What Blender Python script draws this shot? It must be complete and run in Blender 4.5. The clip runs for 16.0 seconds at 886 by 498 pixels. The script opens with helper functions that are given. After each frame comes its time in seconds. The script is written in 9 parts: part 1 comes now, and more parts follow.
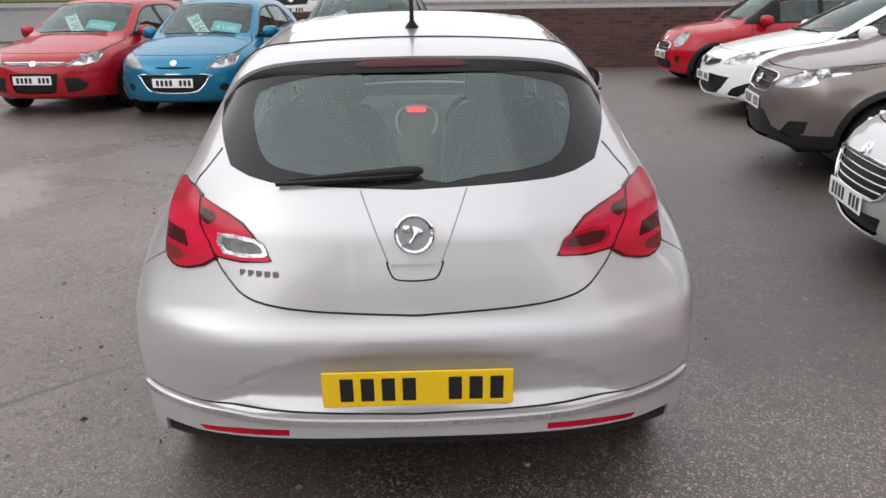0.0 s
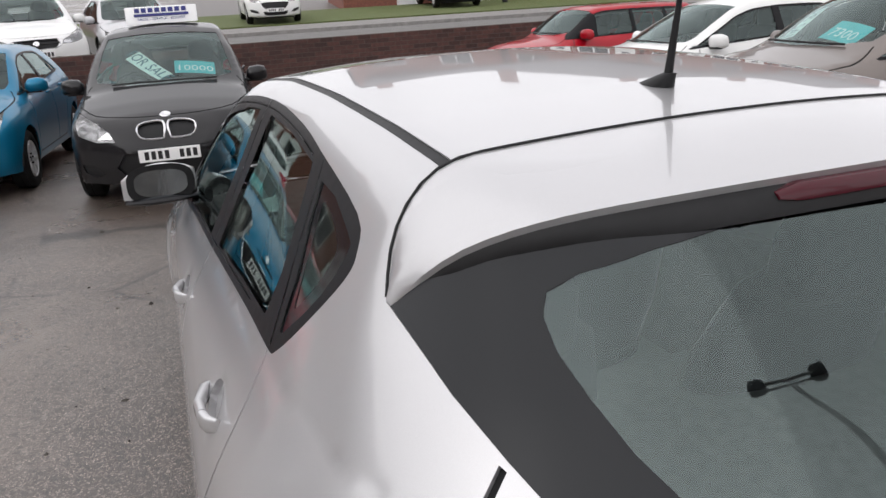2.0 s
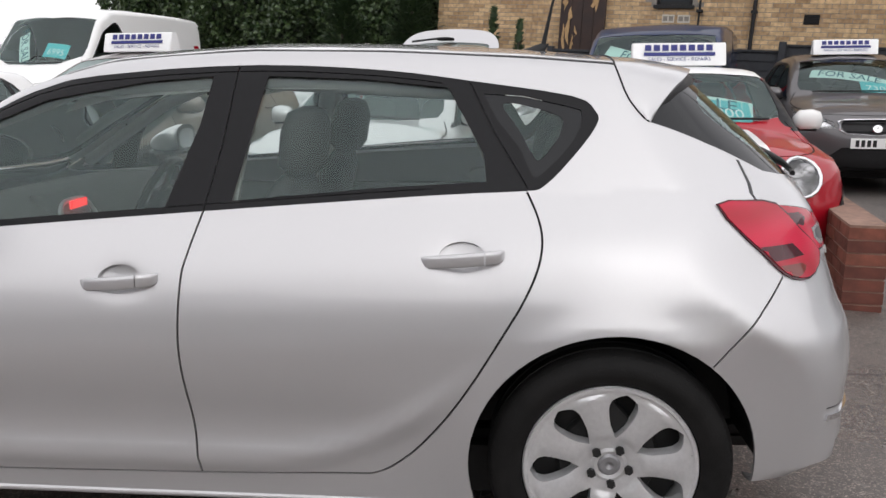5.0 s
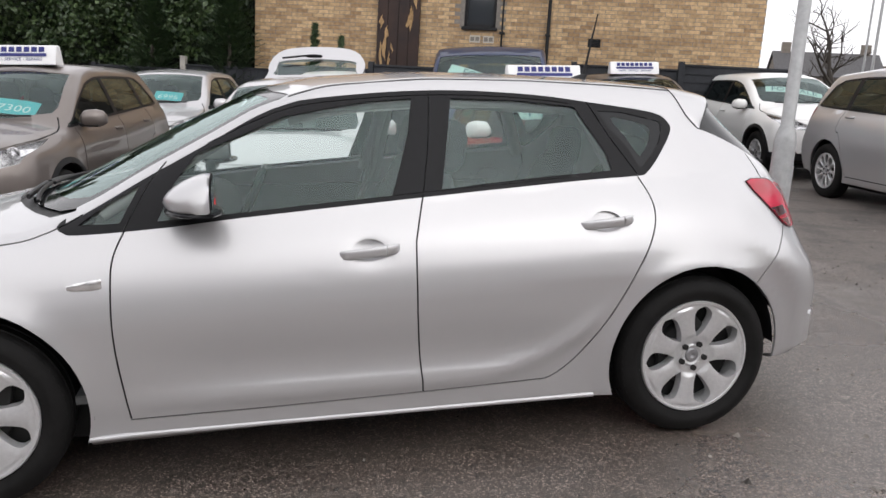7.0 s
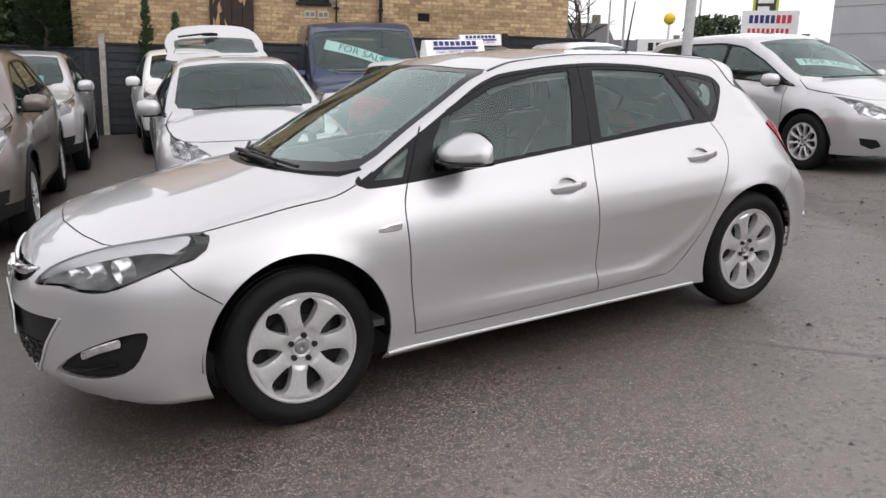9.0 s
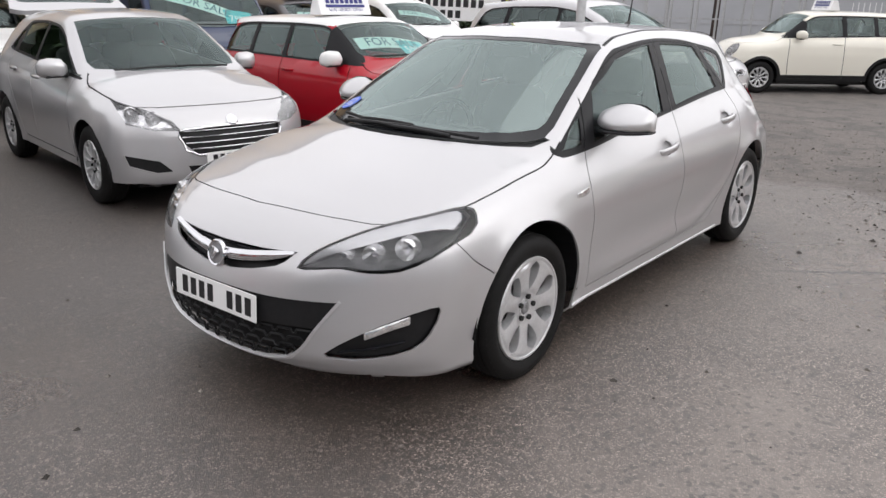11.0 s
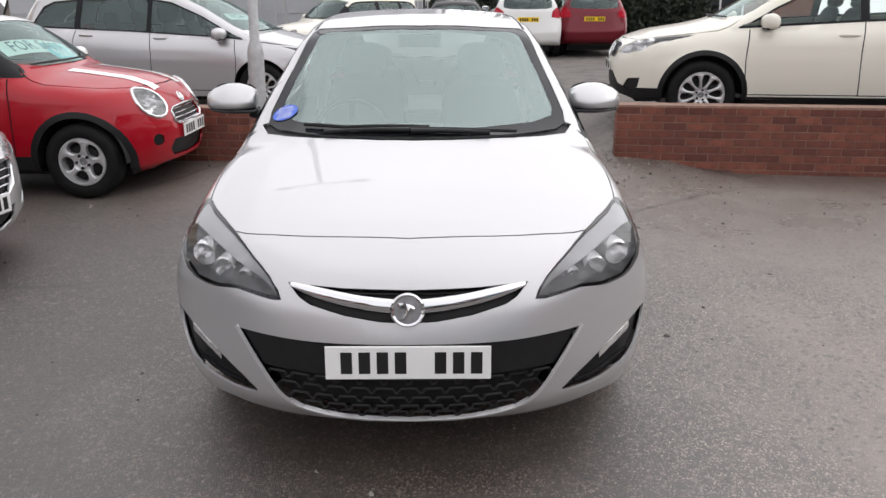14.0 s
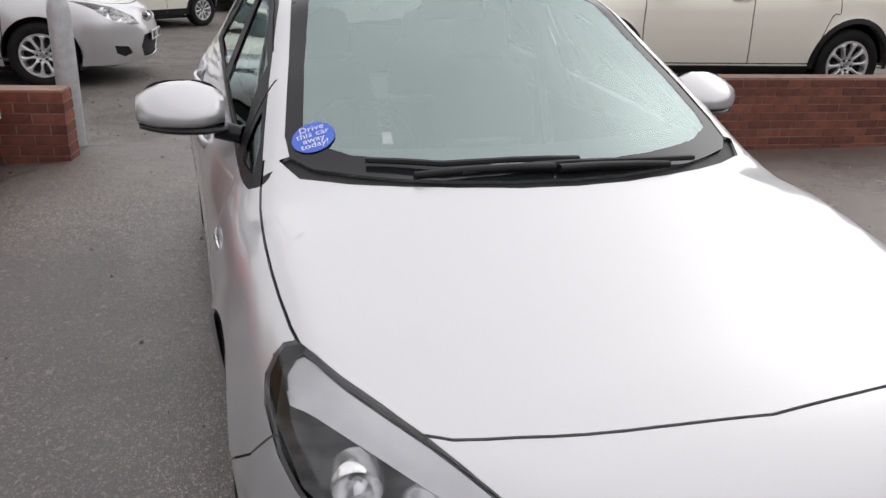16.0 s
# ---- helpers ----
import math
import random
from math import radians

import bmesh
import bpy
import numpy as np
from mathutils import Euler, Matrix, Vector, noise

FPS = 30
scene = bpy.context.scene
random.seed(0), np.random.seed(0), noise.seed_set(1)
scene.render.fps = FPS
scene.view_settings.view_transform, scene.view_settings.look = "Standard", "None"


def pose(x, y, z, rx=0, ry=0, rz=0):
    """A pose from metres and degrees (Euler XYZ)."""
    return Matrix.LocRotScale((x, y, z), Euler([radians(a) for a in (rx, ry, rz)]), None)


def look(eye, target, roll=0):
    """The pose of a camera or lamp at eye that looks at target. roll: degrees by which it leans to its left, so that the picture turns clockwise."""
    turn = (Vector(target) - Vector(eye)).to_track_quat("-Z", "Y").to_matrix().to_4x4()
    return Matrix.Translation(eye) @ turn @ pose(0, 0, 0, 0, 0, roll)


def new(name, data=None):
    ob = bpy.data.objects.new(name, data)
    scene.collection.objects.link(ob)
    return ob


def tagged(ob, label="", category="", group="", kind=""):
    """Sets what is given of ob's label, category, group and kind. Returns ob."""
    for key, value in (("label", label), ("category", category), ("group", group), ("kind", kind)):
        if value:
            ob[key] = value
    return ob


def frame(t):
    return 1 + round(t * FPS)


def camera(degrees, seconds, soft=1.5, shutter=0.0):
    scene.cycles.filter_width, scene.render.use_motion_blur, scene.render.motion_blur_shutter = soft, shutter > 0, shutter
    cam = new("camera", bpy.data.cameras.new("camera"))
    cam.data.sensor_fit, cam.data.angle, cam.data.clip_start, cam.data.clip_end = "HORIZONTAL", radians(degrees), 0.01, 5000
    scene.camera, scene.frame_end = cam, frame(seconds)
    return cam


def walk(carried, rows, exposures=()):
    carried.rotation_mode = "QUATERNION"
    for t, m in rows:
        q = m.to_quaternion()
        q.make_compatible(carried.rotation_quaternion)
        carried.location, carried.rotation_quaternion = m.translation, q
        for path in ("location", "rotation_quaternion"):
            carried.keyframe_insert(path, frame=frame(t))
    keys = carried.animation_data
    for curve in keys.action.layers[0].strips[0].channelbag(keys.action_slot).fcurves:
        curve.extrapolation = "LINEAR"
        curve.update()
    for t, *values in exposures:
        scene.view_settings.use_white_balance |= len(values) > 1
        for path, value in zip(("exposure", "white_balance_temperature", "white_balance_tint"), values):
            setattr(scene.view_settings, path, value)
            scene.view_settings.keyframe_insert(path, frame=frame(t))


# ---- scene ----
cam = camera(58.8, 16.0)
SLOPE = 3.2
LOT = pose(0, 0, 0, -SLOPE, 0, 0)
PATH = [
    (0, (0.024, -1.893, 1.597), (0.073, 0.001, 0.958), -0.8),
    (0.5, (-0.053, -1.631, 1.610), (-0.020, 0.268, 0.983), -1.0),
    (1, (-0.345, -1.201, 1.622), (-0.306, 0.709, 1.029), -2.3),
    (1.5, (-0.605, -0.697, 1.627), (-0.325, 1.191, 1.029), -4.4),
    (2, (-0.844, -0.245, 1.622), (-0.219, 1.557, 1.019), -3.6),
    (2.5, (-1.101, 0.196, 1.578), (0.024, 1.749, 1.009), -2.8),
    (3, (-1.314, 0.484, 1.507), (0.186, 1.665, 0.913), -3.4),
    (3.5, (-1.695, 0.562, 1.485), (0.032, 1.383, 0.897), -2.9),
    (4, (-2.051, 0.664, 1.478), (-0.220, 1.257, 0.935), -2.5),
    (4.2, (-2.219, 0.725, 1.453), (-0.353, 1.218, 0.931), -2.0),
    (6.3, (-3.387, 1.826, 1.415), (-1.445, 1.61, 0.991), 1.2),
    (6.5, (-3.454, 1.968, 1.44), (-1.521, 1.697, 1.006), 1.3),
    (7, (-3.562, 2.432, 1.447), (-1.656, 1.994, 1.027), 0.2),
    (7.5, (-3.67, 2.92, 1.44), (-1.825, 2.291, 0.991), -0.0),
    (8, (-3.736, 3.458, 1.404), (-1.944, 2.697, 0.949), -0.8),
    (8.5, (-3.743, 3.97, 1.45), (-2.009, 3.096, 0.969), -0.8),
    (9, (-3.691, 4.436, 1.485), (-2.02, 3.452, 0.995), -1.1),
    (9.2, (-3.618, 4.658, 1.469), (-1.978, 3.622, 0.982), -1.3),
    (11.3, (-2.329, 6.29, 1.625), (-1.236, 4.721, 1.039), 0.6),
    (11.5, (-2.186, 6.389, 1.604), (-1.162, 4.765, 1.043), -0.0),
    (12, (-1.706, 6.535, 1.565), (-0.936, 4.779, 0.997), -1.5),
    (12.5, (-1.258, 6.613, 1.565), (-0.75, 4.767, 0.987), -1.0),
    (13, (-0.781, 6.709, 1.569), (-0.485, 4.811, 1.011), 0.5),
    (13.5, (-0.426, 6.686, 1.564), (-0.275, 4.776, 0.988), -0.1),
    (14, (-0.098, 6.631, 1.576), (-0.108, 4.73, 0.955), -0.1),
    (14.5, (0.156, 6.45, 1.553), (-0.008, 4.576, 0.873), 0.6),
    (15, (0.371, 6.06, 1.519), (0.068, 4.212, 0.816), 1.3),
    (15.5, (0.660, 5.6, 1.585), (0.186, 3.793, 0.869), 2.0),
    (16, (0.925, 5.08, 1.54), (0.325, 3.31, 0.82), 2.0),
]
walk(cam, [(t, LOT @ look(eye, target, roll)) for t, eye, target, roll in PATH], [(0, .52), (2, .38), (4, .28), (6.3, .45), (9.2, .45), (11.5, .54), (14.5, .50), (15.3, .46), (16, .26)])

# ---- world and light: a bright overcast winter day ----
world = bpy.data.worlds.new("overcast_sky")
scene.world = world
world.use_nodes = True
wn, wl = world.node_tree.nodes, world.node_tree.links
wn.clear()
sky = wn.new("ShaderNodeTexSky")
sky.sky_type, sky.sun_disc = "NISHITA", False
sky.sun_elevation, sky.sun_rotation = radians(37), radians(248)
sky.dust_density, sky.air_density = 6.0, 1.0
grey = wn.new("ShaderNodeHueSaturation")
grey.inputs["Saturation"].default_value = 0.12
soft_cloud = wn.new("ShaderNodeTexNoise")
soft_cloud.inputs["Scale"].default_value = 2.2
soft_cloud.inputs["Detail"].default_value = 4
wmap = wn.new("ShaderNodeMapRange")
wmap.inputs["From Min"].default_value, wmap.inputs["From Max"].default_value = 0.3, 0.7
wmap.inputs["To Min"].default_value, wmap.inputs["To Max"].default_value = 0.88, 1.1
wtc = wn.new("ShaderNodeTexCoord")
cover = wn.new("ShaderNodeMix")
cover.data_type = "RGBA"
cover.inputs["Factor"].default_value = 0.80
cover.inputs["B"].default_value = (10.5, 10.35, 10.75, 1)
wmul = wn.new("ShaderNodeMix")
wmul.data_type, wmul.blend_type = "RGBA", "MULTIPLY"
wmul.inputs["Factor"].default_value = 1.0
wbg, wout = wn.new("ShaderNodeBackground"), wn.new("ShaderNodeOutputWorld")
wbg.inputs["Strength"].default_value = 0.095
wl.new(sky.outputs[0], grey.inputs["Color"])
wl.new(grey.outputs[0], cover.inputs["A"])
wl.new(wtc.outputs["Generated"], soft_cloud.inputs["Vector"])
wl.new(soft_cloud.outputs["Fac"], wmap.inputs["Value"])
wl.new(cover.outputs["Result"], wmul.inputs["A"])
# even cloud, a little thinner low down over the roofs
wsep, wrise, wlift = wn.new("ShaderNodeSeparateXYZ"), wn.new("ShaderNodeMapRange"), wn.new("ShaderNodeMath")
wl.new(wtc.outputs["Generated"], wsep.inputs["Vector"])
wl.new(wsep.outputs["Z"], wrise.inputs["Value"])
wrise.inputs["To Min"].default_value, wrise.inputs["To Max"].default_value = 1.06, 1.0
wlift.operation = "MULTIPLY"
wl.new(wmap.outputs["Result"], wlift.inputs[0])
wl.new(wrise.outputs["Result"], wlift.inputs[1])
wl.new(wlift.outputs["Value"], wmul.inputs["B"])
wl.new(wmul.outputs["Result"], wbg.inputs["Color"])
wl.new(wbg.outputs[0], wout.inputs["Surface"])
sun = new("sun", bpy.data.lights.new("sun", "SUN"))
sun.data.energy, sun.data.angle, sun.data.color = 0.7, radians(140), (1.0, 0.98, 0.97)
sun.matrix_world = look((-10, -4, 8), (0, 0, 0))


# ---- materials ----
def material(name, color, rough=0.6, metal=0.0, vary=0.0, scale=8.0, bump=0.0, bump_scale=60.0, coat=0.0, spec=0.5, second=None, detail=5, emit=None, per_object=0.0, coat_ior=1.5):
    m = bpy.data.materials.new(name)
    m.use_nodes = True
    n, l = m.node_tree.nodes, m.node_tree.links
    b = n["Principled BSDF"]
    b.inputs["Base Color"].default_value = (*color, 1)
    b.inputs["Roughness"].default_value, b.inputs["Metallic"].default_value = rough, metal
    b.inputs["Coat Weight"].default_value, b.inputs["Coat Roughness"].default_value, b.inputs["Coat IOR"].default_value = coat, 0.03, coat_ior
    b.inputs["Specular IOR Level"].default_value = spec
    tc = n.new("ShaderNodeTexCoord")
    if vary or second:
        t = n.new("ShaderNodeTexNoise")
        t.inputs["Scale"].default_value, t.inputs["Detail"].default_value, t.inputs["Roughness"].default_value = scale, detail, 0.62
        l.new(tc.outputs["Object"], t.inputs["Vector"])
        mix = n.new("ShaderNodeMix")
        mix.data_type = "RGBA"
        lo = second or tuple(max(0, c * (1 - vary)) for c in color)
        hi = color if second else tuple(min(1, c * (1 + vary)) for c in color)
        mix.inputs["A"].default_value, mix.inputs["B"].default_value = (*lo, 1), (*hi, 1)
        r = n.new("ShaderNodeMapRange")
        r.inputs["From Min"].default_value, r.inputs["From Max"].default_value = 0.32, 0.68
        l.new(t.outputs["Fac"], r.inputs["Value"])
        l.new(r.outputs["Result"], mix.inputs["Factor"])
        out = mix.outputs["Result"]
        if per_object:
            info, hs = n.new("ShaderNodeObjectInfo"), n.new("ShaderNodeHueSaturation")
            mr = n.new("ShaderNodeMapRange")
            mr.inputs["To Min"].default_value, mr.inputs["To Max"].default_value = 1 - per_object, 1 + per_object
            l.new(info.outputs["Random"], mr.inputs["Value"])
            l.new(mr.outputs["Result"], hs.inputs["Value"])
            l.new(out, hs.inputs["Color"])
            out = hs.outputs["Color"]
        l.new(out, b.inputs["Base Color"])
        rr = n.new("ShaderNodeMapRange")
        rr.inputs["To Min"].default_value, rr.inputs["To Max"].default_value = max(0.02, rough * 0.8), min(1, rough * 1.2)
        l.new(t.outputs["Fac"], rr.inputs["Value"])
        l.new(rr.outputs["Result"], b.inputs["Roughness"])
    if bump:
        t2, bp = n.new("ShaderNodeTexNoise"), n.new("ShaderNodeBump")
        t2.inputs["Scale"].default_value, t2.inputs["Detail"].default_value = bump_scale, 4
        l.new(tc.outputs["Object"], t2.inputs["Vector"])
        bp.inputs["Strength"].default_value, bp.inputs["Distance"].default_value = bump, 0.01
        l.new(t2.outputs["Fac"], bp.inputs["Height"])
        l.new(bp.outputs["Normal"], b.inputs["Normal"])
    if emit:
        b.inputs["Emission Color"].default_value, b.inputs["Emission Strength"].default_value = (*emit[0], 1), emit[1]
    return m


def glass_material(name, tint, gloss=0.02, ior=2.3, skin=(.84, 1.0, .975)):
    """Thin pane: tinted see-through with a mirror-like skin that grows at grazing angles."""
    m = bpy.data.materials.new(name)
    m.use_nodes = True
    n, l = m.node_tree.nodes, m.node_tree.links
    n.clear()
    out, mix, tr, gl, fr = (n.new(k) for k in ("ShaderNodeOutputMaterial", "ShaderNodeMixShader", "ShaderNodeBsdfTransparent", "ShaderNodeBsdfGlossy", "ShaderNodeFresnel"))
    tr.inputs["Color"].default_value = (*tint, 1)
    gl.inputs["Roughness"].default_value = gloss
    fr.inputs["IOR"].default_value = ior
    gl.inputs["Color"].default_value = (*skin, 1)
    l.new(fr.outputs[0], mix.inputs[0])
    l.new(tr.outputs[0], mix.inputs[1])
    l.new(gl.outputs[0], mix.inputs[2])
    l.new(mix.outputs[0], out.inputs["Surface"])
    return m


def paint(name, color, metal=0.0, rough=0.35, flake=0.04, spec=0.12, coat=0.7, lacquer=1.5):
    return material(name, color, rough=rough, metal=metal, vary=flake, scale=900.0, coat=coat, detail=2, spec=spec, coat_ior=lacquer)


SILVER = paint("silver_paint", (.555, .55, .56), 0.52, 0.36, spec=.5, coat=1.0, lacquer=1.52)
RED = paint("red_paint", (.36, .004, .014), 0.0)
BLUE = paint("blue_paint", (.005, .17, .31), 0.45)
BLACK_PAINT = paint("black_paint", (.010, .0095, .011), 0.0)
WHITE = paint("white_paint", (.80, .80, .79))
CREAM = paint("cream_paint", (.80, .77, .68))
BEIGE = paint("beige_paint", (.205, .178, .163), 0.6)
GREY = paint("grey_paint", (.13, .125, .13), 0.55)
NAVY = paint("navy_paint", (.022, .035, .085), 0.4)
DARK_RED = paint("dark_red_paint", (.16, .01, .02), 0.3)
BLACK = material("black_plastic", (.012, .012, .013), 0.5, spec=.3, vary=0.2, scale=30, bump=0.03, bump_scale=500)
GLOSS = material("gloss_black_trim", (.012, .012, .014), 0.18, spec=0.3)
SATIN = material("satin_black_pillar", (.011, .011, .0125), 0.42, spec=.18, vary=.1, scale=40)
SEAM = material("dark_joint", (.006, .006, .007), 0.8)
RUBBER = material("tyre_rubber", (.010, .0097, .0097), 0.66, spec=.2, vary=.35, scale=14, bump=.12, bump_scale=180)
ALLOY = material("silver_alloy", (.66, .66, .67), 0.30, metal=.5, vary=.06, scale=60)
ALLOY_DARK = material("dull_alloy", (.30, .30, .31), 0.45, metal=.6, vary=.2, scale=30)
MIRROR = material("tinted_mirror", (.26, .28, .29), 0.04, metal=1.0)
CHROME = material("chrome", (.75, .75, .77), 0.07, metal=1.0)
# near black: the shade behind the spokes is put into this colour
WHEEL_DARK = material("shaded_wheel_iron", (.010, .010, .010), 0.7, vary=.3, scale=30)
STEEL = material("brake_steel", (.16, .15, .14), 0.5, metal=.7, vary=.3, scale=30)
LENS_RED = material("red_lamp_lens", (.40, .004, .020), 0.20, vary=.35, scale=9, spec=.25)
def ribbed_lens(name, light, dark):
    """Red lamp plastic with fine moulded ribs and darker chambers behind."""
    m = material(name, light, .18, spec=.3, coat=.25)
    n, l = m.node_tree.nodes, m.node_tree.links
    tc, wv, mx = n.new("ShaderNodeTexCoord"), n.new("ShaderNodeTexWave"), n.new("ShaderNodeMix")
    wv.bands_direction, wv.wave_profile = "Z", "SIN"
    wv.inputs["Scale"].default_value, wv.inputs["Distortion"].default_value = 2.2, 3.5
    l.new(tc.outputs["Object"], wv.inputs["Vector"])
    mx.data_type = "RGBA"
    mx.inputs["A"].default_value, mx.inputs["B"].default_value = (*dark, 1), (*light, 1)
    l.new(wv.outputs["Fac"], mx.inputs["Factor"])
    l.new(mx.outputs["Result"], n["Principled BSDF"].inputs["Base Color"])
    fine, bp = n.new("ShaderNodeTexWave"), n.new("ShaderNodeBump")
    fine.bands_direction = "DIAGONAL"
    fine.inputs["Scale"].default_value = 60
    l.new(tc.outputs["Object"], fine.inputs["Vector"])
    bp.inputs["Strength"].default_value, bp.inputs["Distance"].default_value = .10, .002
    l.new(fine.outputs["Fac"], bp.inputs["Height"])
    l.new(bp.outputs["Normal"], n["Principled BSDF"].inputs["Normal"])
    return m


LENS_RIBBED = ribbed_lens("ribbed_red_lens", (.62, .008, .050), (.40, .004, .022))
LENS_SMOKE = material("smoky_amber_lens", (.16, .020, .012), 0.15, coat=.5, spec=.3)
LENS_DARK = material("dark_red_lens", (.060, .004, .010), 0.15, coat=.4, spec=.2)
LENS_CLEAR = glass_material("clear_lamp_lens", (.96, .96, .97), 0.03, 1.5, (1, 1, 1))
LAMP_INSIDE = material("lamp_reflector", (.80, .80, .81), 0.16, metal=.8, vary=.25, scale=26, bump=.3, bump_scale=45)
LAMP_BROW = material("satin_lamp_panel", (.62, .62, .63), 0.22, metal=.35, vary=.08, scale=20)
LAMP_GREY = material("lamp_housing", (.17, .17, .175), 0.3, metal=.3, vary=.5, scale=16)
AMBER = material("amber_lens", (.55, .16, .02), 0.2, coat=1)
GLASS = glass_material("window_glass", (.90, .95, .93), ior=1.62)
GLASS_SCREEN = glass_material("windscreen_glass", (.88, .95, .93), ior=3.0)
GLASS_DARK = glass_material("tinted_glass", (.52, .58, .57), ior=1.78)
GLASS_BACK = glass_material("rear_glass", (.84, .91, .90), ior=1.92)
FRIT = material("black_glass_border", (.014, .015, .017), 0.08, spec=.28)
PLATE_W = material("white_plate", (.88, .88, .87), 0.3, coat=.5)
PLATE_Y = material("yellow_plate", (.92, .60, .006), 0.3, coat=.5)
PLATE_INK = material("plate_ink", (.012, .012, .013), 0.4)
PLATE_BLUE = material("plate_blue_band", (.01, .06, .35), 0.4)
CLOTH = material("dark_seat_cloth", (.050, .052, .055), 0.85, vary=.3, scale=60, bump=.2, bump_scale=400)
TRIM_IN = material("grey_cabin_trim", (.17, .172, .175), 0.7, vary=.2, scale=40, bump=.05, bump_scale=300)
LINING = material("pale_headlining", (.42, .42, .41), 0.9, vary=.08, scale=60)
SIGN_WHITE = material("white_sign_plastic", (.82, .82, .82), 0.35, vary=.03, scale=5)
SIGN_BLUE = material("blue_sign_ink", (.018, .022, .17), 0.5)
PAPER_TEAL = material("teal_price_card", (.10, .55, .58), 0.6, vary=.06, scale=12)
PAPER_MINT = material("pale_sale_banner", (.62, .80, .76), 0.6, vary=.05, scale=10)
INK_TEAL = material("dark_teal_ink", (.02, .13, .17), 0.6)
INK_PALE = material("pale_ink", (.75, .85, .85), 0.6)
STICKER_BLUE = material("blue_sticker", (.06, .14, .62), 0.5)
RED_GLOW = material("red_display", (.2, .01, .01), 0.4, emit=((1, .04, .04), .9))

# ---- car body shape: a solid bounded by a roofline, two ends and two sides ----
def table(rows, blur):
    """A smooth curve through rows of (at, value)."""
    rows = sorted(rows)
    a, b = rows[0][0] - 0.3, rows[-1][0] + 0.3
    at = np.linspace(a, b, 600)
    v = np.interp(at, [r[0] for r in rows], [r[1] for r in rows])
    n = max(1, int(round(blur / (at[1] - at[0]))))
    k = np.hanning(2 * n + 3)[1:-1]
    k /= k.sum()
    v = np.convolve(np.pad(v, n, mode="edge"), k, "valid")
    return lambda q: np.interp(q, at, v)


def smax(a, b, r):
    h = np.clip(0.5 + 0.5 * (a - b) / r, 0, 1)
    return b * (1 - h) + a * h + r * h * (1 - h)


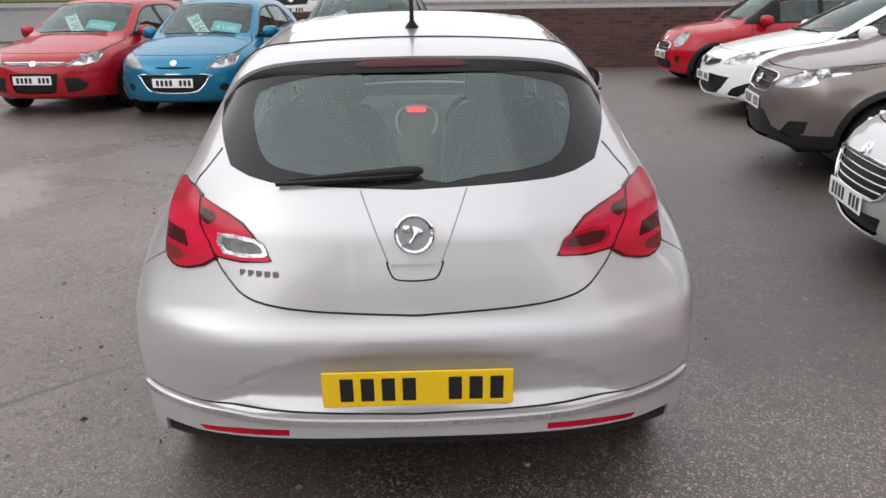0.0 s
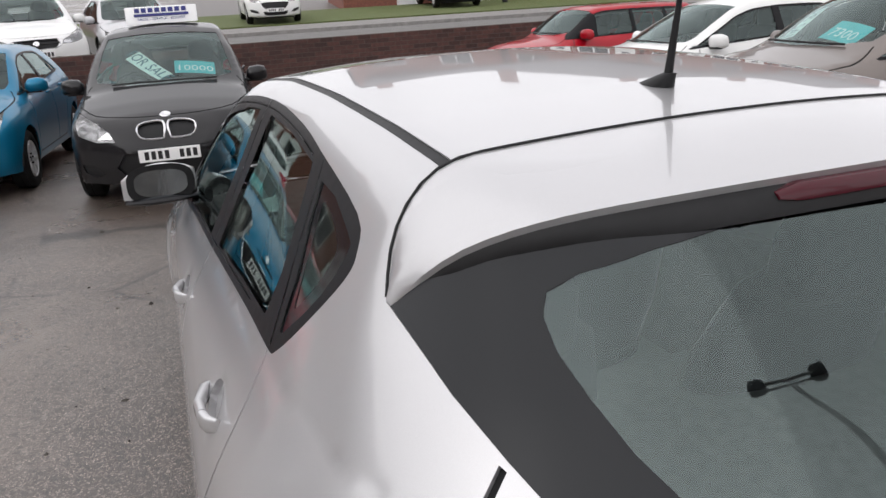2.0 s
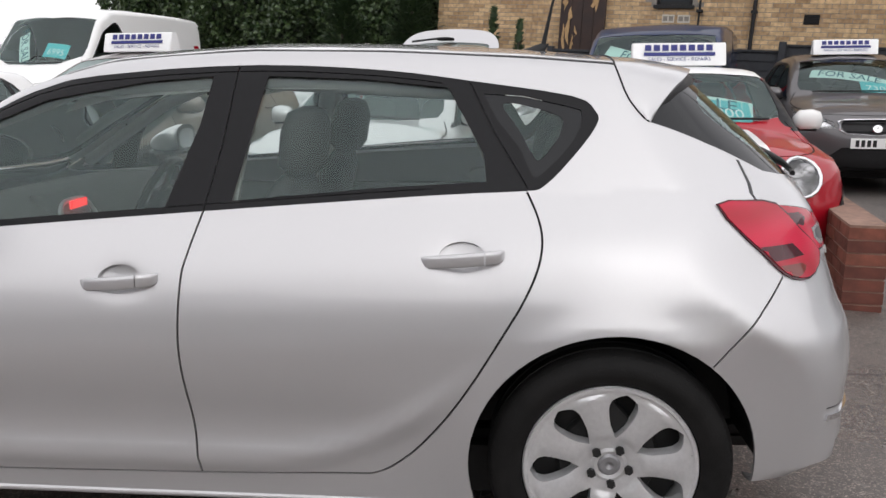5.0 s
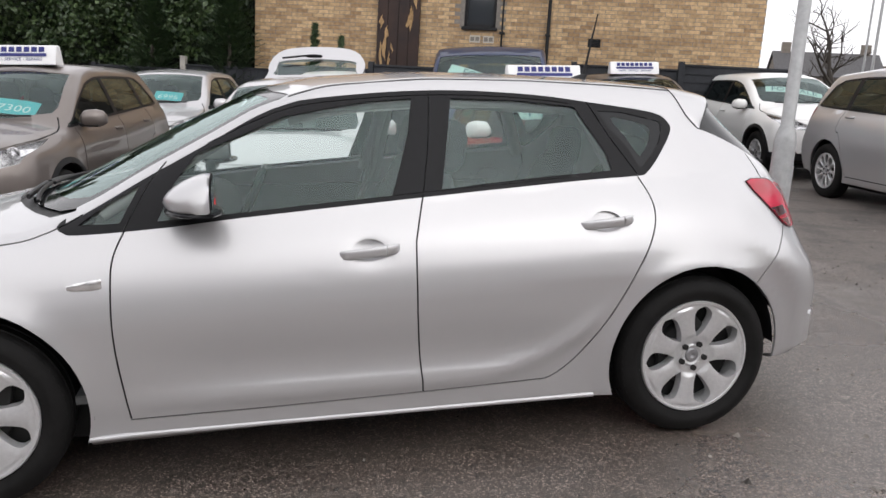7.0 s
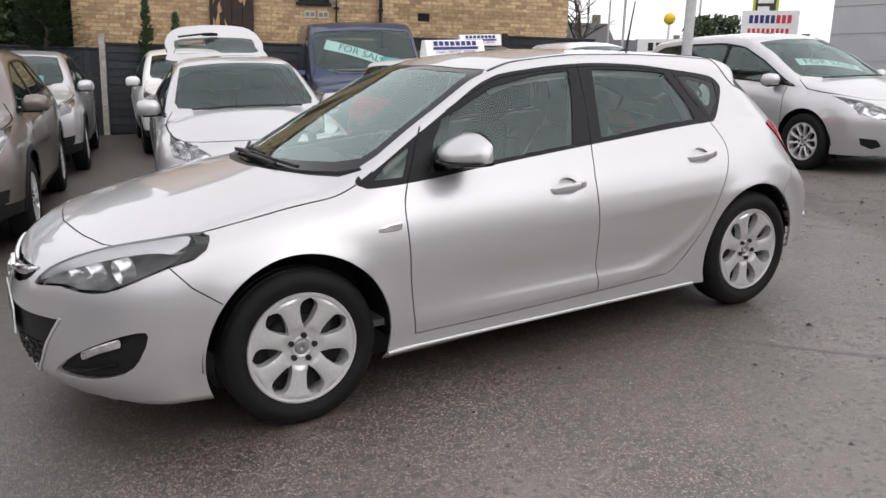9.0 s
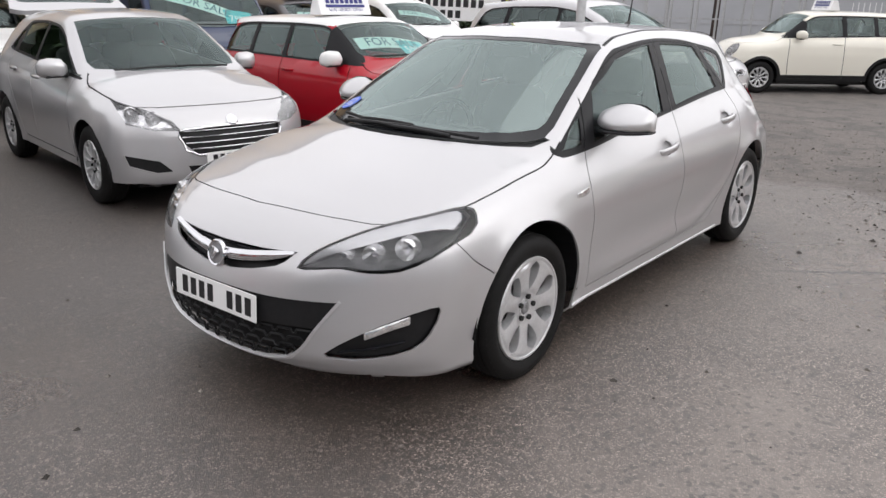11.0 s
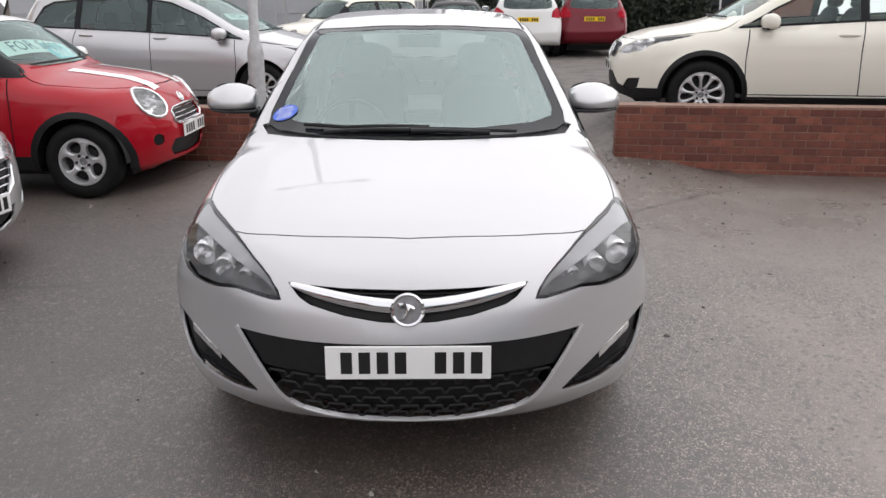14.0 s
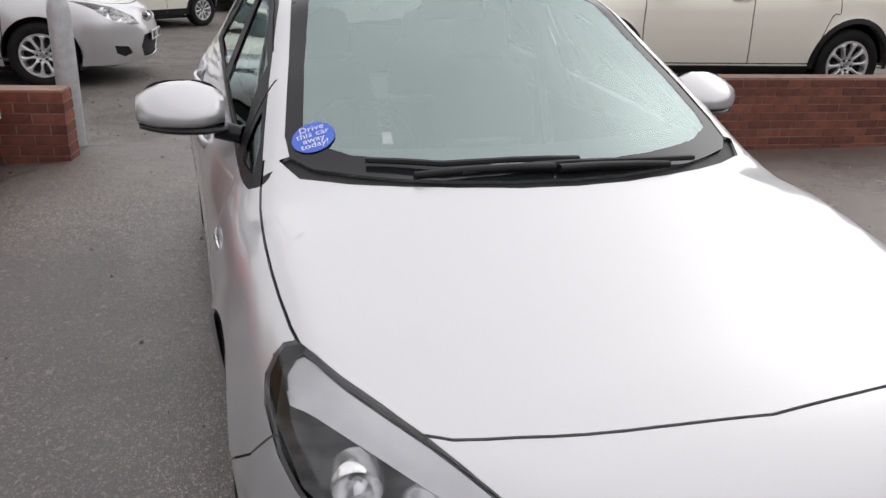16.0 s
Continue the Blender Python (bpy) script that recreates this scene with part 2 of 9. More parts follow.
class Shape:
    def __init__(self, s):
        self.s = s
        self.zt = table(s["top"], s.get("blur", 0.07))
        self.yf = table(s["front"], 0.05)
        self.yr = table(s["rear"], 0.04)
        self.belt = table(s["belt"], 0.1)
        self.wl = table(s["plan"], 0.15)
        self.wr = table(s["roof"], 0.15)
        self.zb = table(s["sill"], 0.05)
        self.crown = table(s["crown"], 0.2)
        self.sec = table([(0, .945), (.12, .955), (.35, .985), (.6, 1.0), (.80, .985), (.9, .955), (1.0, .885)], 0.06)
        self.tuck = table(s.get("tuck", [(0, .885), (1, .885)]), 0.1)
        self.drop = table([(0, 0), (.6, 0), (.7, .10), (.8, .30), (.87, .5), (1.0, 1.0), (1.2, 1.9)], 0.06)
        self.zr = s["H"] - 0.09
        low, k, h = s.get("kr_low", s["kr"][0]), s["kr"][0], s["H"] / 1.49
        self.kr = table(s.get("bow", [(.62 * h, low), (.76 * h, low * 1.3), (1.0 * h, k), (1.5 * h, k)]), 0.08)

    def side(self, y, z):
        s = self.s
        zb = self.belt(y)
        w = self.wl(y)
        u = (z - 0.2) / (zb - 0.2)
        k = self.tuck(y)
        lean = 1 - (1 - k) * self.drop(np.clip(u, 0, 1)) if "tuck" in s else 1.0
        low = w * (np.where(u > .6, lean, self.sec(np.clip(u, 0, .6))) if "tuck" in s else self.sec(np.clip(u, 0, 1)))
        xb = w * k
        v = np.clip((z - zb) / (self.zr - zb), 0, 1.3)
        up = xb + (self.wr(y) - xb) * v ** (1.0 if "tuck" in s else 1.12)
        x = np.where(z > zb, up, low)
        for hy, hz in zip(s["hubs"], s.get("hub_z", (s["R"],) * 2)):
            d = np.hypot(y - hy, z - hz)
            x = x + s.get("flare", 0.014) * np.exp(-((d - s["R"] * 1.14) / 0.06) ** 2) * (z < zb)
        for bump in s.get("bumps", ()):
            x = x + bump(y, z)
        return x

    def f(self, x, y, z):
        s = self.s
        ax = np.abs(x)
        e = 0.01
        slope = (self.zt(y + e) - self.zt(y - e)) / (2 * e)
        f1 = (z - self.zt(y) + self.crown(y) * ax ** 2) / np.sqrt(1 + np.minimum(slope ** 2, 9))
        f2 = y - self.yf(z) + s["kf"][0] * ax ** s["kf"][1]
        kr = self.kr(z)
        f3 = self.yr(z) + kr * ax ** s["kr"][1] - y
        if "front_relief" in s:
            f2 = f2 - s["front_relief"](ax, z)
        if "rear_relief" in s:
            f3 = f3 - s["rear_relief"](ax, z)
        f4 = ax - self.side(y, z)
        ends = smax(f2, f3, 0.02)
        g = smax(f4, ends, s["rc"])
        g = smax(g, f1, s["rt"])
        return smax(g, self.zb(y) - z, 0.03)

    def normal(self, p):
        e = 0.004
        x, y, z = p.T
        n = np.stack([self.f(x + e, y, z) - self.f(x - e, y, z), self.f(x, y + e, z) - self.f(x, y - e, z), self.f(x, y, z + e) - self.f(x, y, z - e)], 1)
        return n / np.maximum(np.linalg.norm(n, axis=1, keepdims=True), 1e-9)

    def outward(self, core, far):
        """Where rays from inside points to far points leave the solid."""
        a, b = np.zeros(len(core)), np.ones(len(core))
        for _ in range(26):
            m = (a + b) / 2
            p = core + (far - core) * m[:, None]
            inside = self.f(*p.T) < 0
            a, b = np.where(inside, m, a), np.where(inside, b, m)
        return core + (far - core) * ((a + b) / 2)[:, None]

    def grid(self, d):
        """Half a shell (x <= 0) as quads of about d metres."""
        L, W, H = self.s["L"], self.s["W"] / 2, self.s["H"]
        ys = np.linspace(-0.1, L + 0.1, int((L + .2) / d) + 1)
        zs = np.linspace(0.05, H + 0.05, int(H / d) + 1)
        xs = np.linspace(0, W + 0.05, int(W / d) + 1)
        verts, faces, index = [], [], {}

        def vert(p):
            k = tuple(np.round(p, 5))
            if k not in index:
                index[k] = len(verts)
                verts.append(p)
            return index[k]

        def sheet(us, vs, at):
            ids = [[vert(at(u, v)) for v in vs] for u in us]
            for i in range(len(us) - 1):
                for j in range(len(vs) - 1):
                    faces.append((ids[i][j], ids[i + 1][j], ids[i + 1][j + 1], ids[i][j + 1]))

        X = -(W + 0.05)
        sheet(ys, zs[::-1], lambda y, z: (X, y, z))
        sheet(ys, xs, lambda y, x: (-x, y, H + 0.05))
        sheet(xs, zs, lambda x, z: (-x, L + 0.1, z))
        sheet(xs[::-1], zs, lambda x, z: (-x, -0.1, z))
        far = np.array(verts)
        y0, y1 = self.s["core"]
        core = np.stack([0 * far[:, 0], np.clip(far[:, 1], y0, y1), np.full(len(far), self.s["zc"])], 1)
        # spread the rays so that the sheets keep an even mesh on the low sides
        core[:, 2] = np.clip(far[:, 2], 0.30, self.s["zc"])
        p = self.outward(core, far)
        p[far[:, 0] == 0, 0] = 0
        return p, faces

HATCH = dict(L=4.419, W=1.814, H=1.49, R=0.325, hubs=(0.783, 3.468),
    top=[(-.2, 1.34), (.36, 1.395), (.5, 1.412), (.75, 1.437), (1.0, 1.458), (1.4, 1.478), (1.8, 1.485), (2.2, 1.462), (2.45, 1.41), (2.8, 1.248), (3.1, 1.09), (3.24, 1.022), (3.5, .965), (3.8, .905), (4.05, .842), (4.2, .79), (4.32, .725), (4.40, .60), (4.6, .3)],
    front=[(.1, 4.26), (.22, 4.33), (.30, 4.40), (.42, 4.412), (.55, 4.402), (.64, 4.392), (.72, 4.36), (.85, 4.26), (1.5, 4.2)],
    rear=[(.1, .22), (.22, .10), (.30, .035), (.38, .018), (.5, .02), (.62, .012), (.70, .02), (.74, .045), (.85, .07), (.98, .105), (1.07, .17), (1.2, .30), (1.31, .425), (1.42, .55), (1.6, .75)],
    belt=[(0, 1.10), (.8, 1.085), (1.0, 1.07), (1.9, 1.015), (2.9, .95), (3.3, .92), (3.8, .85), (4.4, .75)],
    plan=[(0, .84), (.4, .875), (.8, .897), (1.4, .896), (2.4, .893), (3.2, .893), (3.6, .892), (4.0, .86), (4.4, .80)],
    roof=[(0, .52), (.4, .53), (.8, .555), (1.3, .578), (1.9, .592), (2.5, .60), (3.2, .64), (4.4, .66)],
    sill=[(0, .30), (.3, .24), (.6, .215), (3.8, .20), (4.1, .20), (4.4, .215)],
    crown=[(0, .12), (.5, .10), (2.2, .12), (2.6, .22), (3.1, .22), (3.4, .10), (4.0, .11), (4.4, .13)],
    kf=(.60, 2.5), kr=(.86, 3.6), kr_low=.32, rc=.085, rt=.075, core=(.9, 3.4), zc=.62)

ASTRA = dict(HATCH, seat_at=(2.11, .435), tuck=[(0, .76), (.5, .79), (1.0, .828), (1.9, .862), (2.9, .885), (4.4, .885)],
    roof=[(0, .50), (.4, .512), (.8, .535), (1.3, .560), (1.9, .582), (2.5, .60), (3.2, .64), (4.4, .66)], hubs=(.772, 3.425), hub_z=(.363, .340), arch_r=(.376, .388), sill=[(0, .355), (.3, .325), (.45, .29), (.62, .215), (3.8, .20), (4.1, .20), (4.4, .215)], bow=[(.60, .40), (.75, .52), (.90, .86), (1.03, 1.08), (1.15, 1.38), (1.27, 1.72), (1.5, 1.72)],
    plan=[(0, .825), (.4, .862), (.8, .897), (1.4, .896), (2.4, .893), (3.2, .893), (3.6, .892), (4.0, .86), (4.4, .80)])
# raised crease that sweeps up the rear door, hollow above it
ASTRA["bumps"] = (
    lambda y, z: 0.016 * np.exp(-((z - (.36 + .30 * np.clip((1.75 - y) / .65, 0, 1) ** 2.2)) / .040) ** 2) * np.clip((y - 1.08) / .2, 0, 1) * np.clip((3.1 - y) / .7, 0, 1),
    lambda y, z: -0.019 * np.exp(-((z - .47) / .095) ** 2) * np.clip((y - 1.2) / .3, 0, 1) * np.clip((3.0 - y) / .4, 0, 1),
)


def astra_rear(ax, z):
    """Number plate hollow, bumper ledge and tailgate hollow."""
    step = lambda q: np.clip(q, 0, 1) ** 2 * (3 - 2 * np.clip(q, 0, 1))
    rise = .55 + .125 * (1 - np.clip(ax / .52, 0, 1) ** 3.0)
    return -.034 * step((rise - z) / .055) * step((z - .475) / .03) * step((.62 - ax) / .14)


ASTRA["rear_relief"] = astra_rear

# ---- helpers for building ----
def part(name, bm, mat, parent=None, label="", smooth=0.0):
    me = bpy.data.meshes.new(name)
    if smooth:
        for f in bm.faces:
            f.smooth = True
    bm.to_mesh(me)
    bm.free()
    if smooth:
        me.set_sharp_from_angle(angle=radians(smooth))
    me.materials.append(mat)
    ob = new(name, me)
    ob.parent = parent
    if label:
        ob["label"] = label
    return ob


def share(name, me, parent, m=None, label=""):
    ob = new(name, me)
    ob.parent = parent
    if m is not None:
        ob.matrix_basis = m
    if label:
        ob["label"] = label
    return ob


def thing(name, m, label, category, group="", kind=""):
    ob = new(name)
    ob.empty_display_size = 0.2
    ob.matrix_basis = m
    return tagged(ob, label, category, group, kind)


def box(bm, x0, x1, y0, y1, z0, z1, bevel=0.0, m=None):
    r = bmesh.ops.create_cube(bm, size=1.0)
    vs = r["verts"]
    for v in vs:
        v.co = Vector(((x0 + x1) / 2 + v.co.x * (x1 - x0), (y0 + y1) / 2 + v.co.y * (y1 - y0), (z0 + z1) / 2 + v.co.z * (z1 - z0)))
    if bevel:
        es = list({e for v in vs for e in v.link_edges})
        out = bmesh.ops.bevel(bm, geom=es, offset=bevel, segments=2, affect="EDGES", profile=0.6)
        vs = list({v for f in out["faces"] for v in f.verts} | {v for v in vs if v.is_valid})
    if m is not None:
        bmesh.ops.transform(bm, matrix=m, verts=vs)
    return vs


def lathe(bm, rows, n=32, axis="x", cap=False):
    """Turn rows of (along, radius) about the x axis."""
    rings = []
    for a, r in rows:
        ring = []
        for k in range(n):
            t = 2 * math.pi * k / n
            c = (a, r * math.cos(t), r * math.sin(t)) if axis == "x" else (r * math.cos(t), r * math.sin(t), a) if axis == "z" else (r * math.cos(t), a, r * math.sin(t))
            ring.append(bm.verts.new(c))
        rings.append(ring)
    for p, q in zip(rings, rings[1:]):
        for k in range(n):
            bm.faces.new((p[k], p[(k + 1) % n], q[(k + 1) % n], q[k]))
    if cap:
        bm.faces.new(rings[0])
        bm.faces.new(rings[-1])
    bmesh.ops.recalc_face_normals(bm, faces=bm.faces)
    return rings


def tube(bm, pts, r, n=8):
    """A bent rod through pts; r is one radius or one a point."""
    pts = [Vector(p) for p in pts]
    rs = r if isinstance(r, (list, tuple)) else [r] * len(pts)
    rings = []
    for i, p in enumerate(pts):
        d = (pts[min(i + 1, len(pts) - 1)] - pts[max(i - 1, 0)]).normalized()
        a = d.orthogonal().normalized() if i == 0 else (rings_a - d * rings_a.dot(d)).normalized()
        rings_a = a
        b = d.cross(a)
        rings.append([bm.verts.new(p + rs[i] * (math.cos(2 * math.pi * k / n) * a + math.sin(2 * math.pi * k / n) * b)) for k in range(n)])
    for p, q in zip(rings, rings[1:]):
        for k in range(n):
            bm.faces.new((p[k], p[(k + 1) % n], q[(k + 1) % n], q[k]))
    bm.faces.new(rings[0][::-1])
    bm.faces.new(rings[-1])


def blob(bm, sections, n=20, power=2.6):
    """A closed loft: sections of (centre, half width vector, half height vector)."""
    rings = []
    for c, u, v in sections:
        c, u, v = Vector(c), Vector(u), Vector(v)
        ring = []
        for k in range(n):
            t = 2 * math.pi * k / n
            ct, st = math.cos(t), math.sin(t)
            ring.append(bm.verts.new(c + u * math.copysign(abs(ct) ** (2 / power), ct) + v * math.copysign(abs(st) ** (2 / power), st)))
        rings.append(ring)
    for p, q in zip(rings, rings[1:]):
        for k in range(n):
            bm.faces.new((p[k], p[(k + 1) % n], q[(k + 1) % n], q[k]))
    bm.faces.new(rings[0][::-1])
    bm.faces.new(rings[-1])
    bmesh.ops.recalc_face_normals(bm, faces=bm.faces)


def rounded(points, n=4, close=True):
    """Catmull-Rom through points: a smooth outline."""
    p, out = [np.array(q, float) for q in points], []
    k = len(p)
    for i in range(k if close else k - 1):
        a, b, c, d = (p[(i + j) % k] if close else p[min(max(i + j, 0), k - 1)] for j in (-1, 0, 1, 2))
        for t in np.arange(n) / n:
            out.append(tuple(0.5 * (2 * b + (c - a) * t + (2 * a - 5 * b + 4 * c - d) * t ** 2 + (3 * b - a - 3 * c + d) * t ** 3)))
    if not close:
        out.append(tuple(p[-1]))
    return out


def strip(line, w):
    """An outline w wide round an open line."""
    p = np.array(line, float)
    d = np.gradient(p, axis=0)
    d /= np.maximum(np.linalg.norm(d, axis=1, keepdims=True), 1e-9)
    o = np.stack([-d[:, 1], d[:, 0]], 1) * w / 2
    return [tuple(q) for q in p + o] + [tuple(q) for q in (p - o)[::-1]]


def inside(poly, u, v):
    p = np.array(poly)
    q = np.roll(p, -1, 0)
    cross = (p[:, 1] > v) != (q[:, 1] > v)
    at = (q[:, 0] - p[:, 0]) * (v - p[:, 1]) / np.where(q[:, 1] == p[:, 1], 1e-12, q[:, 1] - p[:, 1]) + p[:, 0]
    return bool((cross & (u < at)).sum() % 2)


def seg_cut(bm, faces, a, b, axes):
    """Split the faces that lie under the segment a-b, seen along the axis left out."""
    i, j = axes
    lo, hi = (min(a[0], b[0]) - 1e-4, min(a[1], b[1]) - 1e-4), (max(a[0], b[0]) + 1e-4, max(a[1], b[1]) + 1e-4)
    sub = []
    for f in faces:
        if not f.is_valid:
            continue
        us, vs = [abs(v.co[i]) if i == 0 else v.co[i] for v in f.verts], [v.co[j] for v in f.verts]
        if max(us) >= lo[0] and min(us) <= hi[0] and max(vs) >= lo[1] and min(vs) <= hi[1]:
            sub.append(f)
    if not sub:
        return
    co, d = Vector((0, 0, 0)), Vector((0, 0, 0))
    sign = -1 if i == 0 else 1
    co[i], co[j] = sign * a[0], a[1]
    d[i], d[j] = sign * (b[0] - a[0]), b[1] - a[1]
    if d.length < 1e-6:
        return
    axis = Vector((0, 0, 0))
    axis[3 - i - j] = 1
    no = d.cross(axis).normalized()
    geom = set(sub)
    for f in sub:
        geom.update(f.edges)
        geom.update(f.verts)
    r = bmesh.ops.bisect_plane(bm, geom=list(geom), dist=2e-5, plane_co=co, plane_no=no)
    faces.extend(g for g in r["geom"] if isinstance(g, bmesh.types.BMFace))


AXES = {"side": (1, 2), "front": (0, 2), "rear": (0, 2), "top": (0, 1)}


class Region:
    """A named patch of a body shell, cut out along an outline seen from one side."""
    def __init__(self, name, view, outline, mat, sink=0.0, where=None, both=False, rim=0.0, label=""):
        self.name, self.view, self.outline, self.mat, self.sink, self.both, self.rim, self.label = name, view, outline, mat, sink, both, rim, label
        self.where = where or {"side": lambda c, n: n.x < -0.25, "front": lambda c, n: n.y > 0.12, "rear": lambda c, n: n.y < -0.12, "top": lambda c, n: n.z > 0.2}[view]
        p = np.array(outline)
        self.lo, self.hi = p.min(0), p.max(0)

    def holds(self, c, n):
        i, j = AXES[self.view]
        u, v = abs(c[i]) if i == 0 else c[i], c[j]
        return self.lo[0] <= u <= self.hi[0] and self.lo[1] <= v <= self.hi[1] and self.where(c, n) and inside(self.outline, u, v)


def shell(shape, regions, spacing, body_mat, parent, arch, base_name="body", open_bottom=True, far=False):
    """Build the body's skin, split it into its panels and hang them on parent."""
    p, faces = shape.grid(spacing)
    bm = bmesh.new()
    vs = [bm.verts.new(q) for q in p]
    for f in faces:
        try:
            bm.faces.new([vs[k] for k in f])
        except ValueError:
            pass
    bmesh.ops.remove_doubles(bm, verts=bm.verts, dist=1e-4)
    bm.normal_update()
    floor = [f for f in bm.faces if f.normal.z < -0.75 and f.calc_center_median().z < 0.35]
    s = shape.s
    circles = [Region("arch", "side", [(hy + ra * math.cos(t), hz + 0.005 + ra * math.sin(t)) for t in np.linspace(0, 2 * math.pi, 60)[:-1]], None, where=lambda c, n: c.x < -0.35) for hy, hz, ra in zip(s["hubs"], s.get("hub_z", (s["R"],) * 2), s.get("arch_r", (arch,) * 2))]
    for r in [*regions, *circles]:
        i, j = AXES[r.view]
        near = []
        for f in bm.faces:
            us, ws = [abs(v.co[i]) if i == 0 else v.co[i] for v in f.verts], [v.co[j] for v in f.verts]
            if max(us) > r.lo[0] and min(us) < r.hi[0] and max(ws) > r.lo[1] and min(ws) < r.hi[1] and r.where(f.calc_center_median(), f.normal):
                near.append(f)
        for a, b in zip(r.outline, r.outline[1:] + r.outline[:1]):
            seg_cut(bm, near, a, b, (i, j))
    bm.normal_update()
    bm.verts.ensure_lookup_table()
    bm.verts.index_update()
    co = np.array([v.co for v in bm.verts])
    nor = shape.normal(co)
    groups = {}
    for f in bm.faces:
        c, n = f.calc_center_median(), f.normal
        if c.z < shape.zb(c.y) + 0.012 and n.z < -0.5:
            continue
        if any(q.holds(c, n) for q in circles):
            continue
        key = None
        for r in regions:
            if r.holds(c, n):
                key = r
        groups.setdefault(key.name if key else base_name, (key, []))[1].append([v.index for v in f.verts])
    bm.free()
    made = {}
    for name, (r, polys) in groups.items():
        sides = (1,) if (r is None or r.both) else (1, -1)
        for side in sides:
            if r is None or r.both:
                made[name] = skin(name, co, nor, polys, r, body_mat, parent, True)
            else:
                made[(name, side)] = skin(name, co, nor, polys, r, body_mat, parent, False, side)
    return made


def skin(name, co, nor, polys, r, body_mat, parent, whole, side=1):
    used, verts, norms, out = {}, [], [], []
    sink, rim = (r.sink if r else 0.0), (r.rim if r else 0.010)

    def at(k, sg):
        centre = abs(co[k, 0]) < 2e-4
        key = (k, 1 if centre else sg)
        if key not in used:
            used[key] = len(verts)
            f = np.array([sg if not centre else 1, 1, 1])
            q, n = co[k] * f, nor[k] * f
            if centre:
                q, n = q * (0, 1, 1), n * (0, 1, 1)
            verts.append(q - n * sink)
            norms.append(n)
        return used[key]

    for sg in ((1, -1) if whole else (side,)):
        for poly in polys:
            ids = [at(k, sg) for k in poly]
            if len(set(ids)) < 3:
                continue
            out.append(ids if sg == 1 else ids[::-1])
    count, edges = len(out), {}
    for ids in out:
        for a, b in zip(ids, ids[1:] + ids[:1]):
            if (b, a) in edges:
                edges.pop((b, a))
            else:
                edges[(a, b)] = 1
    if rim:
        low = {}
        for a, b in list(edges):
            for k in (a, b):
                if k not in low:
                    low[k] = len(verts)
                    verts.append(verts[k] - norms[k] * rim)
                    norms.append(norms[k])
            out.append([b, a, low[a], low[b]])
    me = bpy.data.meshes.new(name)
    me.from_pydata([tuple(v) for v in verts], [], out)
    me.materials.append(r.mat if r else body_mat)
    me.polygons.foreach_set("use_smooth", [True] * len(me.polygons))
    loops = []
    for k, poly in enumerate(me.polygons):
        flat = tuple(poly.normal)
        for li in poly.loop_indices:
            loops.append(tuple(norms[me.loops[li].vertex_index]) if k < count else flat)
    me.normals_split_custom_set(loops)
    ob = new(name, me)
    ob.parent = parent
    if r and r.label:
        ob["label"] = r.label
    return ob


WHEELS = {}


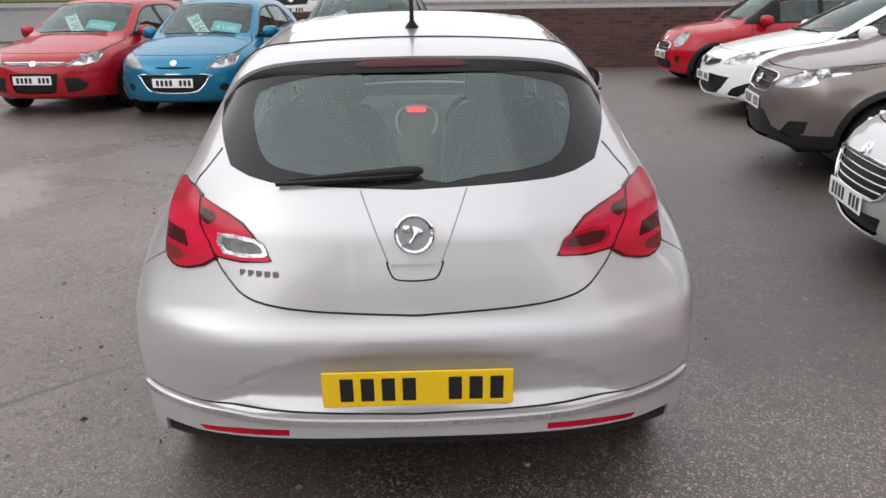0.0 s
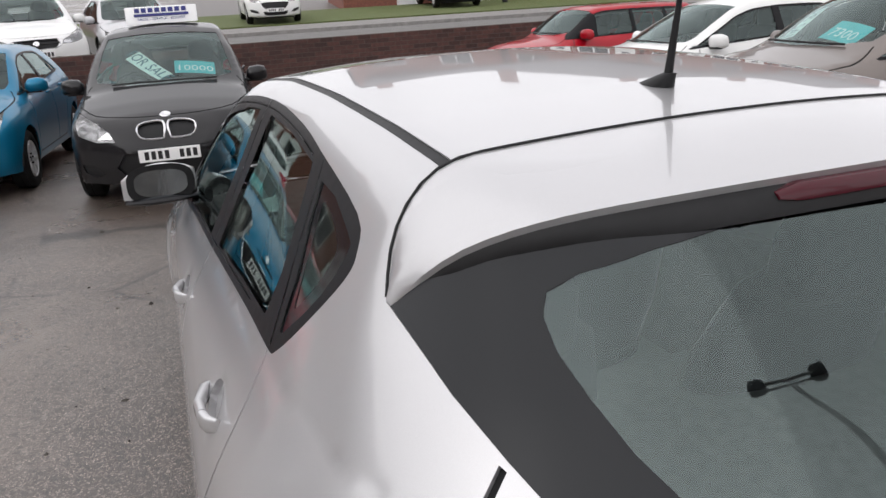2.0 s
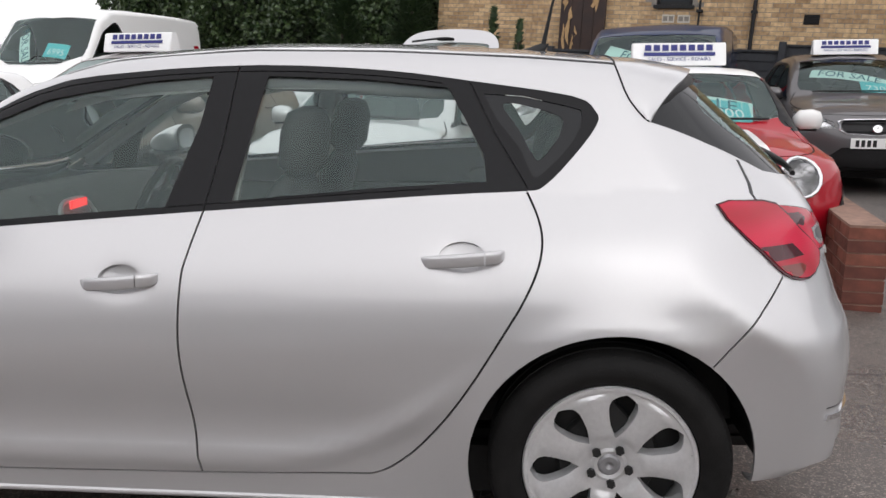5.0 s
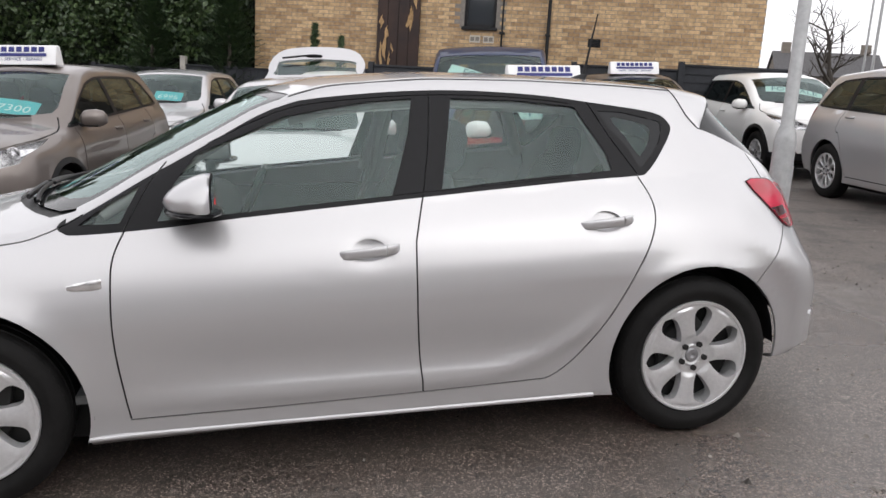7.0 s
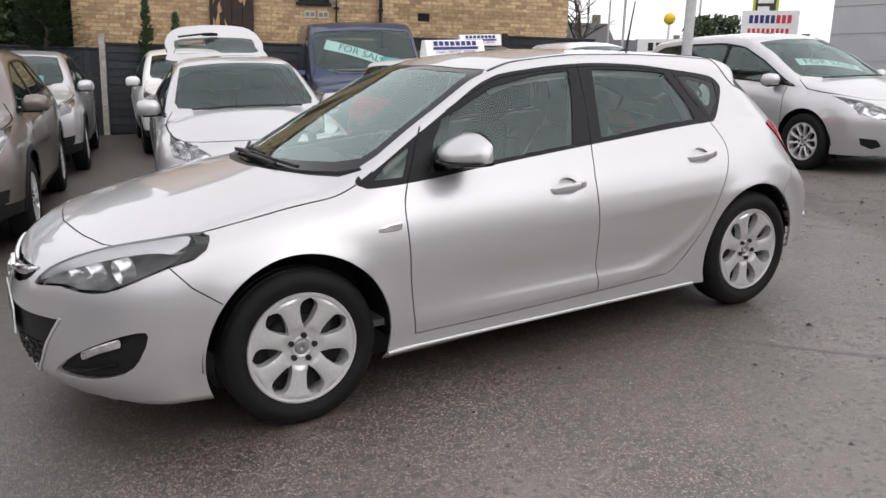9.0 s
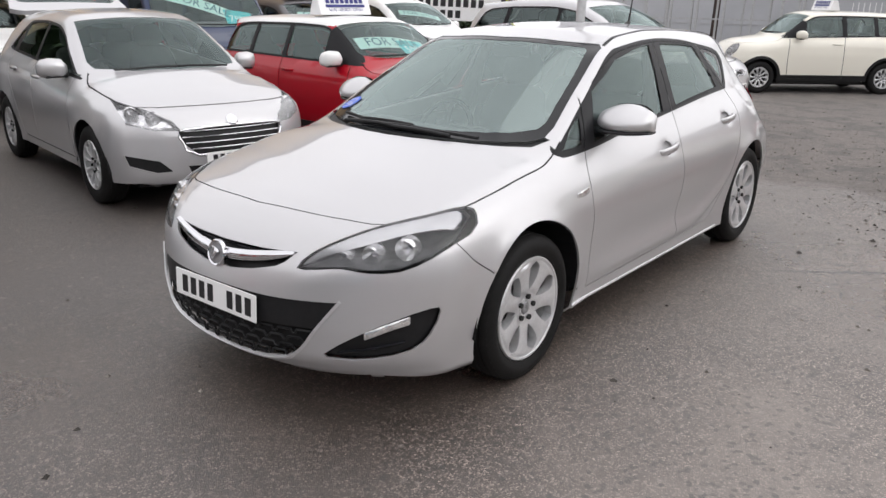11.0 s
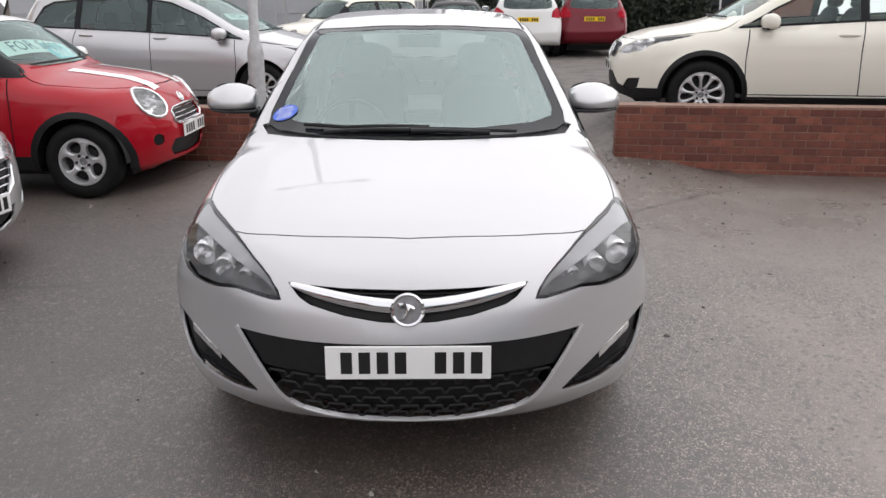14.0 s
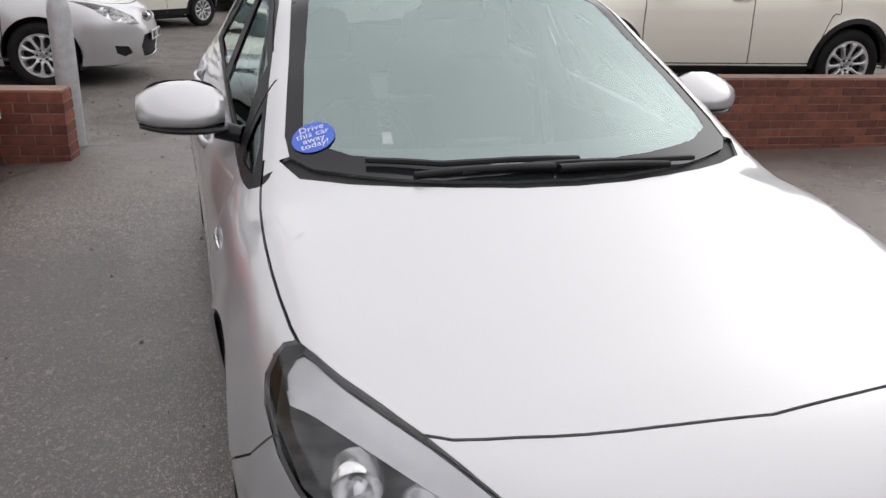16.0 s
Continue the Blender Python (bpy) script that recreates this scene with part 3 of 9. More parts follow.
def wheel_meshes(R, rim, spokes, style, tread):
    """Tyre, rim and hub meshes for a wheel whose outer face looks along -x."""
    key = (R, rim, spokes, style)
    if key in WHEELS:
        return WHEELS[key]
    w = 0.205
    bm = bmesh.new()
    lathe(bm, [(-.075, rim + .004), (-.088, rim + .010), (-.100, rim + .035), (-.1025, (R + rim) / 2), (-.098, R - .035), (-.088, R - .014), (-.072, R - .004),
               (-.060, R), (-.057, R - .007), (-.051, R - .007), (-.048, R), (-.014, R + .001), (-.011, R - .007), (-.004, R - .007), (-.001, R + .001), (.04, R), (.075, R - .006), (.095, R - .03), (.10, (R + rim) / 2), (.08, rim)], 56)
    # shoulder blocks
    for k in range(tread):
        t = 2 * math.pi * k / tread
        box(bm, -.086, -.066, -.006, .006, R - .030, R - .0115, m=Matrix.Rotation(t, 4, "X"))
    tyre = bpy.data.meshes.new("tyre")
    for f in bm.faces:
        f.smooth = True
    bm.to_mesh(tyre)
    bm.free()
    tyre.set_sharp_from_angle(angle=radians(35))
    tyre.materials.append(RUBBER)
    bm = bmesh.new()
    lathe(bm, [(-.085, rim + .006), (-.092, rim + .002), (-.092, rim - .006), (-.082, rim - .012), (-.03, rim - .020), (.06, rim - .016), (.08, rim)], 56)
    half = math.pi / spokes
    J = 4
    for k in range(spokes):
        m = Matrix.Rotation(2 * math.pi * k / spokes, 4, "X")
        grids = {}
        for side in (-1, 1):
            rows = []
            for q in np.linspace(0, 1, 21):
                r = .045 + (rim - .006 - .045) * q
                if style == "broad":
                    g = (r - .082) / (rim - .020 - .082)
                    a = min(.250, half - .0355 / r + .075 * (1 - g) ** 2) * min(1, g / .22) ** .5 * (1 - .30 * g ** 3) * (1 - g ** 12) ** .5 if 0 < g < 1 else 0
                elif style == "split":
                    g = (r - .075) / (rim - .016 - .075)
                    a = half * .74 * max(0, math.sin(math.pi * min(max(g, 0), 1))) ** .3 if 0 < g < 1 else 0
                else:
                    g = (r - .065) / (rim - .014 - .065)
                    a = half * .68 * max(0, math.sin(math.pi * min(max(g, 0), 1))) ** .22 if 0 < g < 1 else 0
                row = []
                for j in range(J + 1):
                    u = j / J
                    t = a + (half - a) * u
                    x = -.066 - .016 * math.sin(min(1, q * 1.05) * 2.2) - .010 * q ** 4 - .007 * (1 - (1 - u) ** 2) * (a > 0)
                    row.append(Vector((x, side * r * math.sin(t), r * math.cos(t))))
                rows.append((row, a))
            ring = [[bm.verts.new(m @ p) for p in row] for row, a in rows]
            for p, q in zip(ring, ring[1:]):
                for j in range(J):
                    bm.faces.new((p[j], p[j + 1], q[j + 1], q[j]))
            deep = [bm.verts.new(m @ (row[0] + Vector((.040, 0, 0)))) for row, a in rows]
            for i in range(len(rows) - 1):
                if rows[i][1] > 0 or rows[i + 1][1] > 0:
                    bm.faces.new((ring[i][0], ring[i + 1][0], deep[i + 1], deep[i]))
    bmesh.ops.remove_doubles(bm, verts=bm.verts, dist=.0004)
    lathe(bm, [(-.045, .050), (-.067, .048), (-.070, .040), (-.066, .030)], 28)
    for f in bm.faces:
        f.smooth = True
    bmesh.ops.recalc_face_normals(bm, faces=bm.faces)
    rimme = bpy.data.meshes.new("rim")
    bm.to_mesh(rimme)
    bm.free()
    rimme.set_sharp_from_angle(angle=radians(38))
    rimme.materials.append(ALLOY)
    bm = bmesh.new()
    lathe(bm, [(-.066, .0), (-.072, .012), (-.072, .024), (-.066, .031), (-.05, .031)], 24)
    capme = bpy.data.meshes.new("hub_cap")
    bm.to_mesh(capme)
    bm.free()
    capme.materials.append(ALLOY_DARK)
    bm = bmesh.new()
    # disc, caliper and back plate, coloured as dark as the shade in there
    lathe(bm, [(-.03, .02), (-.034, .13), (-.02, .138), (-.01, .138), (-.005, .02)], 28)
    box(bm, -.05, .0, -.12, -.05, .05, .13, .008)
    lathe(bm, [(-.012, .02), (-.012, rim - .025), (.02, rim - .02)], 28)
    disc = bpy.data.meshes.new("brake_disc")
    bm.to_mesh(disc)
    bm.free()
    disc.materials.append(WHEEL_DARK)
    bm = bmesh.new()
    r = bmesh.ops.create_cone(bm, cap_ends=True, segments=6, radius1=.0125, radius2=.0115, depth=.016)
    bmesh.ops.transform(bm, matrix=Matrix.Translation((-.073, 0, 0)) @ Matrix.Rotation(math.pi / 2, 4, "Y"), verts=r["verts"])
    nuts = bpy.data.meshes.new("wheel_nut")
    bm.to_mesh(nuts)
    bm.free()
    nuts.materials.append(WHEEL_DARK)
    WHEELS[key] = tyre, rimme, capme, disc, nuts
    return WHEELS[key]


def wheels(parent, s, spokes=7, style="broad", rim=.205, turn=0.0, track=None):
    x = track or s["W"] / 2 - .125
    for hy, hz in zip(s["hubs"], s.get("hub_z", (s["R"],) * 2)):
        for side in (-1, 1):
            m = pose(side * x, hy, hz, 0, 0, 0 if side < 0 else 180)
            w = new("wheel")
            w.parent, w.matrix_basis = parent, m @ Matrix.Rotation(0.35 * hy + side, 4, "X")
            meshes = wheel_meshes(s["R"], rim, spokes, style, 60)
            for name, me in zip(("tyre", "rim", "hub_cap", "brake_disc"), meshes):
                share(name, me, w)
            for k in range(5):
                t = 2 * math.pi * k / 5 + .3
                share("wheel_nut", meshes[4], w, Matrix.Translation((0, .052 * math.cos(t), .052 * math.sin(t))))


def arches(parent, s, arch):
    """Dark inner liners of the wheel arches and the underside."""
    for hy, hz, ra in zip(s["hubs"], s.get("hub_z", (s["R"],) * 2), s.get("arch_r", (arch,) * 2)):
        span = .995 if hy == s["hubs"][0] else 1.03
        for side in (-1, 1):
            bm = bmesh.new()
            rows, n = [], 20
            x1, x0 = side * (s["W"] / 2 - .035), side * (s["W"] / 2 - .34)
            for k in range(n + 1):
                t = math.pi * (-.01 + span * k / n)
                y, z = hy + (ra + .012) * math.cos(t), hz + (ra + .012) * math.sin(t)
                x2 = x1 - side * (.06 * max(0, -math.cos(t)) if hy == s["hubs"][0] else 0)
                rows.append((bm.verts.new((x2, y, z)), bm.verts.new((x0, y, z))))
            c = bm.verts.new((x0, hy, hz))
            for a, b in zip(rows, rows[1:]):
                bm.faces.new((a[0], a[1], b[1], b[0]))
                bm.faces.new((a[1], c, b[1]))
            part("arch_liner", bm, BLACK, parent)
    bm = bmesh.new()
    W = s["W"] / 2
    h0, h1 = s["hubs"]
    zb = s["sill"][2][1] + .01
    box(bm, -W + .33, W - .33, .25, s["L"] - .22, zb, zb + .03)
    box(bm, -W + .08, W - .08, h0 + arch + .02, h1 - arch - .02, zb - .005, zb + .03)
    box(bm, -W + .34, W - .34, h1 + arch, s["L"] - .32, zb + .01, zb + .04)
    box(bm, -W + .34, W - .34, .34, h0 - arch, zb + .03, zb + .06)
    # unseen lower box, added to keep light off the ground beneath
    box(bm, -W + .28, W - .28, h0 - .25, h1 + .30, .150, zb)
    part("underbody", bm, BLACK, parent)


def scaled(base, L, W, H, R=None, **more):
    """The same body stretched to other sizes."""
    a, b, c = L / base["L"], W / base["W"], H / base["H"]
    s = dict(base, L=L, W=W, H=H, R=R or base["R"], hubs=tuple(h * a for h in base["hubs"]))
    for k, (fa, fv) in dict(top=(a, c), front=(c, a), rear=(c, a), belt=(a, c), plan=(a, b), roof=(a, b), sill=(a, 1), crown=(a, c / b ** 2)).items():
        s[k] = [(q * fa, v * fv) for q, v in base[k]]
    s["core"], s["zc"] = (base["core"][0] * a, base["core"][1] * a), base["zc"] * c
    s["kf"] = (base["kf"][0] * a / b ** base["kf"][1], base["kf"][1])
    s["kr"] = (base["kr"][0] * a / b ** base["kr"][1], base["kr"][1])
    if "kr_low" in base:
        s["kr_low"] = base["kr_low"] * a / b ** base["kr"][1]
    s["dlo"] = {k: (v * a if k != "drop" else v * c) for k, v in base["dlo"].items()}
    s["screen"] = [(x * b, y * a) for x, y in base["screen"]]
    s["back"] = [(x * b, z * c) for x, z in base["back"]]
    for k in ("lamp", "grille", "lower", "fog", "tail"):
        s[k] = [(x * b, z * c) for x, z in base[k]]
    s["bonnet"] = [(x * b, y * a) for x, y in base["bonnet"]]
    s["plate_z"] = (base["plate_z"][0] * c, base["plate_z"][1] * c)
    s.update(more)
    return s


HATCH.update(dlo=dict(a=3.10, c=.90, b=1.86, q=1.12, drop=.075), screen=[(-.01, 3.30), (.35, 3.24), (.64, 3.06), (.665, 2.95), (.56, 2.36), (.3, 2.40), (-.01, 2.43)],
    back=[(-.01, 1.335), (.50, 1.30), (.56, 1.20), (.55, 1.12), (.42, 1.085), (-.01, 1.075)],
    lamp=[(.42, .645), (.46, .71), (.60, .79), (.755, .845), (.775, .78), (.76, .69), (.60, .648)],
    grille=[(-.01, .69), (.385, .695), (.31, .645), (.10, .605), (-.01, .60)],
    lower=[(-.01, .525), (.26, .52), (.58, .50), (.49, .37), (.36, .275), (-.01, .245)],
    fog=[(.54, .27), (.62, .37), (.80, .46), (.76, .33), (.66, .265)],
    tail=[(.39, .90), (.47, .98), (.67, 1.01), (.78, 1.035), (.86, .95), (.86, .80), (.80, .735), (.58, .866)],
    bonnet=[(-.01, 4.16), (.28, 4.135), (.60, 4.035), (.74, 3.80), (.77, 3.3), (.70, 3.08), (.64, 3.12), (.35, 3.28), (-.01, 3.34)],
    plate_z=(.475, .56))

ASTRA.update({k: v for k, v in HATCH.items() if k not in ASTRA})

SUV = dict(HATCH, skirt=True, L=4.33, W=1.79, H=1.60, R=.345, hubs=(.80, 3.43),
    top=[(-.2, 1.45), (.15, 1.50), (.4, 1.555), (.9, 1.59), (1.5, 1.605), (2.0, 1.60), (2.4, 1.55), (2.7, 1.44), (3.0, 1.26), (3.25, 1.115), (3.5, 1.055), (3.9, .99), (4.15, .91), (4.27, .82), (4.32, .66), (4.5, .35)],
    front=[(.1, 4.2), (.25, 4.27), (.4, 4.32), (.6, 4.325), (.75, 4.31), (.85, 4.27), (.95, 4.2), (1.6, 4.1)],
    rear=[(.1, .22), (.3, .10), (.42, .02), (.6, .0), (.72, .03), (.9, .06), (1.08, .09), (1.25, .17), (1.42, .30), (1.5, .36), (1.515, .27), (1.7, .32)],
    belt=[(0, 1.17), (.9, 1.13), (2.0, 1.08), (3.2, 1.01), (3.8, .95), (4.3, .86)],
    plan=[(0, .84), (.4, .875), (.9, .89), (2.4, .885), (3.4, .885), (4.0, .85), (4.3, .80)],
    roof=[(0, .55), (.5, .58), (1.3, .60), (2.2, .61), (3.2, .66), (4.3, .68)],
    sill=[(0, .36), (.3, .30), (.6, .27), (3.8, .25), (4.1, .25), (4.3, .27)],
    kf=(.50, 2.6), kr=(.55, 3.4), kr_low=.30, rc=.09, rt=.07, core=(.9, 3.3), zc=.75,
    dlo=dict(a=3.12, c=.55, b=1.90, q=1.05, drop=.085),
    screen=[(-.01, 3.28), (.35, 3.22), (.62, 3.05), (.64, 2.95), (.55, 2.42), (.3, 2.46), (-.01, 2.49)],
    back=[(-.01, 1.47), (.50, 1.45), (.60, 1.30), (.60, 1.17), (.45, 1.14), (-.01, 1.13)],
    lamp=[(.40, .76), (.44, .83), (.60, .90), (.78, .96), (.80, .90), (.76, .80), (.58, .755)],
    grille=[(-.01, .86), (.33, .85), (.37, .79), (.30, .70), (-.01, .68)],
    lower=[(-.01, .56), (.34, .55), (.46, .45), (.40, .33), (-.01, .31)],
    fog=[(.56, .40), (.64, .50), (.78, .52), (.76, .42), (.66, .37)],
    tail=[(.58, .95), (.60, 1.08), (.72, 1.17), (.86, 1.17), (.88, 1.0), (.80, .92)],
    bonnet=[(-.01, 4.17), (.3, 4.14), (.60, 4.02), (.74, 3.7), (.76, 3.3), (.68, 3.08), (.62, 3.12), (.35, 3.27), (-.01, 3.33)],
    plate_z=(.60, .90), flare=.02, clad=True)

MPV = dict(SUV, skirt=False, L=4.77, W=1.88, H=1.64, R=.34, hubs=(.92, 3.77),
    top=[(-.2, 1.42), (.2, 1.50), (.5, 1.56), (1.2, 1.625), (2.0, 1.645), (2.5, 1.61), (2.9, 1.47), (3.3, 1.26), (3.65, 1.08), (3.85, 1.03), (4.2, .95), (4.5, .86), (4.68, .76), (4.76, .60), (4.95, .3)],
    front=[(.1, 4.63), (.22, 4.71), (.4, 4.765), (.6, 4.765), (.7, 4.74), (.85, 4.62), (1.6, 4.5)],
    belt=[(0, 1.14), (.9, 1.10), (2.0, 1.06), (3.4, .98), (4.2, .88), (4.7, .78)],
    plan=[(0, .86), (.4, .90), (1.0, .935), (2.6, .935), (3.7, .93), (4.3, .89), (4.7, .82)],
    roof=[(0, .54), (.5, .58), (1.3, .62), (2.4, .64), (3.5, .68), (4.7, .70)],
    sill=[(0, .32), (.3, .26), (.6, .22), (4.2, .20), (4.5, .20), (4.77, .22)],
    crown=[(0, .12), (.5, .10), (2.2, .12), (2.7, .20), (3.5, .20), (3.8, .10), (4.7, .12)], core=(.9, 3.7), zc=.7,
    dlo=dict(a=3.52, c=.45, b=2.2, q=1.15, drop=.085),
    screen=[(-.01, 3.72), (.35, 3.66), (.66, 3.45), (.68, 3.35), (.58, 2.62), (.3, 2.66), (-.01, 2.69)],
    lamp=[(.46, .64), (.50, .72), (.64, .82), (.80, .89), (.82, .80), (.80, .70), (.62, .64)],
    grille=[(-.01, .73), (.28, .725), (.25, .66), (-.01, .645)], lower=[(-.01, .53), (.40, .52), (.48, .40), (.38, .28), (-.01, .26)],
    fog=[(.60, .34), (.66, .42), (.80, .44), (.78, .36), (.68, .31)],
    tail=[(.62, .95), (.64, 1.05), (.76, 1.12), (.90, 1.12), (.92, .98), (.84, .90)],
    bonnet=[(-.01, 4.55), (.3, 4.52), (.62, 4.36), (.78, 4.0), (.80, 3.7), (.72, 3.48), (.66, 3.52), (.35, 3.7), (-.01, 3.77)],
    plate_z=(.50, .85), flare=.012, clad=False)

MINI = dict(HATCH, two_door=True, pillar=[(.53, 2.16), (.57, 2.45), (.58, 2.58), (.66, 2.70), (.80, 2.66), (.80, 2.12), (.62, 2.10)], L=3.72, W=1.68, H=1.41, R=.30, hubs=(.60, 3.07),
    top=[(-.2, 1.30), (.10, 1.33), (.3, 1.375), (.8, 1.40), (1.5, 1.41), (2.0, 1.40), (2.15, 1.37), (2.35, 1.25), (2.6, 1.07), (2.75, .985), (3.0, .955), (3.3, .915), (3.5, .85), (3.62, .74), (3.70, .58), (3.9, .3)],
    front=[(.1, 3.60), (.25, 3.68), (.4, 3.715), (.55, 3.71), (.7, 3.66), (.8, 3.6), (1.5, 3.5)],
    rear=[(.1, .15), (.25, .06), (.4, .0), (.55, .0), (.7, .04), (.9, .07), (1.1, .16), (1.28, .27), (1.30, .2), (1.5, .24)],
    belt=[(0, .985), (1.0, .97), (2.0, .95), (2.7, .935), (3.2, .88), (3.7, .78)],
    plan=[(0, .78), (.4, .82), (.9, .835), (2.4, .835), (3.1, .83), (3.4, .80), (3.7, .74)],
    roof=[(0, .50), (.5, .555), (1.3, .58), (2.2, .585), (3.7, .62)],
    sill=[(0, .27), (.3, .22), (.6, .19), (3.1, .18), (3.5, .19), (3.72, .2)],
    crown=[(0, .1), (2.0, .1), (2.3, .2), (2.7, .2), (2.9, .16), (3.7, .2)],
    kf=(.62, 2.6), kr=(.7, 3.2), kr_low=.4, rc=.10, rt=.08, core=(.7, 2.9), zc=.6,
    dlo=dict(a=2.66, c=.28, b=1.45, q=.85, drop=.045),
    screen=[(-.01, 2.72), (.35, 2.67), (.58, 2.55), (.60, 2.48), (.55, 2.14), (.3, 2.16), (-.01, 2.17)],
    back=[(-.01, 1.27), (.46, 1.25), (.54, 1.15), (.54, 1.05), (.45, 1.02), (-.01, 1.01)],
    lamp=[(.46 + .135 * math.cos(t), .725 + .115 * math.sin(t)) for t in np.linspace(0, 6.283, 17)[:-1]],
    grille=[(-.01, .66), (.24, .66), (.30, .60), (.26, .53), (-.01, .52)], lower=[(-.01, .42), (.36, .41), (.40, .33), (.34, .27), (-.01, .26)],
    fog=[(.52 + .05 * math.cos(t), .43 + .05 * math.sin(t)) for t in np.linspace(0, 6.283, 11)[:-1]],
    tail=[(.60, .70), (.60, .92), (.66, .95), (.74, .93), (.76, .72)],
    bonnet=[(-.01, 3.50), (.3, 3.46), (.58, 3.3), (.68, 3.0), (.68, 2.7), (.62, 2.58), (.35, 2.70), (-.01, 2.76)],
    plate_z=(.47, .62), flare=.012, clad=True)

VAN = dict(SUV, skirt=False, L=4.9, W=1.94, H=1.95, R=.33, hubs=(.95, 3.9),
    top=[(-.2, 1.90), (.1, 1.92), (.8, 1.95), (2.6, 1.95), (3.1, 1.92), (3.4, 1.82), (3.75, 1.50), (4.05, 1.22), (4.25, 1.12), (4.55, 1.02), (4.75, .90), (4.85, .75), (4.9, .6), (5.1, .3)],
    front=[(.1, 4.8), (.25, 4.86), (.4, 4.895), (.7, 4.885), (.9, 4.8), (1.1, 4.7), (2, 4.5)],
    rear=[(.1, .1), (.4, .03), (.8, .0), (1.3, .03), (1.8, .06), (2.0, .1)],
    belt=[(0, 1.15), (2.0, 1.15), (3.6, 1.12), (4.3, 1.02), (4.9, .9)], plan=[(0, .93), (.5, .955), (3.5, .955), (4.3, .93), (4.9, .85)],
    roof=[(0, .80), (2.0, .82), (3.3, .78), (4.0, .74), (4.9, .75)], kf=(.45, 2.8), kr=(.05, 4), kr_low=.05, core=(.9, 4.0), zc=.85,
    crown=[(0, .06), (3.0, .06), (3.5, .15), (4.1, .15), (4.3, .08), (4.9, .1)],
    sill=[(0, .33), (.3, .28), (.6, .26), (4.2, .24), (4.6, .24), (4.9, .25)],
    dlo=dict(a=4.0, c=2.75, b=2.8, q=2.6, drop=.14),
    screen=[(-.01, 4.12), (.4, 4.06), (.74, 3.88), (.76, 3.78), (.70, 3.36), (.4, 3.40), (-.01, 3.43)],
    back=[(-.01, 1.75), (.65, 1.73), (.72, 1.5), (.70, 1.25), (-.01, 1.22)],
    lamp=[(.52, .70), (.56, .88), (.70, .98), (.84, 1.02), (.88, .88), (.84, .74), (.66, .68)],
    grille=[(-.01, .88), (.40, .87), (.44, .76), (.36, .70), (-.01, .69)], lower=[(-.01, .50), (.50, .49), (.50, .36), (-.01, .35)],
    fog=[(.66, .40), (.70, .46), (.80, .46), (.78, .40)], tail=[(.82, .9), (.82, 1.5), (.93, 1.5), (.93, .9)],
    bonnet=[(-.01, 4.66), (.4, 4.62), (.72, 4.45), (.80, 4.2), (.80, 4.0), (.74, 3.92), (.4, 4.12), (-.01, 4.17)], plate_z=(.6, .7), flare=.01, clad=False)


def screen_point(shape, x, y, sink):
    p = shape.outward(np.array([[0.0, y, .8]]) + [[x * .98, 0, 0]], np.array([[x, y, 2.4]]))
    n = shape.normal(p)
    return (p - n * sink)[0]


def text_verts(body, size):
    """A flat mesh of the built-in font: points and faces, centred."""
    cu = bpy.data.curves.new("letters", "FONT")
    cu.body, cu.size, cu.align_x, cu.align_y, cu.resolution_u = body, size, "CENTER", "CENTER", 2
    ob = bpy.data.objects.new("letters", cu)
    scene.collection.objects.link(ob)
    me = bpy.data.meshes.new_from_object(ob.evaluated_get(bpy.context.evaluated_depsgraph_get()))
    pts, fs = [tuple(v.co)[:2] for v in me.vertices], [tuple(p.vertices) for p in me.polygons]
    bpy.data.objects.remove(ob)
    bpy.data.curves.remove(cu)
    bpy.data.meshes.remove(me)
    return pts, fs


LETTERS = {}


def letters(body, size):
    if (body, size) not in LETTERS:
        LETTERS[(body, size)] = text_verts(body, size)
    return LETTERS[(body, size)]


def flat_text(name, body, size, mat, parent, m, label=""):
    pts, fs = letters(body, size)
    me = bpy.data.meshes.new(name)
    me.from_pydata([(x, y, 0) for x, y in pts], [], fs)
    me.materials.append(mat)
    return share(name, me, parent, m, label)


def screen_card(car, shape, m, cx, cy, w, h, angle, body, size, mat, ink, bars, name, label, category, bend=0.0):
    """A printed card lying against the inside of a windscreen, with its letters."""
    c, s = math.cos(radians(angle)), math.sin(radians(angle))

    def at(u, v, sink):
        v = v + bend * (u / w) ** 2
        return screen_point(shape, -(cx + u * c - v * s), cy - (u * s + v * c) * .84, sink)

    card = thing(name, m, label, category)
    nu, nv = 12, 4
    vs = [tuple(at((i / nu - .5) * w, (j / nv - .5) * h, .022)) for i in range(nu + 1) for j in range(nv + 1)]
    fs = [(i * (nv + 1) + j, (i + 1) * (nv + 1) + j, (i + 1) * (nv + 1) + j + 1, i * (nv + 1) + j + 1) for i in range(nu) for j in range(nv)]
    me = bpy.data.meshes.new("card")
    me.from_pydata(vs, [], fs)
    me.materials.append(mat)
    share("card", me, card)
    pts, f2 = letters(body, size)
    k = -1
    me = bpy.data.meshes.new("lettering")
    me.from_pydata([tuple(at(x, y + bars, .017)) for x, y in pts], [], f2)
    me.materials.append(ink)
    share("lettering", me, card)
    return card


PLATE_BAR = []


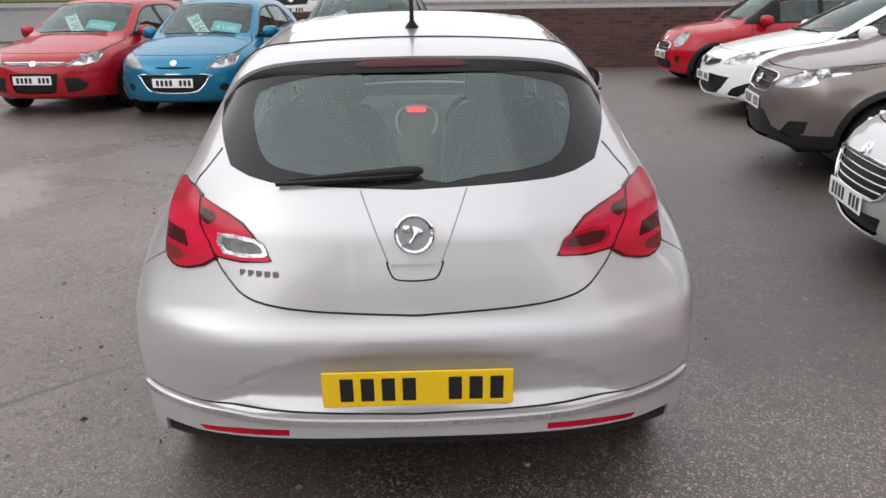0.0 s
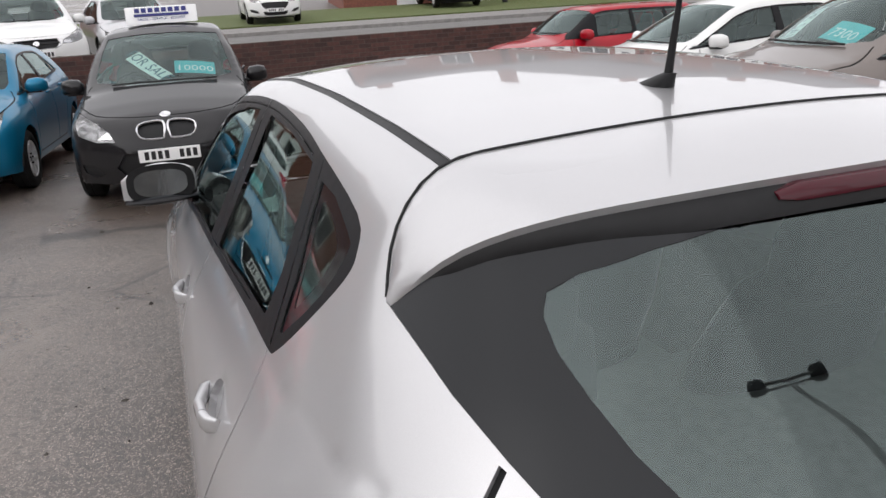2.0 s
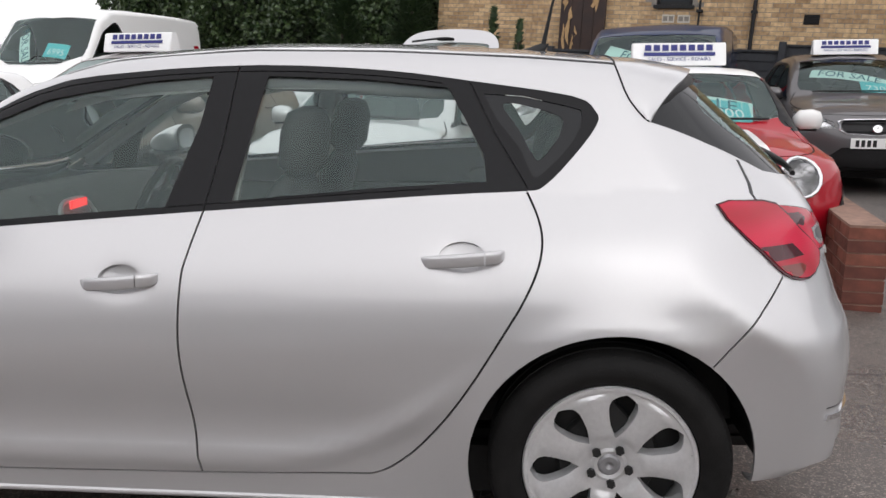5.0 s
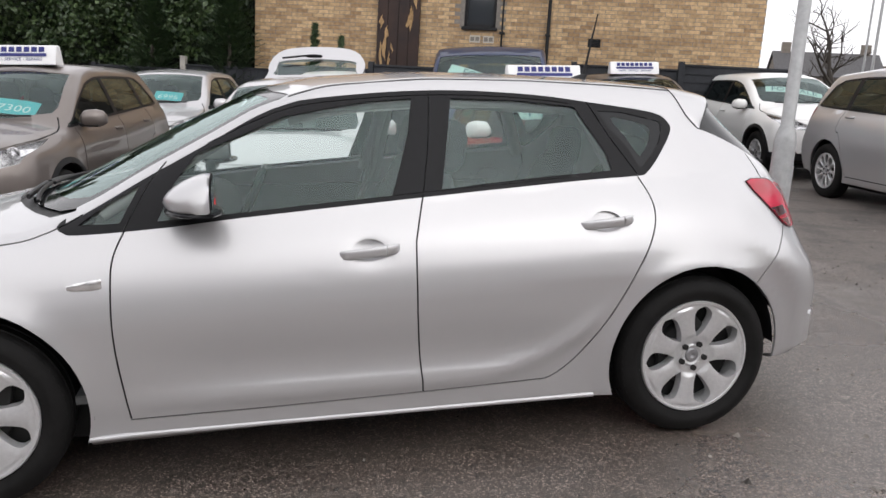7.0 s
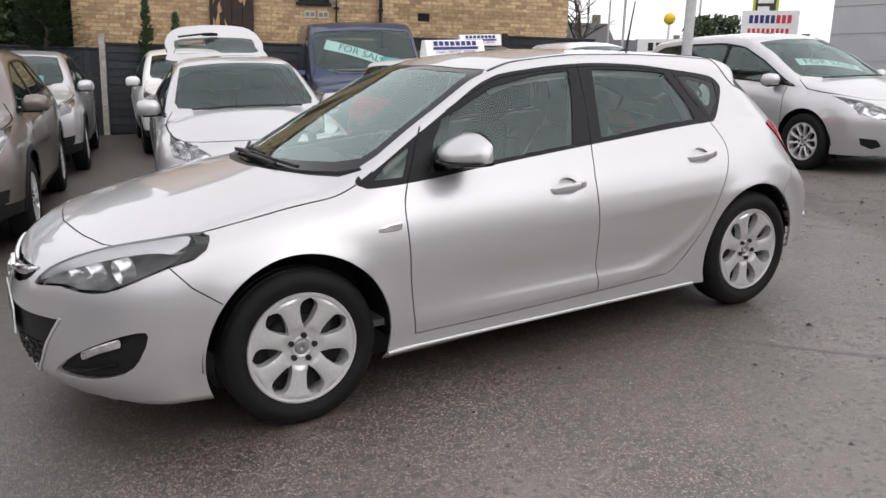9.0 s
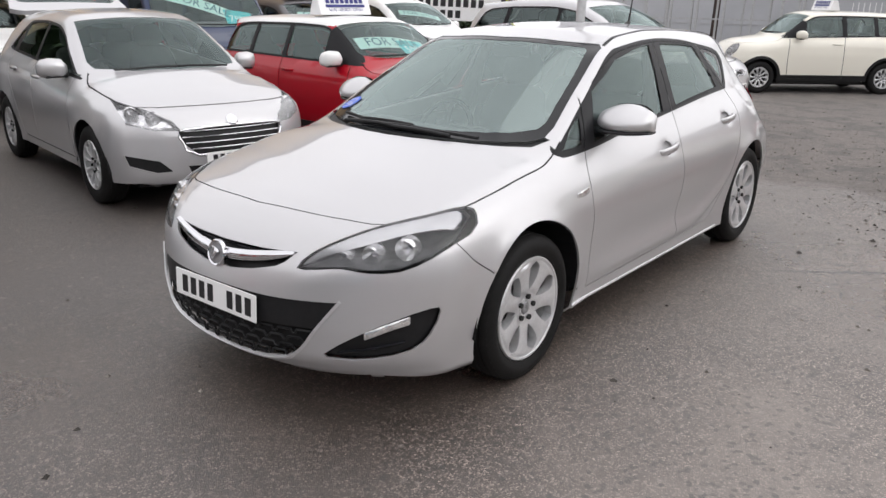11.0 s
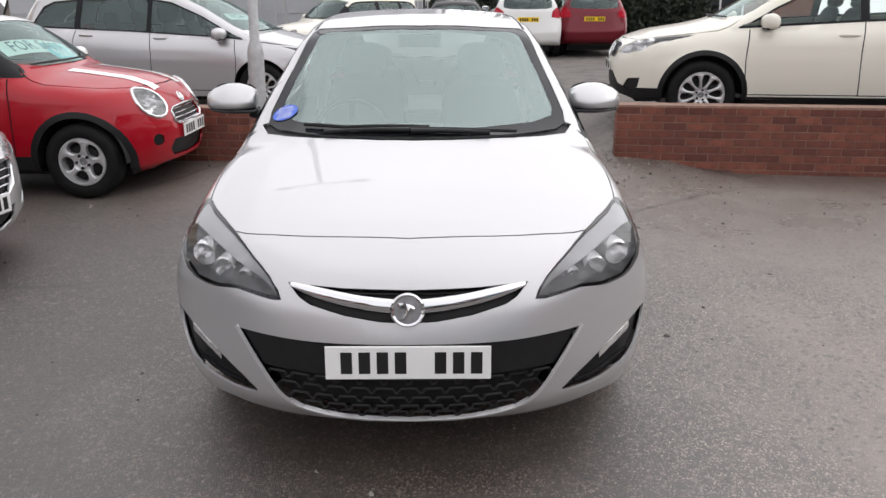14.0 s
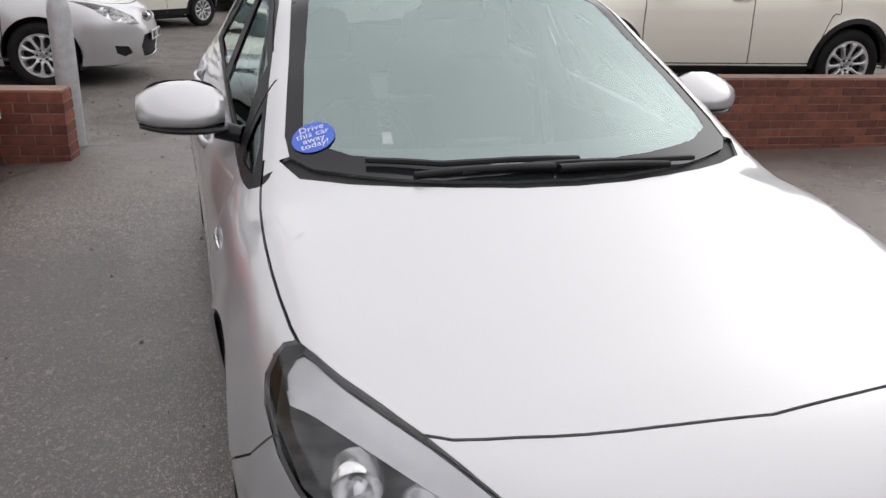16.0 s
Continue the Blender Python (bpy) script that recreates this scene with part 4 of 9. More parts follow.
def plate(parent, y, z, face, yellow=False, tilt=0.0, name="number_plate", blue=False, w=.52):
    """A number plate with bars where the characters stand."""
    m = pose(0, y, z, 90 - tilt, 0, 180 if face > 0 else 0)
    ob = new(name)
    ob.parent, ob.matrix_basis = parent, m
    ob["label"] = "yellow number plate" if yellow else "white number plate"
    bm = bmesh.new()
    box(bm, -w / 2, w / 2, -.0555, .0555, -.004, .003, .004)
    part("plate_blank", bm, PLATE_Y if yellow else PLATE_W, ob)
    if not PLATE_BAR:
        bm = bmesh.new()
        box(bm, .004, .040, -.036, .036, .003, .0042)
        me = bpy.data.meshes.new("plate_bar")
        bm.to_mesh(me)
        bm.free()
        me.materials.append(PLATE_INK)
        PLATE_BAR.append(me)
    for k in range(8):
        if k != 4:
            share("plate_bar", PLATE_BAR[0], ob, Matrix.Translation((-.215 + k * .0565 + (.012 if k > 4 else 0), 0, 0)))
    if blue:
        bm = bmesh.new()
        box(bm, -w / 2 + .004, -w / 2 + .04, -.05, .05, .003, .0044)
        part("plate_band", bm, PLATE_BLUE, ob)
    return ob


def seat_mesh(name, wide, rest=True):
    bm = bmesh.new()
    if name == "seat_cushion":
        blob(bm, [((0, -.24, .02), (wide * .44, 0, 0), (0, 0, .06)), ((0, -.1, .03), (wide * .5, 0, 0), (0, 0, .08)), ((0, .15, .05), (wide * .5, 0, 0), (0, 0, .085)), ((0, .28, .05), (wide * .46, 0, 0), (0, 0, .05))])
    elif name == "backrest":
        blob(bm, [((0, -.22, .05), (wide * .44, 0, 0), (0, .06, .01)), ((0, -.26, .22), (wide * .5, 0, 0), (0, .075, .02)), ((0, -.33, .45), (wide * .48, 0, 0), (0, .07, .02)), ((0, -.39, .60), (wide * .40, 0, 0), (0, .05, .02)), ((0, -.40, .64), (wide * .3, 0, 0), (0, .03, .01))])
    else:
        blob(bm, [((0, -.42, .645), (.10, 0, 0), (0, .04, 0)), ((0, -.42, .68), (.138, 0, 0), (0, .068, 0)), ((0, -.435, .78), (.136, 0, 0), (0, .070, 0)), ((0, -.44, .835), (.115, 0, 0), (0, .052, 0)), ((0, -.44, .85), (.07, 0, 0), (0, .02, 0))])
        tube(bm, [(-.06, -.40, .60), (-.06, -.42, .70)], .006)
        tube(bm, [(.06, -.40, .60), (.06, -.42, .70)], .006)
    for f in bm.faces:
        f.smooth = True
    me = bpy.data.meshes.new(name)
    bm.to_mesh(me)
    bm.free()
    me.materials.append(CLOTH)
    return me


SEATS = {}


def cabin(parent, s, detail=False):
    """Seats, dashboard, wheel and lining behind the glass."""
    a, b, c = s["L"] / 4.419, s["W"] / 1.814, s["H"] / 1.49
    if s.get("cab"):
        a, c = s["cab"]
    if not SEATS:
        for n in ("seat_cushion", "backrest", "headrest"):
            SEATS[n] = seat_mesh(n, .50)
    shift = s["dlo"]["a"] - 3.10
    front = 2.22 + shift
    zf = s["sill"][2][1] + .26 + (s["H"] - 1.49) * .35
    front, zf = s.get("seat_at", (front, zf))
    seats = [("front_seat", -.36 * b, front), ("front_seat", .36 * b, front)]
    if s is not VAN_S:
        seats += [("rear_seat", -.36 * b, front - .80), ("rear_seat", .36 * b, front - .80)]
    for n, x, y in seats:
        st = new(n)
        st.parent, st.matrix_basis = parent, pose(x, y, zf)
        for k, me in SEATS.items():
            share(k, me, st, None if n == "front_seat" or k != "headrest" else pose(0, 0, -.07))
    bm = bmesh.new()
    W = b * .70
    yd, zd = 2.80 + shift, s["H"] * .635
    blob(bm, [((x, yd + .10 - .12 * (x / W) ** 2, zd - .20), (0, .24, 0), (0, 0, .21)) for x in np.linspace(-W, W, 9)], 18, 3.0)
    part("dashboard", bm, TRIM_IN, parent, smooth=40)
    bm = bmesh.new()
    r = .185
    m = Matrix.Translation((.36 * b, yd - .30, zd - .08)) @ Matrix.Rotation(radians(-65), 4, "X")
    pts = [m @ Vector((r * math.cos(t), r * math.sin(t), 0)) for t in np.linspace(0, 2 * math.pi, 33)]
    tube(bm, pts, .016, 8)
    box(bm, -.07, .07, -.06, .06, -.015, .02, .01, m)
    for t in (0, 180, 270):
        box(bm, .05, .18, -.014, .014, -.008, .008, 0, m @ Matrix.Rotation(radians(t), 4, "Z"))
    part("steering_wheel", bm, GLOSS, parent, smooth=40)
    bm = bmesh.new()
    y0, y1, zs = .30, s["dlo"]["a"] + .1, s["sill"][2][1] + .05
    w = s["W"] / 2 - .12
    box(bm, -w, w, s["hubs"][0] + .42, y1 - .1, zs, zs + .03)
    box(bm, -w, -w + .05, s["hubs"][0] + .42, y1 - .3, zs, s["H"] * .60)
    box(bm, w - .05, w, s["hubs"][0] + .42, y1 - .3, zs, s["H"] * .60)
    box(bm, -w + .18, w - .18, .32, front - .95, s["H"] * .52, s["H"] * .54)
    part("cabin_tub", bm, TRIM_IN, parent)


VAN_S = None


def lining(parent, shape):
    """Pale roof lining just under the roof."""
    s = shape.s
    d = s["dlo"]
    ys, xs = np.linspace(d["c"] + .05, s["screen"][4][1] - .03, 12), np.linspace(-1, 1, 9)
    vs, fs = [], []
    for y in ys:
        w = float(shape.wr(y)) - .02
        for x in xs:
            vs.append((x * w, y, float(shape.zt(y) - shape.crown(y) * (x * w) ** 2) - .055 - .05 * x ** 6))
    n = len(xs)
    for i in range(len(ys) - 1):
        for j in range(n - 1):
            fs.append((i * n + j, i * n + j + 1, (i + 1) * n + j + 1, (i + 1) * n + j))
    me = bpy.data.meshes.new("headlining")
    me.from_pydata(vs, [], fs)
    me.materials.append(LINING)
    me.polygons.foreach_set("use_smooth", [True] * len(me.polygons))
    return share("headlining", me, parent)


def dlo_line(shape, grow, a=None, c=None):
    """The outline of the side windows, drawn in by grow metres."""
    s, d = shape.s, shape.s["dlo"]
    a, c = (a or d["a"]) - grow * 1.8, (c or d["c"]) + grow * 1.4
    ys = np.linspace(a, c, 22)
    top = [(y, max(float(shape.zt(y) - shape.crown(y) * shape.wr(y) ** 2) - d["drop"] - grow, float(shape.belt(y)) + .02 + grow)) for y in ys]
    # the rear end drops to the belt
    k = .30
    out = []
    for y, z in top:
        q = np.clip((y - c) / k, 0, 1)
        zb = float(shape.belt(y)) + .02 + grow
        out.append((y, zb + (z - zb) * (1 - (1 - q) ** 2.2) ** .7))
    bottom = [(y, float(shape.belt(y)) + .008 + grow) for y in np.linspace(c + .10, a - .02, 14)]
    return out + bottom


def lamp_insides(parent, shape, outline, depth, back, rings):
    """A bright reflector bowl behind a headlamp lens, on both sides."""
    cx, cz = np.mean([p[0] for p in outline]), np.mean([p[1] for p in outline])
    for side in (-1, 1):
        for ex, ez, r in rings:
            core = np.array([[side * (cx + ex), shape.s["L"] - 1.2, cz + ez]])
            p = shape.outward(core, np.array([[side * (cx + ex), shape.s["L"] + .3, cz + ez]]))[0]
            bm = bmesh.new()
            lathe(bm, [(-.055, .012), (-.050, r * .6), (-.02, r * .92), (.0, r), (.004, r), (.0, r + .004), (-.06, r + .004)], 24, axis="y")
            ob = part("reflector", bm, LAMP_INSIDE, parent, smooth=50)
            ob.matrix_basis = pose(p[0], p[1] - depth, p[2], 0, 0, -side * 18)


def parked(kind, name, m, mat, label, category="car", glass=None, wheel=(10, "thin", .20), roof_mat=None, spacing=.085, front=True, group="parked cars", details=None, doors=True):
    """One parked car with panels, glass, lamps, plates, wheels and cabin."""
    s = kind
    shape = Shape(s)
    car = thing(name, m, label, category, group)
    d = s["dlo"]
    arch = s["R"] * 1.15
    gl = glass or GLASS_DARK
    reg = []
    roofz = lambda c, n: n.z > 0.35
    if roof_mat:
        reg.append(Region("roof", "top", [(-.01, d["c"] - .25), (s["W"] * .4, d["c"] - .25), (s["W"] * .4, s["screen"][4][1] + .02), (.3, s["screen"][5][1]), (-.01, s["screen"][6][1] - .0)], roof_mat, where=lambda c, n: c.z > s["H"] * .93 and n.z > .3, both=True, label="white roof"))
    reg.append(Region("window_surround", "side", dlo_line(shape, 0), SATIN))
    g = dlo_line(shape, .022)
    reg.append(Region("front_window", "side", g, gl, .006, where=lambda c, n: n.x < -.25 and c.y > d["b"] + .045))
    reg.append(Region("rear_window", "side", g, gl, .006, where=lambda c, n: n.x < -.25 and d["q"] < c.y < d["b"] - .045))
    reg.append(Region("quarter_window", "side", g, gl, .006, where=lambda c, n: n.x < -.25 and c.y < d["q"] - .04))
    for y, n in ((d["b"], "b_pillar"), (d["q"], "c_pillar")):
        reg.append(Region(n, "side", [(y - .05, 0.5), (y - .05, 2.2), (y + .05, 2.2), (y + .05, .5)], SATIN, where=lambda c, nn, y=y: nn.x < -.25 and abs(c.y - y) < .05 and inside(g, c.y, c.z)))
    if s.get("pillar"):
        reg.append(Region("screen_pillar", "top", s["pillar"], SATIN, .001, where=lambda c, n: c.z > s["H"] * .69 and n.z > .02))
    reg.append(Region("windscreen", "top", s["screen"], glass or GLASS, .004, where=lambda c, n: n.z > .2 and n.y > .15 and abs(c.x) < s["W"] * .4, both=True))
    reg.append(Region("rear_screen", "rear", s["back"], GLASS_DARK, .004, where=lambda c, n: n.y < -.2 and c.z > .9, both=True))
    if s.get("skirt"):
        reg.append(Region("front_skirt", "front", [(-.01, .44), (.45, .44), (.62, .40), (.95, .42), (.95, .1), (-.01, .1)], BLACK, .001, where=lambda c, n: n.y > .02 and c.y > s["L"] - .75, both=True))
    reg.append(Region("grille", "front", s["grille"], BLACK, .02, both=True))
    reg.append(Region("lower_grille", "front", s["lower"], BLACK, .025, both=True))
    reg.append(Region("fog_recess", "front", s["fog"], BLACK, .012))
    reg.append(Region("headlamp", "front", s["lamp"], LENS_CLEAR, .002, where=lambda c, n: c.y > s["L"] - .95 and n.y > .02))
    reg.append(Region("tail_lamp", "rear", s["tail"], LENS_RED, -.003, where=lambda c, n: c.y < .42 and c.z > .6))
    w = .012 if spacing > .06 else .006
    bon = s["bonnet"]
    reg.append(Region("bonnet_joint", "top", strip(rounded(bon[:6], 3, False), w), SEAM, .006, both=True, where=lambda c, n: n.z > .2))
    if s.get("clad"):
        reg.append(Region("sill_cladding", "side", [(s["hubs"][0] + arch, .1), (s["hubs"][0] + arch, .34), (s["hubs"][1] - arch, .34), (s["hubs"][1] - arch, .1)], BLACK, -.006))
        for h in s["hubs"]:
            reg.append(Region("rear_arch_cladding" if h < 2 else "front_arch_cladding", "side", [(h + (arch + .055) * math.cos(t), s["R"] + (arch + .055) * math.sin(t)) for t in np.linspace(-.35, math.pi + .35, 24)], BLACK, -.005, where=lambda c, n: c.x < -.5))
    ya, yb, yc = d["a"] - .12, d["b"], d["q"] - .02
    zlow = s["sill"][2][1] + .09
    if doors:
        for line in ([(ya, float(shape.belt(ya)) + .0), (ya + .03, .7), (ya, zlow)], [(yb, float(shape.belt(yb)) + .02), (yb + .03, .8), (yb, zlow)], [(yc, float(shape.belt(yc))), (yc - .03, .85), (yc + .06, s["R"] + arch + .06), (min(yc + .22, yb - .3), zlow)], [(ya, zlow), (yb, zlow)] if s.get("two_door") else [(ya, zlow), (yb, zlow), (yc + .22, zlow)]):
            if s.get("two_door") and line[0][0] == yc:
                continue
            reg.append(Region("door_joint", "side", strip(rounded(line, 3, False), w), SEAM, .006))
    made = shell(shape, reg, spacing, mat, car, arch)
    wheels(car, s, *wheel[:2], rim=wheel[2] * s["R"] / .325)
    arches(car, s, arch)
    cabin(car, s)
    lining(car, shape)
    lamp_insides(car, shape, s["lamp"], .055, 0, [(-.05, .0, .05), (.07, .03, .045)])
    # bowl behind the lens, so that the lamp is closed
    for side in (-1, 1):
        bm = bmesh.new()
        cx, cz = np.mean([p[0] for p in s["lamp"]]), np.mean([p[1] for p in s["lamp"]])
        bmv = []
        for x, z in s["lamp"]:
            p = shape.outward(np.array([[side * x, s["L"] - 1.2, z]]), np.array([[side * x, s["L"] + .4, z]]))[0]
            q = Vector(p)
            bmv.append((bm.verts.new(q - Vector((0, .004, 0))), bm.verts.new(Vector((side * (cx + (abs(q.x) - cx) * .85), q.y - .10, cz + (z - cz) * .85)))))
        for (a0, a1), (b0, b1) in zip(bmv, bmv[1:] + bmv[:1]):
            bm.faces.new((a0, b0, b1, a1))
        bm.faces.new([v[1] for v in bmv])
        part("lamp_housing", bm, LAMP_INSIDE, car)
    pf = shape.outward(np.array([[0, s["L"] - 1, s["plate_z"][0]]]), np.array([[0, s["L"] + .3, s["plate_z"][0]]]))[0]
    pr = shape.outward(np.array([[0, 1, s["plate_z"][1]]]), np.array([[0, -.3, s["plate_z"][1]]]))[0]
    plate(car, pf[1] + .008, s["plate_z"][0], 1)
    plate(car, pr[1] - .008, s["plate_z"][1], -1, True)
    mirrors(car, shape, mat if not roof_mat else roof_mat)
    if doors:
        for y, z in ((yb + .16, .90),) if s.get("two_door") else ((yb + .16, .90), (yc + .16, .93)):
            for side in (-1, 1):
                x = float(shape.side(y, z * s["H"] / 1.49)) + .012
                bm = bmesh.new()
                blob(bm, [((side * x - side * .014, y - .10, z * s["H"] / 1.49), (.008, 0, 0), (0, 0, .010)), ((side * x, y - .06, z * s["H"] / 1.49), (.010, 0, 0), (0, 0, .016)), ((side * x, y + .06, z * s["H"] / 1.49), (.010, 0, 0), (0, 0, .016)), ((side * x - side * .014, y + .10, z * s["H"] / 1.49), (.008, 0, 0), (0, 0, .010))], 10)
                part("door_handle", bm, mat, car, smooth=50)
    # wipers
    for x0, x1 in ((-.02, .5), (-.50, .02)):
        a = [screen_point(shape, x, s["screen"][0][1] - .035 - .30 * abs(x) ** 2, -.018) for x in np.linspace(x0, x1, 5)]
        bm = bmesh.new()
        tube(bm, a, .009, 6)
        part("wiper", bm, BLACK, car)
    return car, shape


def mirrors(car, shape, mat):
    s = shape.s
    y, z = s["dlo"]["a"] - .28, float(shape.belt(s["dlo"]["a"] - .28)) + .055
    for side in (-1, 1):
        x = float(shape.side(y, z))
        mir = new("door_mirror")
        mir.parent, mir.matrix_basis = car, pose(side * (x + .13), y, z)
        bm = bmesh.new()
        blob(bm, [((-.11 * side, .0, .0), (0, .045, 0), (0, 0, .04)), ((-.07 * side, .0, .01), (0, .075, 0), (0, 0, .075)), ((.02 * side, -.01, .012), (0, .075, 0), (0, 0, .08)), ((.08 * side, -.025, .008), (0, .055, 0), (0, 0, .068)), ((.105 * side, -.04, .0), (0, .025, 0), (0, 0, .04))], 16, 2.3)
        part("mirror_shell", bm, mat, mir, smooth=60)
        bm = bmesh.new()
        box(bm, -.075, .075, -.082, -.072, -.05, .06, .004)
        part("mirror_glass", bm, MIRROR, mir)
        bm = bmesh.new()
        blob(bm, [((-.17 * side, .02, -.05), (0, .03, 0), (0, 0, .02)), ((-.08 * side, .01, -.045), (0, .035, 0), (0, 0, .022)), ((.05 * side, 0, -.06), (0, .04, 0), (0, 0, .012))], 10)
        part("mirror_foot", bm, BLACK, mir, smooth=50)


NAME_BAR = []


def roof_sign(m, shape, y, label="white roof sign with blue lettering bars on a car roof"):
    """A folded white sign: bars stand for the trader's name, the line below can be read."""
    z = float(shape.zt(y))
    t = thing("roof_sign", m @ pose(0, y, z), label, "roof sign", "roof signs")
    w, h, dp = .38, .19, .10
    bm = bmesh.new()
    prof = [(-dp, .004), (dp, .004), (dp - .01, .03), (.045, h - .015), (.03, h), (-.03, h), (-.045, h - .015), (-dp + .01, .03)]
    ends = []
    for x in (-w, w):
        ends.append([bm.verts.new((x, a, b)) for a, b in prof])
    for i in range(8):
        bm.faces.new((ends[0][i], ends[0][(i + 1) % 8], ends[1][(i + 1) % 8], ends[1][i]))
    bm.faces.new(ends[0])
    bm.faces.new(ends[1])
    bmesh.ops.recalc_face_normals(bm, faces=bm.faces)
    bmesh.ops.bevel(bm, geom=bm.edges[:], offset=.006, segments=2, affect="EDGES")
    part("sign_body", bm, SIGN_WHITE, t, smooth=40)
    ang = math.degrees(math.atan2(h - .045, dp - .055))
    for face in (1, -1):
        f = new("sign_face")
        f.parent, f.matrix_basis = t, pose(0, face * ((dp - .01 + .045) / 2 + .004), (h + .015) / 2 + .003, ang, 0, 0 if face < 0 else 180)
        if not NAME_BAR:
            bm = bmesh.new()
            box(bm, 0, .052, .022, .072, 0, .002)
            me = bpy.data.meshes.new("name_bar")
            bm.to_mesh(me)
            bm.free()
            me.materials.append(SIGN_BLUE)
            NAME_BAR.append(me)
        for k in range(8):
            share("name_bar", NAME_BAR[0], f, Matrix.Translation((-.28 + k * .071, 0, 0)))
        bm = bmesh.new()
        box(bm, -.29, .29, -.022, .008, 0, .002)
        part("blue_band", bm, SIGN_BLUE, f)
        flat_text("lettering", "SALES - SERVICE - REPAIRS", .044, SIGN_BLUE, f, pose(0, -.052, .002))
    return t


def heading(x, y, deg):
    """A car whose nose stands at x, y on the yard and points deg degrees from +y, to the left."""
    return LOT @ pose(x, y, 0, 0, 0, deg)


def nose(x, y, deg, L):
    return heading(x, y, deg) @ pose(0, -L, 0)


def asphalt():
    """Damp tarmac: pale chips in a dark binder, lanes, wet dark patches, dusty stains, painted glare and shade."""
    m = bpy.data.materials.new("damp_tarmac")
    m.use_nodes = True
    n, l = m.node_tree.nodes, m.node_tree.links
    b = n["Principled BSDF"]
    tc = n.new("ShaderNodeTexCoord")

    def noise_node(scale, detail=4, rough=.6):
        t = n.new("ShaderNodeTexNoise")
        t.inputs["Scale"].default_value, t.inputs["Detail"].default_value, t.inputs["Roughness"].default_value = scale, detail, rough
        l.new(tc.outputs["Object"], t.inputs["Vector"])
        return t.outputs["Fac"]

    def ramp(v, a, b2, lo=0.0, hi=1.0):
        r = n.new("ShaderNodeMapRange")
        r.inputs["From Min"].default_value, r.inputs["From Max"].default_value = a, b2
        r.inputs["To Min"].default_value, r.inputs["To Max"].default_value = lo, hi
        l.new(v, r.inputs["Value"])
        return r.outputs["Result"]

    def mix(f, a, b2):
        x = n.new("ShaderNodeMix")
        x.data_type = "RGBA"
        l.new(f, x.inputs["Factor"])
        for k, v in (("A", a), ("B", b2)):
            if isinstance(v, tuple):
                x.inputs[k].default_value = (*v, 1)
            else:
                l.new(v, x.inputs[k])
        return x.outputs["Result"]

    chips = n.new("ShaderNodeTexVoronoi")
    chips.inputs["Scale"].default_value = 180
    l.new(tc.outputs["Object"], chips.inputs["Vector"])
    chip = mix(ramp(chips.outputs["Color"], .62, .98), (.060, .049, .043), (.86, .73, .645))
    stones = n.new("ShaderNodeTexVoronoi")
    stones.inputs["Scale"].default_value = 52
    l.new(tc.outputs["Object"], stones.inputs["Vector"])
    wide = noise_node(.55, 5)
    mid = noise_node(3.0, 5)
    base = mix(ramp(wide, .35, .65, 0, .6), chip, (.150, .124, .108))
    base = mix(ramp(mid, .55, .75, 0, .35), base, (.285, .240, .216))
    # dusty dry patch by the hatchback's front wheel, loose gravelly strip at the entrance, newer darker lane
    xyz = n.new("ShaderNodeSeparateXYZ")
    l.new(tc.outputs["Object"], xyz.inputs["Vector"])

    def math_node(op, a, b2):
        q = n.new("ShaderNodeMath")
        q.operation = op
        for k, v in enumerate((a, b2)):
            if isinstance(v, (int, float)):
                q.inputs[k].default_value = v
            else:
                l.new(v, q.inputs[k])
        return q.outputs[0]

    wobble = math_node("MULTIPLY", math_node("SUBTRACT", noise_node(1.3, 5), .5), 2.2)
    dx, dy = math_node("ADD", math_node("ADD", xyz.outputs["X"], math_node("MULTIPLY", xyz.outputs["Y"], .12)), 2.98), math_node("MULTIPLY", math_node("SUBTRACT", xyz.outputs["Y"], 4.35), .42)
    far = math_node("ADD", math_node("SQRT", math_node("ADD", math_node("MULTIPLY", dx, dx), math_node("MULTIPLY", dy, dy)), 0.0), math_node("MULTIPLY", wobble, .35))
    base = mix(ramp(far, .36, .50, .62, 0), base, (.44, .395, .365))
    strip_ = math_node("ADD", xyz.outputs["Y"], wobble)
    base = mix(math_node("MULTIPLY", ramp(strip_, -2.2, -1.2, .75, 0), ramp(chips.outputs["Distance"], .1, .6)), base, (.115, .098, .084))
    base = mix(math_node("MULTIPLY", ramp(strip_, -2.2, -1.2, .8, 0), ramp(noise_node(2.4, 6), .48, .58)), base, (.045, .037, .031))
    lane = math_node("ADD", xyz.outputs["X"], math_node("MULTIPLY", wobble, .5))
    base = mix(math_node("MULTIPLY", ramp(lane, .75, 1.3, 0, .55), math_node("MULTIPLY", ramp(strip_, .2, 1.4), ramp(xyz.outputs["Y"], 5.4, 4.4))), base, (.030, .0265, .025))
    # sky glare by the hatchback's left side, coloured in as a paler sweep
    sky_glare = math_node("MULTIPLY", math_node("MULTIPLY", ramp(lane, -1.25, -1.75), ramp(lane, -4.2, -3.4)), math_node("MULTIPLY", ramp(strip_, -.9, .3), ramp(strip_, 6.2, 4.8)))
    base = mix(math_node("MULTIPLY", sky_glare, ramp(noise_node(.9, 6, .7), .40, .60, .12, .62)), base, (.300, .258, .228))
    # darker tarmac in front, with the car's shade put into the colour
    base = mix(math_node("MULTIPLY", ramp(lane, -1.4, -.6, 0, .45), ramp(strip_, 3.4, 4.6)), base, (.042, .035, .031))
    base = mix(ramp(stones.outputs["Color"], .86, .92, 0, .36), base, (.40, .355, .325))
